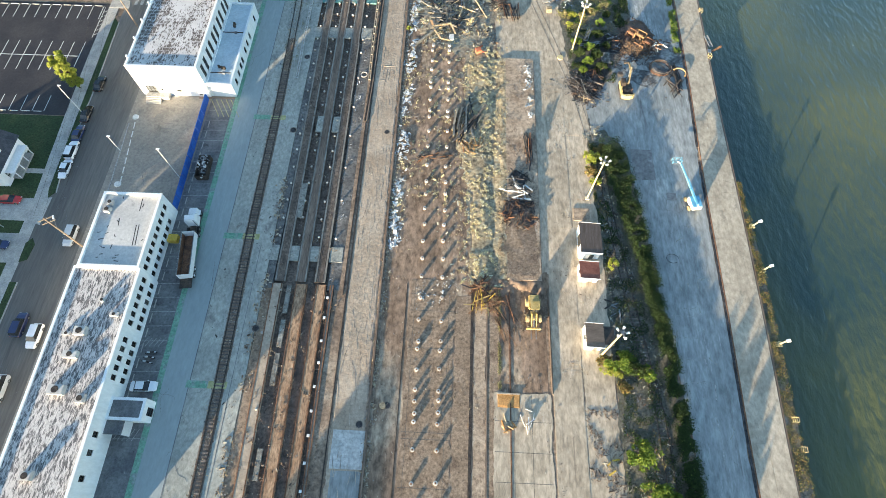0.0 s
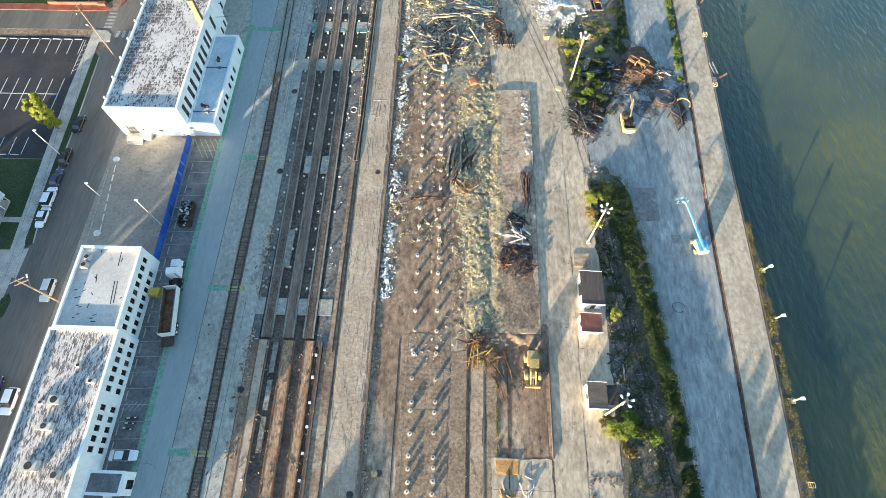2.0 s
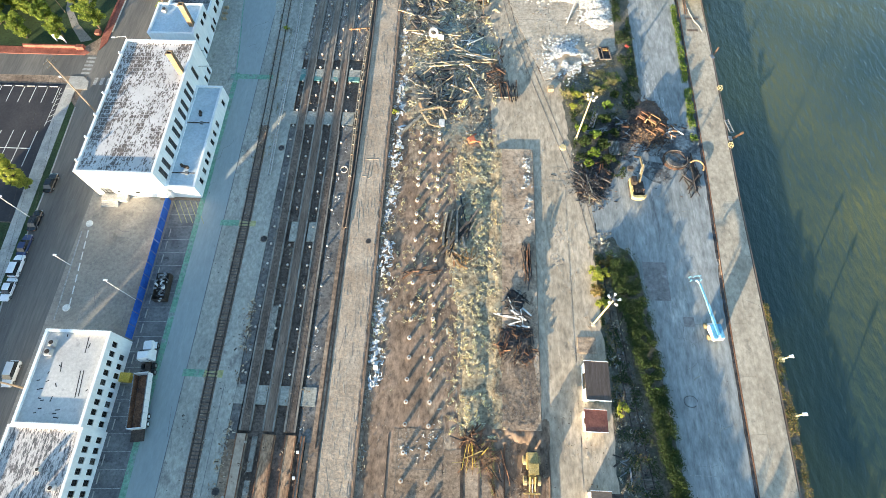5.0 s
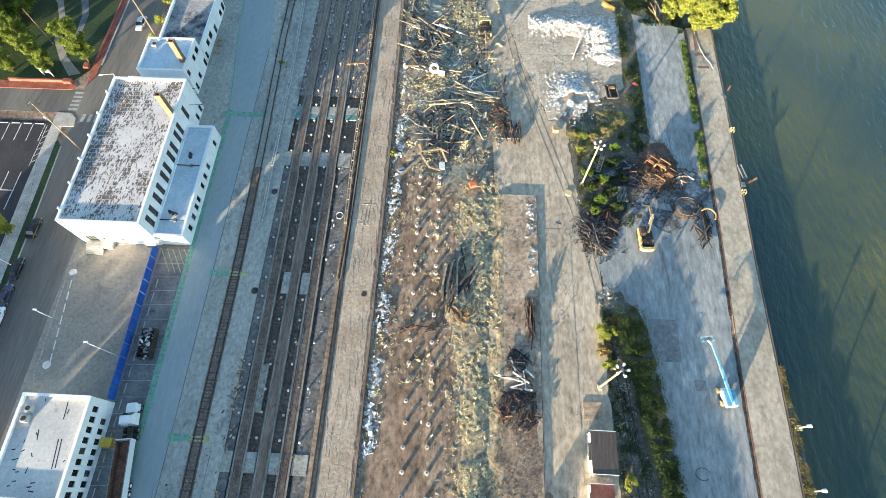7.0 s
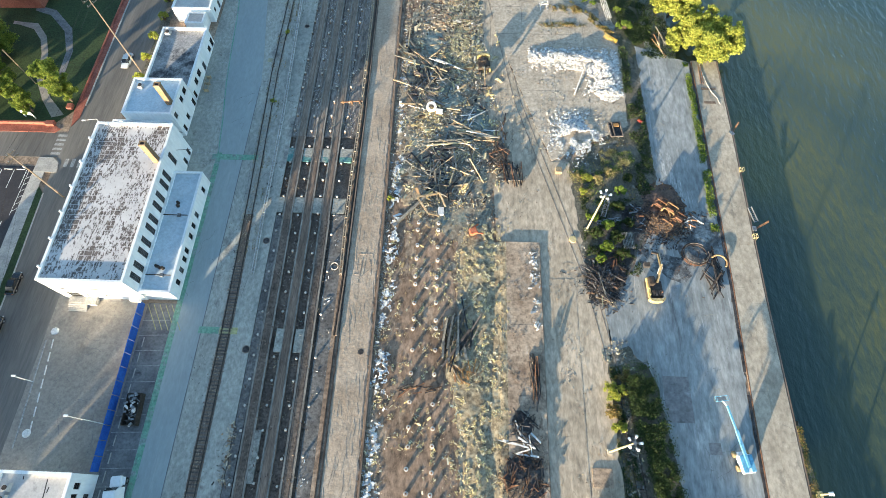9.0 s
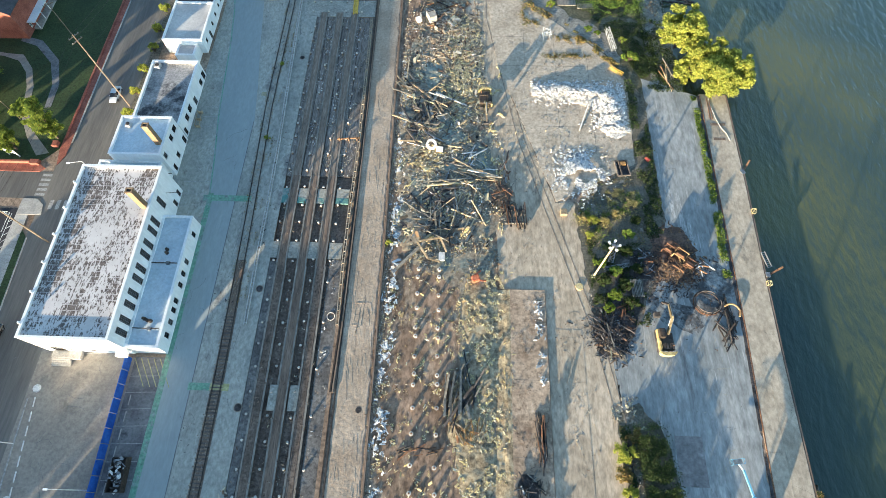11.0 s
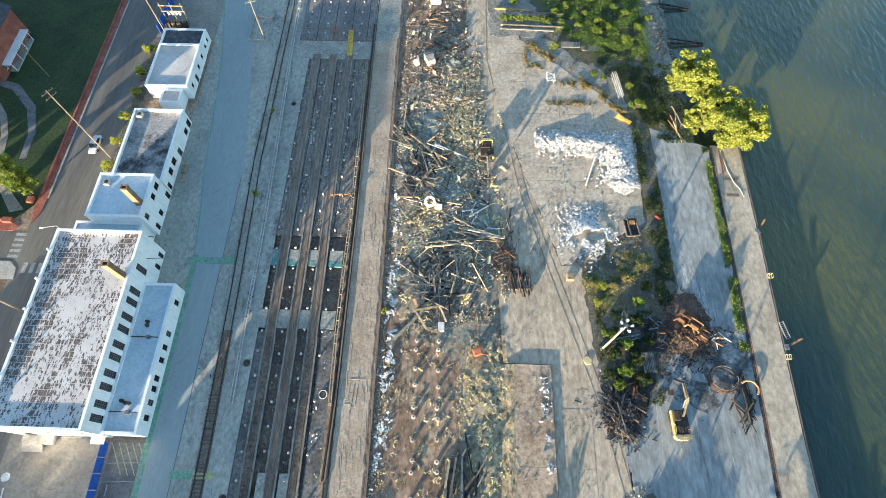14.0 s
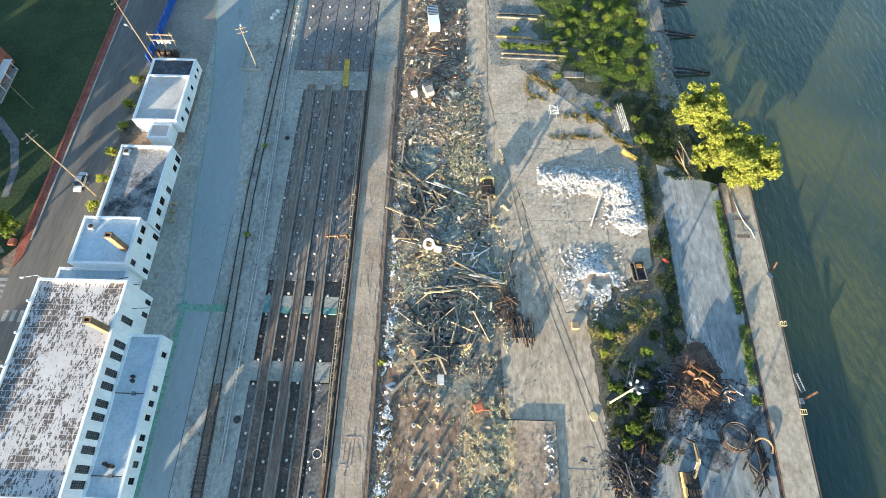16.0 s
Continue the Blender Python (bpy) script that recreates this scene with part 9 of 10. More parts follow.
def lattice(name, m, L, w, material, label, category="frame"):
    t = thing(name, m, label, category)
    for sx in (-1, 1):
        for z in (0.05, w):
            part("chord", bar((sx * w / 2, -L / 2, z), (sx * w / 2, L / 2, z), 0.09, 0.09), material, t)
    n = max(3, int(L / w))
    for k in range(n):
        y0, y1 = -L / 2 + L * k / n, -L / 2 + L * (k + 1) / n
        s = 1 if k % 2 else -1
        part("brace", bar((-s * w / 2, y0, w), (s * w / 2, y1, w), 0.06, 0.06), material, t)
        part("brace", bar((-w / 2, y0, w), (w / 2, y0, w), 0.06, 0.06), material, t)
        part("brace", bar((s * w / 2, y0, 0.05), (s * w / 2, y1, w), 0.06, 0.06), material, t)
    return t


lattice("fallen_mast", pose(31.2, 100.4, 0.2, 0, 0, -18), 4.6, 0.9, STEEL, "pale lattice mast fallen in the weeds")
lattice("fallen_mast", pose(31.6, 97.4, 0.2, 0, 0, -78), 5.0, 0.7, STEEL, "pale lattice mast lying in the weeds")
lattice("steel_ladder_frame", pose(36.6, 157.8, 0.2, 0, 0, 8), 7.4, 0.9, GUARDPAINT, "long pale lattice frame on the ground")
lattice("barrier_frame", pose(36.9, 147.8, 0.2, 0, 0, 52), 3.6, 0.6, YELLOW, "yellow steel barrier at the slab's corner")
lattice("white_cage", pose(21.2, 158.8, 0.11, 0, 0, 4), 2.6, 1.7, PIPEWHITE, "white wire cage on the slab", "cage")
q = thing("yellow_gangway", pose(-26.6, 169.6, 0.03, 0, 0, 3), "long faded yellow gangway across the bays", "gangway")
for dx in (-0.5, 0.5):
    part("side_rail", box(dx - 0.09, dx + 0.09, -4.2, 4.2, 0.0, 0.4, bevel=0.02), YELLOW, q)
for k in range(21):
    part("tread", box(-0.4, 0.4, -4.15 + 0.4 * k, -3.85 + 0.4 * k, 0.24, 0.28), YELLOW, q)
q = thing("orange_crossbar", pose(-23.6, 126.4, 0.2, 0, 0, 0), "rusty orange crossbar over the bays", "frame")
part("bar", bar((-2.6, 0, 0.2), (2.4, 0.3, 0.5), 0.22, 0.22), RUST, q)
for x in (-2.0, 0.0, 1.8):
    part("upright", box(x - 0.1, x + 0.1, -0.2, 0.2, -0.2, 0.7), RUST, q)
q = thing("wooden_platform", pose(35.4, 120.6, 0.18, 0, 0, 6), "timber frame round a shallow square pit", "frame")
for a, b in (((-1.3, -1.9, 0.2), (1.3, -1.9, 0.2)), ((-1.3, 1.9, 0.2), (1.3, 1.9, 0.2)), ((-1.3, -1.9, 0.2), (-1.3, 1.9, 0.2)), ((1.3, -1.9, 0.2), (1.3, 1.9, 0.2)), ((-0.5, -1.9, 0.3), (-0.5, 1.9, 0.3))):
    part("board", bar(a, b, 0.22, 0.24), SLEEPER, q)
part("plate", box(-0.4, 0.9, 0.6, 1.5, 0.1, 0.4, bevel=0.06), ORANGE, q)
part("floor", box(-1.2, 1.2, -1.8, 1.8, 0.0, 0.03), CHAR, q)
tagged(part("fallen_post", bar((27.1, 130.4, 0.3), (29.5, 137.2, 0.9), 0.28, 0.28), PIPEWHITE), "long pale post lying on rubble", "post")
tagged(part("crate", box(21.6, 22.9, 108.6, 109.9, 0.06, 1.1, bevel=0.05), TIMBER), "small cream box on the concrete", "box")
tagged(part("tank_cover", tube((24.3, 93.3, 0.06), (24.3, 93.3, 0.25), 0.75, 0.72, 16), PALEYELLOW), "round cream lid on the concrete", "lid")

q = thing("white_hose", pose(0, 0, 0.2), "pale hose lying along the dock's end", "hose")
part("hose", sweep([(57.0, 140.4, 0), (57.2, 137.5, 0), (57.6, 134.6, 0), (58.3, 132.0, 0), (59.3, 130.2, 0), (59.6, 128.6, 0)], 0.05), PIPEWHITE, q)
for k in range(2):
    tagged(part("dock_stub_rail", bar((56.4 + 0.5 * k, 134.4, 0.2), (56.6 + 0.5 * k, 140.2, 0.2), 0.12, 0.12), BROWNRUST), "rusty rail stub on the dock's end", "rail", "rail stubs of the dock")
q = thing("red_drum", pose(41.2, 123.1, 0.1, 78, 0, 30), "dented red drum lying in the weeds", "drum")
part("barrel", tube((0, 0, -0.6), (0, 0, 0.6), 0.42, 0.42, 14), gloss("drum_red", (0.30, 0.035, 0.03)), q)
for z in (-0.58, -0.2, 0.2, 0.58):
    part("hoop", tube((0, 0, z - 0.03), (0, 0, z + 0.03), 0.45, 0.45, 14), BROWNRUST, q)

# ---- covers, wells, boxes ----
tagged(part("access_cover", box(-45.4, -44.3, 138.5, 139.6, 0.03, 0.07, bevel=0.01), mat("tan_steel_cover", (0.27, 0.25, 0.16), (0.36, 0.33, 0.22), 0.8, 4.0, contrast=0.2)), "square tan steel cover in the apron", "cover")
for x, y, r, m, l in ((-36.6, 68.9, 0.62, CHAR, "open dark manhole in the apron"), (-35.9, 22.8, 0.6, CHAR, "open dark manhole in the apron"), (-14.7, 6.6, 0.55, CHAR, "dark round hole in the slab"), (-15.6, 69.2, 0.5, CHAR, "round cover in the long slab"),
                      (-10.2, 10.0, 0.5, CHAR, "dark round hole in the yard floor"), (-37.6, 150.5, 0.5, CHAR, "dark round cover in the concrete margin"), (-36.9, 91.0, 0.6, CHAR, "dark round cover in the apron")):
    c = thing("manhole", pose(x, y, 0.06), l, "manhole")
    part("cover", tube((0, 0, 0), (0, 0, 0.035), r, seg=18), m, c)
    part("rim", tube((0, 0, -0.04), (0, 0, 0.02), r * 1.25, seg=18), BEAM, c)
tagged(part("well_cover", tube((-11.0, 9.9, 0.02), (-11.0, 9.9, 0.4), 0.6, 0.55, 14), TIMBER), "round tan cap on the yard floor", "cover")
q = thing("sump", pose(-22.5, 86.0, -0.6, 8, 0, 0), "open concrete ring in the bay", "ring")
rings = []
for k in range(17):
    a = 2 * math.pi * k / 16
    rings.append([(r * math.cos(a), r * math.sin(a), z) for r, z in ((0.66, 0), (0.78, 0), (0.78, 0.8), (0.66, 0.8))])
part("ring", loft(rings, cap=False), STUBMAT, q)
part("cover", tube((0, 0, 0.45), (0, 0, 0.5), 0.65, seg=16), CHAR, q)
q = thing("pump_pit", pose(-49.0, 173.9, 0.03), "low-walled concrete pit beside the street", "pit")
for b in ((-2.6, 2.4, -4.0, -3.75), (-2.6, 2.4, 3.75, 4.0), (-2.6, -2.35, -3.75, 3.75), (2.15, 2.4, -3.75, 3.75)):
    part("wall", box(*b, 0, 0.45), APRON, q)
part("floor", box(-2.35, 2.15, -3.75, 3.75, 0, 0.05), APRON, q)
q = thing("transformer_frame", pose(-70.0, 175.2, 0.03), "steel gantry with pale transformers behind the building", "transformer")
for x in (-2.6, 0.0, 2.6):
    part("post", tube((x, 0, 0), (x, 0, 6.0), 0.13, 0.1), POLEWOOD, q)
part("crossarm", bar((-3.0, 0, 5.2), (3.0, 0, 5.2), 0.2, 0.25), POLEWOOD, q)
part("crossarm", bar((-3.0, 0, 3.6), (3.0, 0, 3.6), 0.2, 0.25), POLEWOOD, q)
for x in (-1.5, -0.6, 0.3, 1.2):
    part("can", tube((x, 0.4, 2.4), (x, 0.4, 3.4), 0.33, seg=12), PIPEWHITE, q)
for x in (-2, -0.6, 0.8, 2.2):
    part("cabinet", box(x - 0.5, x + 0.5, -1.8, -0.8, 0, 1.6, bevel=0.04), DARKSTEEL, q)
for x, y in ((-46.6, 188), (-46.0, 189.2), (-47.0, 186.8)):
    tagged(part("white_sack", box(x - 0.45, x + 0.45, y - 0.4, y + 0.4, 0.03, 0.8, bevel=0.15), PIPEWHITE), "white filled sack on the apron", "sack", "white sacks")
q = thing("pallet_bench", pose(-58.0, 131.0, 0.03, 0, 0, 4), "weathered timber rack beside the sooty block", "rack")
for x in (-0.5, 0.5):
    part("rail", bar((x, -2.2, 0.8), (x, 2.2, 0.8), 0.12, 0.12), TIMBER, q)
for y in (-2.0, 0.0, 2.0):
    part("leg", box(-0.55, 0.55, y - 0.06, y + 0.06, 0, 0.76), TIMBER, q)

# ---- old slipways at the river ----
for x0, x1, y, m in ((9, 19, 189.0, TIMBER), (8.6, 17.5, 182.4, OCHRE), (9.8, 23.0, 175.4, GREYTIMBER), (10.0, 25.2, 176.7, TIMBER), (9, 21, 190.3, GREYTIMBER), (9, 24, 196.5, GREYTIMBER), (17.5, 26, 181.2, GREYTIMBER), (10, 24, 203, TIMBER)):
    q = thing("slipway_beam", pose(0, y, 0.05), "weathered slipway beam among weeds", "beam", "slipway beams")
    part("beam", i_beam((x0, 0, 0.3), (x1, -0.5, 0.28), 0.34, 0.36), m, q)
    for k in range(int((x1 - x0) / 2)):
        part("chair", box(x0 + 0.6 + 2 * k, x0 + 1.0 + 2 * k, -0.6, 0.3, 0, 0.12), GREYTIMBER, q)
for x0, x1, y0, y1 in ((24.6, 29.2, 169.8, 171.6), (29.5, 33.6, 168.8, 170.6), (21, 26, 186, 188), (17, 22, 180, 181.6), (47.4, 50.4, 185.8, 200)):
    tagged(part("slipway_slab", box(x0, x1, y0, y1, 0.0, 0.2, bevel=0.04), BEAMLIP), "pale concrete slab among weeds", "slab", "slipway slabs")
for k, (x, y) in enumerate(((54.8, 187.0), (56.4, 174.6), (54.7, 198.8))):
    q = thing("slipway_rails", pose(x, y, -2.6), "dark slipway timbers running into the water", "timbers", "drowned slipways")
    for d in (0, 0.7):
        part("timber", bar((-4.6, 2.0 * d - 0.7, 1.1), (4.2, d - 0.6, 0.28), 0.3, 0.3), CHAR, q)
    for d in (-2.4, 0.0, 2.2):
        part("sleeper", bar((d, -1.0, 0.75 - 0.09 * d), (d + 0.1, 1.0, 0.75 - 0.09 * d), 0.22, 0.2), CHAR, q)
for y, l in ((128.6, 3.6), (132.6, 4.6)):
    tagged(part("rusty_plate", box(56.2, 56.2 + l * 0.7, y, y + 0.7, 0.155, 0.175), BEAMDARK), "dark steel plate set in the dock", "plate", "rusty dock plates")


# ---- plants ----
def ground_cover(name, p, hmax, size, material, label, seed=0.0, even=0.0):
    """Leaves over a patch of ground; even: how far the growth keeps one height."""
    z = np.array([max(0.0, 0.35 + noise.noise(Vector((a * 0.35 + seed, b * 0.35, 1.7))) * 0.8 + noise.noise(Vector((a * 1.2 + seed, b * 1.2, 4.1))) * 0.45) for a, b in p])
    z = (even * 0.8 + (1 - even) * z) * hmax
    pts = np.column_stack([p + rng.normal(0, 0.12, p.shape), 0.08 + z * rng.uniform(0.1, 1.0, len(p)) ** 0.7])
    v, f = leaf_mesh(pts, size, 0.55)
    return stuff(name, v, f, material, label, "plants")


def strip_points(n, ys, lo, hi):
    y = rng.uniform(ys[0], ys[-1], n)
    return np.column_stack([np.interp(y, ys, lo) + rng.uniform(0, 1, n) * (np.interp(y, ys, hi) - np.interp(y, ys, lo)), y])


YS = [-30, 0, 20, 42, 56, 68]
ragged_strip = lambda n, lo, hi: strip_points(n, YS, lo, hi) + rng.normal(0, 0.45, (n, 2))
ground_cover("weeds", clump(ragged_strip(110000, [39.6, 39.8, 38.9, 36.2, 32.6, 31.4], [42.0, 41.8, 40.8, 38.9, 37.8, 35.8]), 0.5, -0.22), 2.9, 0.13, LEAF, "dense dark green weeds along the siding", 0.0, 0.78)
ground_cover("weeds", clump(ragged_strip(6000, [39.6, 39.8, 38.9, 36.2, 32.6, 31.4], [42.0, 41.8, 40.8, 38.9, 37.8, 35.8]), 0.7, 0.2, 6.0), 2.9, 0.12, LEAFMID, "brighter leaves over the weeds along the siding", 3.0, 0.7)
ground_cover("weeds", clump(strip_points(26000, YS, [30.5, 30.5, 30.5, 30.2, 29.2, 29.2], [39.0, 39.0, 38.0, 35.0, 31, 31]), 0.45, 0.0, 3.0), 0.5, 0.13, LEAF, "patchy low weeds over the old siding")
ground_cover("weeds", clump(strip_points(9000, YS, [30.2, 30.2, 30.2, 30.0, 29.2, 29.2], [38.5, 38.5, 37.0, 34.0, 31, 31]), 0.5, 0.1, 11.0), 0.4, 0.12, LEAFDRY, "dry weeds beside the sheds and the siding")
p = strip_points(9000, [-12, 20, 42, 66], [30.2, 30.2, 30.2, 29.4], [39.0, 38.0, 35.0, 31.5])
strew("siding_debris", clump(clump(p, 0.3, -0.05, 4.0), 1.0, 0.0, 8.0), 0.04, 0.3, MIXED, "grey rubble and scraps along the old siding", z=0.08, flat=0.3)
strew("siding_soot", clump(p + 0.31, 0.5, 0.1, 14.0), 0.04, 0.26, DARKBITS, "dark scraps along the old siding", z=0.07, flat=0.25)
ground_cover("weeds", clump(strip_points(7000, [96, 110, 141], [52.0, 52.6, 53.2], [53.5, 54.0, 54.4]), 0.3, -0.2), 0.9, 0.14, LEAFTREE, "green weeds along the crane-rail slot")
ground_cover("weeds", clump(in_rect(12000, 26.5, 37, 86, 103), 0.5, 0.02, 2.0), 0.9, 0.14, LEAF, "green weeds round the burnt scrap")
DRYBAND = lambda n: np.concatenate([np.column_stack([rng.normal(x, sx, n), rng.normal(y, sy, n)]) for x, y, sx, sy in ((26.4, 108.6, 1.2, 1.0), (29.6, 107.6, 1.5, 0.8), (27.6, 104.6, 1.0, 0.9), (32.6, 109.4, 1.3, 0.7), (36.2, 112.4, 1.2, 1.1), (30.6, 101.6, 0.8, 1.0))])
ground_cover("weeds", clump(DRYBAND(1300), 0.9, -0.1, 5.0), 0.7, 0.11, LEAFSTRAW, "clumps of dry yellow weeds beside the slab")
ground_cover("weeds", clump(DRYBAND(800) + np.array([0.5, 0.8]), 0.8, 0.05, 9.0), 0.9, 0.12, LEAFTREE, "green shoots among dry weeds")
ground_cover("weeds", clump(in_rect(6000, 31.4, 37.7, 110.4, 115.4), 0.6, 0.0, 7.0), 0.4, 0.11, LEAFSTRAW, "dry straw grass beside the slab")
ground_cover("weeds", clump(in_rect(4000, 26, 38, 102, 118), 0.5, 0.15, 13.0), 0.3, 0.12, LEAFDRY, "scattered dry weeds on bare ground")
ground_cover("weeds", clump(in_rect(7000, 38.4, 42.3, 104, 145), 0.25, -0.1, 6.0), 1.3, 0.18, LEAF, "weeds between slab and quay road")
ground_cover("weeds", clump(strip_points(16000, [-60, 0, 10, 25, 45, 59], [58.0, 58.2, 58.5, 59.1, 59.6, 59.8], [60.5, 60.6, 60.7, 60.9, 61.1, 60.5]), 0.5, -0.1, 7.0), 0.5, 0.11, LEAFDRY, "dry weeds on the dock ledge")
ground_cover("weeds", clump(strip_points(6000, [-60, 0, 10, 25, 45, 59], [58.0, 58.2, 58.5, 59.1, 59.6, 59.8], [60.5, 60.6, 60.7, 60.9, 61.1, 60.5]), 0.5, 0.1, 8.0), 0.7, 0.11, LEAF, "green weeds on the dock ledge")
ground_cover("weeds", clump(strip_points(46000, [168, 172, 176, 205], [36, 31, 23, 17], [44.5, 45, 45.5, 45.5]) + rng.normal(0, 1.2, (46000, 2)), 0.3, -0.2, 4.0), 0.55, 0.13, LEAFMID, "dense low growth above the river bank", 0.0, 0.4)
ground_cover("weeds", clump(strip_points(36000, [143, 150, 160, 166, 172, 205], [44, 40.5, 37.5, 32, 27, 20], [49, 47, 46.5, 46, 46, 46]), 0.3, -0.2, 14.0), 0.4, 0.13, LEAF, "dark grassy growth above the river bank")
ground_cover("weeds", clump(strip_points(4500, [150, 155, 163, 172], [35.5, 31.5, 23.5, 13.5], [38.0, 34.5, 26.5, 17.0]), 0.35, 0.0, 3.0), 0.8, 0.17, LEAFDRY, "dry yellow weeds along the slab edge")
p = np.concatenate([np.column_stack([rng.normal(x, sx, 700), rng.normal(y, sy, 700)]) for x, y, sx, sy in ((16.0, 166.5, 0.5, 2.2), (18.6, 163.6, 1.2, 0.6), (25.2, 158.4, 1.4, 0.7), (28.4, 157.6, 1.0, 0.6), (23.4, 152.4, 1.8, 0.5), (28, 152.6, 1.8, 0.4))])
ground_cover("weeds", clump(p, 0.7, -0.1, 3.0), 0.5, 0.14, LEAFDRY, "dry yellow weeds at the slab's edge")
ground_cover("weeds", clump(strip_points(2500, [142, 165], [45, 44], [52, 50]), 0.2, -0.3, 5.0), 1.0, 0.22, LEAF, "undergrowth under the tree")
ground_cover("weeds", clump(in_rect(2600, 9.2, 9.7, 12, 33), 0.6, 0.0, 6.0), 0.25, 0.09, LEAFSTRAW, "straw-yellow weeds along a floor joint")

bush(31.0, 19.0, 2.9, 3.0, LEAFTREE, "broad yellow-green bush beside a shed", 2600, 0.2, seed=1)
bush(33.2, 18.2, 2.6, 2.8, LEAF, "dark green bush beside the siding", 2200, 0.2, seed=61)
bush(29.3, 17.6, 2.2, 1.5, LEAFLIGHT, "low yellow bush at the foot of a light pole", 1500, 0.17, seed=62)
bush(28.2, 19.3, 1.6, 1.0, LEAFDRY, "dry brown bush at the foot of a light pole", 1100, 0.17, seed=63)
# thicket added mostly below the view, to throw shade on the dock
for k, (x, y) in enumerate(((34.4, -7.0), (36.2, -10.5), (34.2, -13.5), (36.4, -17.0), (34.6, -20.2), (36.0, -23.6), (36.6, -4.2))):
    bush(x, y, 2.9, 5.2, LEAF if k % 2 else LEAFTREE, "tall green thicket added to shade the dock", 3200, 0.24, seed=90 + k)
for k, (x, y, r, h) in enumerate(((29.0, 94.6, 1.5, 2.2), (30.6, 91.6, 1.6, 2.6), (32.6, 93.4, 1.7, 2.8), (31.2, 96.4, 1.4, 2.2), (33.8, 90.0, 1.4, 2.4), (28.4, 98.2, 1.3, 1.8), (33.6, 100.8, 1.6, 2.2), (34.6, 104.6, 1.4, 2.0), (36.4, 107.6, 1.3, 1.8), (29.4, 89.0, 1.2, 1.8), (35.4, 97.0, 1.2, 2.0))):
    bush(x, y, r, h, (LEAF, LEAFTREE, LEAF, LEAFMID)[k % 4], "green bush among burnt scrap and weeds", 1300, 0.17, 0.05, 240 + k)
for k, (x, y, r) in enumerate(((26.2, 108.4, 1.2), (28.2, 107.8, 1.4), (30.4, 107.6, 1.2), (27.0, 104.4, 1.0), (32.6, 109.6, 1.0))):
    bush(x, y, r, 1.1, LEAFLIGHT if k % 2 else LEAFSTRAW, "straw-yellow bush beside the pale slab", 1100, 0.15, 0.05, 260 + k)
bush(35.4, 17.4, 1.9, 2.0, LEAFTREE, "yellow-green bush beside the siding", 1300, 0.22, seed=2)
bush(33.0, 3.8, 3.2, 4.4, LEAFTREE, "bright green bush on the gravel", 2400, 0.22, seed=3)
bush(34.6, -2.4, 3.0, 5.0, LEAFTREE, "green bush on the gravel", 2000, 0.22, seed=4)
bush(31.4, 38.6, 1.4, 1.8, LEAFLIGHT, "small bright bush beside a shed", 700, 0.18, seed=5)
bush(29.4, 63.6, 2.2, 2.2, LEAFLIGHT, "yellow-green bush at the end of the weeds", 1400, 0.2, seed=6)
bush(29.3, 60.4, 1.8, 1.4, LEAFDRY, "dry orange bush at the end of the weeds", 900, 0.2, seed=7)
bush(29.8, 57.6, 1.5, 1.5, LEAFLIGHT, "bright green bush beside the light pole", 800, 0.2, seed=8)
bush(31.5, 66.3, 1.6, 1.2, LEAFDRY, "dry brown bush among scraps", 800, 0.2, seed=9)
bush(31.4, 14.8, 1.5, 1.0, LEAFDRY, "dry orange bush beside the gravel", 900, 0.2, seed=10)
bush(40.2, 151.6, 2.2, 2.2, LEAFTREE, "green bush beside the lattice frame", 1400, 0.22, seed=11)
SHOREBUSH = [(10.8 + 2.1 * k, 178.9 - 0.1 * k, 1.3) for k in range(6)] + [(13.5, 184.6, 1.1), (23.6, 181.5, 1.2), (24.6, 186.4, 1.5), (26.4, 184.0, 1.3), (28.2, 187.6, 1.6), (30.6, 190.2, 1.4), (27.6, 191.8, 1.3), (33.2, 186.2, 1.4), (36.4, 188.8, 1.7), (34.8, 193.4, 1.5), (39.6, 191.0, 1.9), (44.6, 187.4, 1.7), (41.4, 195.2, 1.8), (31.0, 181.0, 1.1), (34.4, 178.2, 1.3), (33.6, 175.2, 1.6), (36.2, 176.8, 1.4), (40.2, 172.4, 1.6), (43.4, 176.4, 1.5), (41.0, 181.4, 1.3), (22.8, 169.4, 1.5), (31.6, 161.2, 1.1), (33.6, 160.0, 0.9), (39.2, 157.4, 1.2), (46.2, 179.6, 1.4), (38.4, 183.6, 1.2), (29.2, 177.0, 1.0), (25.0, 178.0, 1.1)]
for k, (x, y, r) in enumerate(SHOREBUSH):
    bush(x, y, r * rnd.uniform(0.85, 1.1), r * rnd.uniform(0.9, 1.2), LEAFPARK if k % 3 == 2 else LEAFTREE, "light green bush among the overgrown slipways", 900, 0.17, 0.1, 140 + k)
for k, (x, y) in enumerate(((-74.5, 165.2), (-74.3, 158.1), (-73.7, 151.5), (-74.1, 144.7), (-74.1, 138.1), (-73.9, 131.5))):
    bush(x, y, 1.45, 2.8, LEAFLIGHT, "round clipped bush beside the white blocks", 1500, 0.17, 0.08, 70 + k)
for k, (x, y) in enumerate(((-12.8, 101.5), (-41.8, 126.5), (-41.9, 148))):
    bush(x, y, 0.8, 0.8, LEAFLIGHT, "small weed clump in a joint", 260, 0.15, 0.05, 80 + k)
tree(52.6, 157.6, 10.0, 6.8, 6.4, LEAFLIGHT, "broad sunlit yellow-green tree on the river bank", 24000, 110, 0.27, -1.5, 0.35, 0.35, 1, (0.09, 0.2), 0.2)
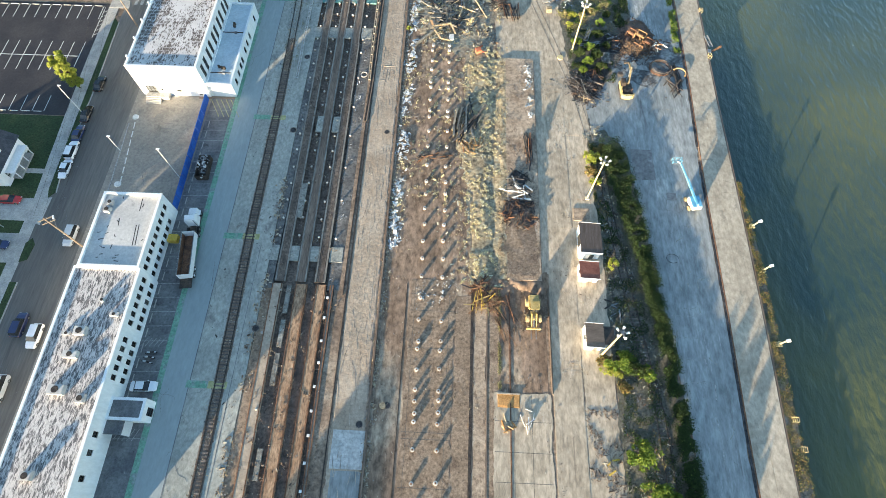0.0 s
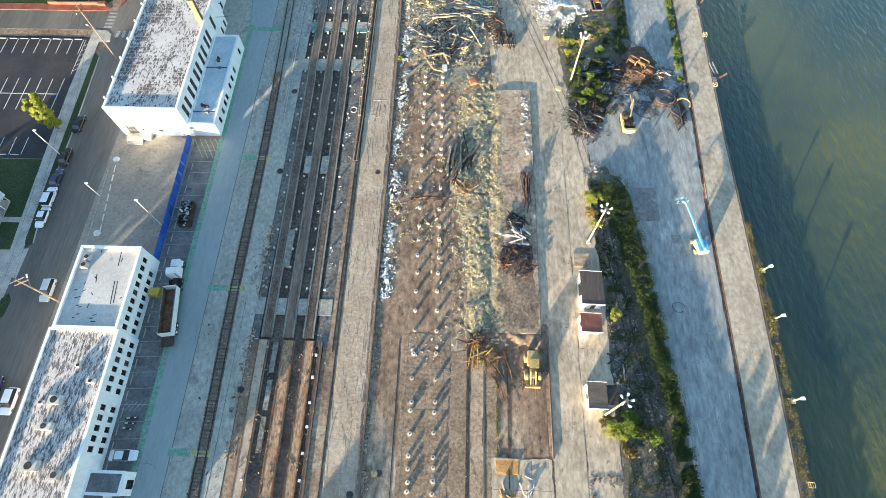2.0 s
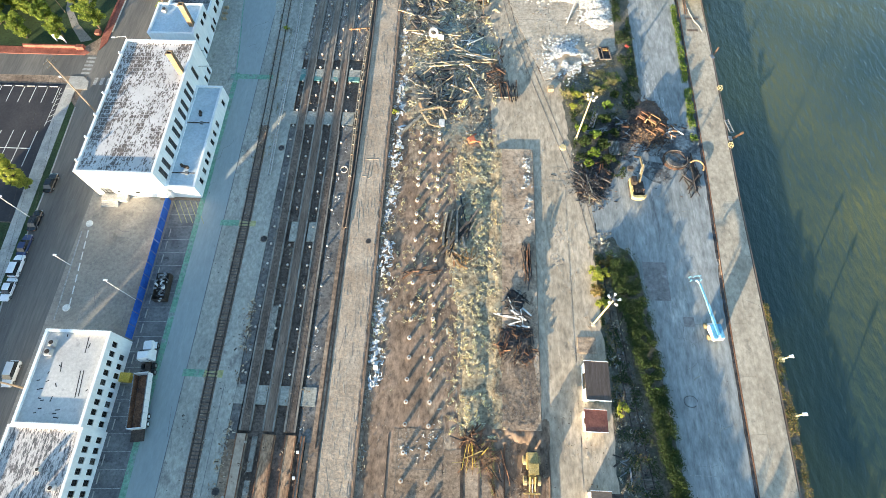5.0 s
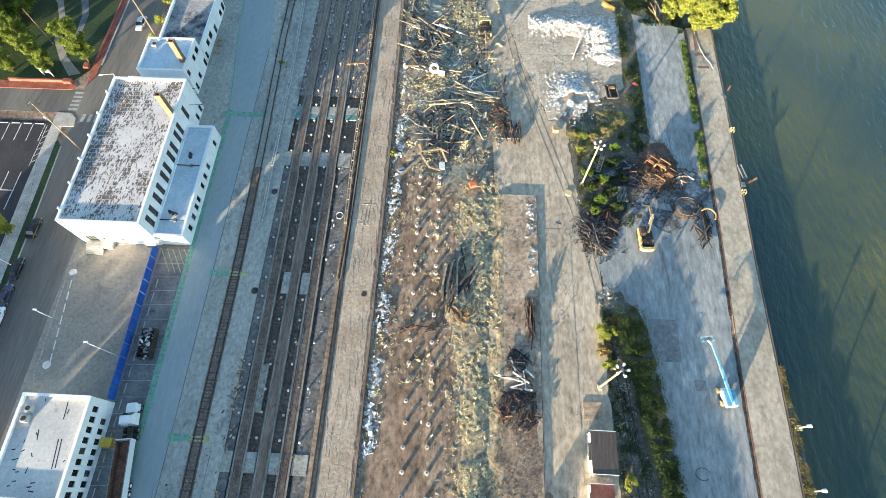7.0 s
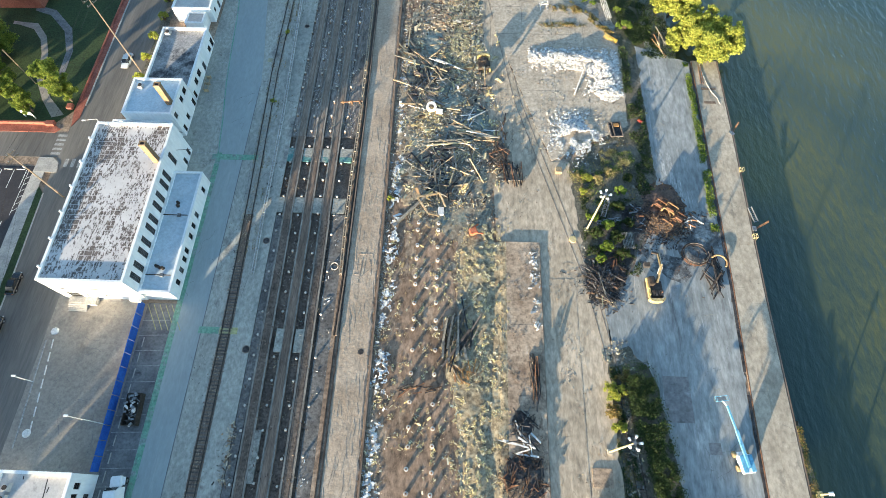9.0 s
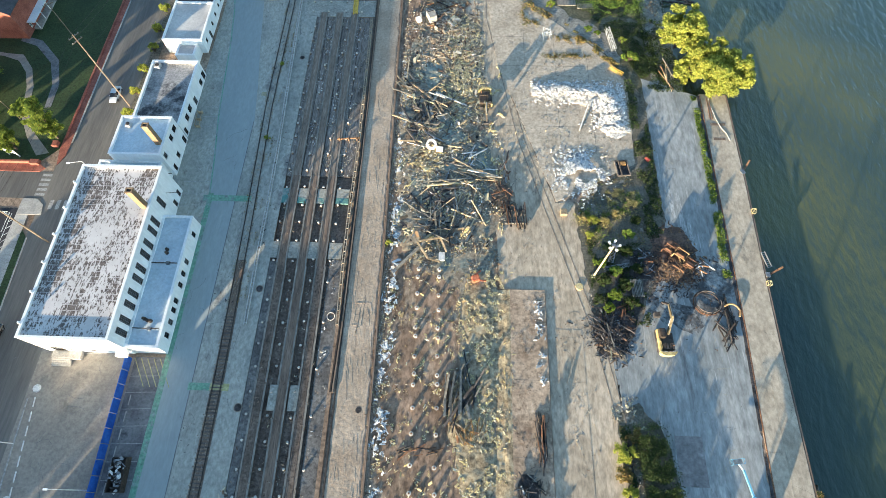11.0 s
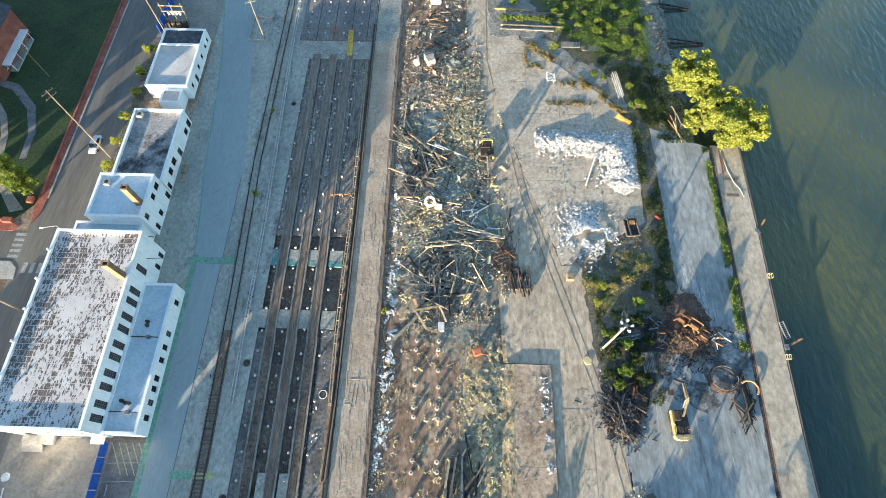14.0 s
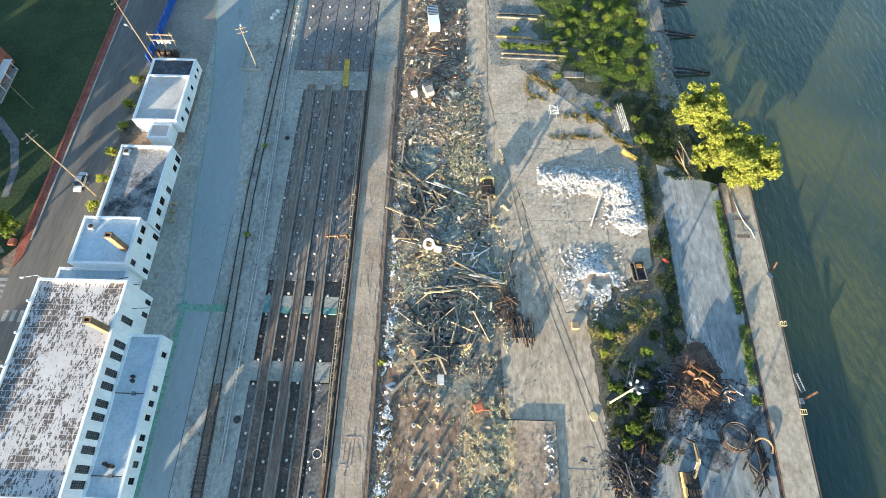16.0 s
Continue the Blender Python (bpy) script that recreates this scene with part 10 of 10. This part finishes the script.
tree(60.4, 144.8, 10.5, 7.6, 6.6, LEAFLIGHT, "broad sunlit yellow-green tree at the dock's end", 28000, 130, 0.27, -3.0, 0.40, 0.4, 2, (0.09, 0.2), 0.2)
tree(56.4, 150.4, 9.4, 5.6, 5.2, LEAFLIGHT, "sunlit yellow-green tree on the river bank", 16000, 80, 0.27, -2.0, 0.3, 0.3, 12, (0.09, 0.2), 0.2)
tree(53.2, 147.4, 6.0, 4.6, 4.0, LEAFLIGHT, "lower yellow-green tree between bank and dock", 8000, 50, 0.27, -1.5, 0.25, 0.25, 10, (0.1, 0.22), 0.2)
tree(-88.6, 79.0, 11.0, 2.4, 2.4, LEAFLIGHT, "tall yellow-green tree beside the car park", 16000, 90, 0.17, 0.05, 0.12, 0.16, 3, (0.14, 0.28), 0.2)
tree(-88.4, 125.2, 13.0, 3.4, 3.4, LEAFPARK, "leafy sunlit tree at the park gate", 22000, 100, 0.19, 0.1, 0.15, 0.25, 4, (0.14, 0.3), 0.2)
tree(-96.4, 121.9, 11.0, 2.7, 2.7, LEAFPARK, "leafy tree beside the park sign", 14000, 80, 0.19, 0.1, 0.15, 0.22, 5, (0.14, 0.3), 0.2)
tree(-110.5, 138.5, 13.0, 6.5, 6.5, LEAFPARK, "large leafy park tree", 26000, 110, 0.22, 0.1, 0.2, 0.4, 6, (0.12, 0.26), 0.2)
tree(-105.4, 121.4, 7.5, 2.8, 2.4, LEAFPARK, "small leafy tree beside the brick wall", 9000, 60, 0.19, 0.1, 0.15, 0.2, 7, (0.14, 0.3), 0.2)
tree(-114, 126, 11.0, 5.5, 5.0, LEAFPARK, "leafy tree on the shaded park lawn", 18000, 90, 0.22, 0.1, 0.2, 0.35, 8, (0.12, 0.26), 0.2)
tree(-105.4, 129.5, 9.5, 3.8, 3.8, LEAFPARK, "leafy tree beside the park path", 14000, 80, 0.2, 0.1, 0.15, 0.25, 31, (0.14, 0.28), 0.2)
tree(-111.0, 132.5, 10.5, 4.6, 4.6, LEAFPARK, "leafy tree beside the winding path", 16000, 90, 0.2, 0.1, 0.15, 0.25, 32, (0.14, 0.28), 0.2)
tree(-104, 200, 10.0, 5.5, 5.0, LEAFTREE, "leafy park tree on the lawn", 5000, 28, 0.34, 0.1, 0.25, 0.35, 9)
# trees added outside the view, to shade the road and the lots
for k, (x, y, h) in enumerate(((-118, 40, 10), (-112, -10, 14), (-114, -23, 14), (-125, -50, 10))):
    tree(x, y, h, 6.0, 6.0, LEAFTREE, "unseen tall tree added to shade the road", 3500, 24, 0.5, 0.05, 0.15, 0.4, 20 + k)

# a row added west of the view, to shade the park
for k, (x, y) in enumerate(((-142, 92), (-138, 106), (-140, 120), (-136, 134), (-140, 148), (-137, 162), (-141, 176))):
    tree(x, y, 12.5, 7.5, 7.5, LEAFTREE, "unseen broad tree added to shade the park", 4500, 34, 0.6, 0.05, 0.12, 0.45, 210 + k)

# a long hall added south of the works, outside the view, to shade the yard
building("south_hall", -59.5, -54.5, -131.0, -61.0, 9.9, "long unseen hall added to shade the yard", ROOFGREY, {})


# ---- larger torn pieces and grit, last ----
p = np.column_stack([rng.uniform(-13, 7, 1500), rng.uniform(100, 192, 1500)])
p = p[np.abs(p[:, 0] - np.interp(p[:, 1], [96, 130, 196], [-1.5, -2.5, -6])) < np.interp(p[:, 1], [96, 130, 196], [10, 9, 6])]
strew("panel_debris", clump(p, 0.25, 0.0, 11.0)[:420], 0.35, 1.1, MIXED, "large torn grey and pale panels on the rubble", BIG, z=0.25, long=2.2, flat=0.07, tilt=0.3)
strew("dark_panel_debris", clump(p, 0.3, 0.05, 17.0)[:260], 0.3, 0.9, DARKBITS, "dark torn sheets on the rubble", BIG, z=0.2, long=2.6, flat=0.08, tilt=0.3)
p = np.column_stack([rng.uniform(-10, 8, 900), rng.uniform(40, 96, 900)])
strew("sheet_debris", clump(p, 0.2, 0.1, 13.0)[:120], 0.2, 0.65, STRAW, "torn straw-coloured sheets between the piers", long=2.4, z=0.12, flat=0.07, tilt=0.25)
TX = lambda y: np.interp(y, [-60, 11, 40, 75, 105, 135, 240], [-39.9, -40.3, -40.9, -41.1, -41.9, -43.0, -43.3])
y = rng.uniform(-12, 195, 15000)
p = np.column_stack([TX(y) + rng.choice([-0.95, 0.95, -0.5, 0.5, 0.0], 15000) + rng.normal(0, 0.22, 15000), y])
strew("track_grit", clump(p, 0.35, -0.2, 2.0), 0.03, 0.17, BROWNBITS, "dark grit and rust flakes along the street rails", z=0.05, flat=0.3)
y = rng.uniform(88, 195, 5000)
p = np.column_stack([TX(y) + rng.choice([-0.95, 0.95, 2.1], 5000) + rng.normal(0, 0.12, 5000), y])
ground_cover("weeds", clump(p, 0.25, 0.08, 8.0), 0.15, 0.1, LEAFDRY, "dry grass in the joints beside the street rails")
p = in_rect(9000, -36.6, -21.6, 117, 166)
strew("bay_grit", clump(p, 0.3, -0.05, 6.0), 0.03, 0.2, MIXED, "small grey grit over the shallow bays", z=-0.14, flat=0.3)
p = in_rect(7000, 10, 37, 114, 152)
p = p[(p[:, 0] - 10) / 27 + (p[:, 1] - 114) / 60 < 1.25]
strew("slab_chips", clump(clump(p, 0.2, -0.02, 19.0), 0.9, 0.0, 5.0), 0.03, 0.26, MIXED, "chips and splinters spread over the pale slab", z=0.11, flat=0.2)
p = in_rect(5000, 19.2, 30, -10, 94)
p = p[(p[:, 0] < 24.2) | (p[:, 1] > 8)]
strew("strip_grit", clump(p, 0.2, 0.05, 23.0), 0.03, 0.2, BROWNBITS, "small scraps over the pale strip and between the sheds", z=0.08, flat=0.25)
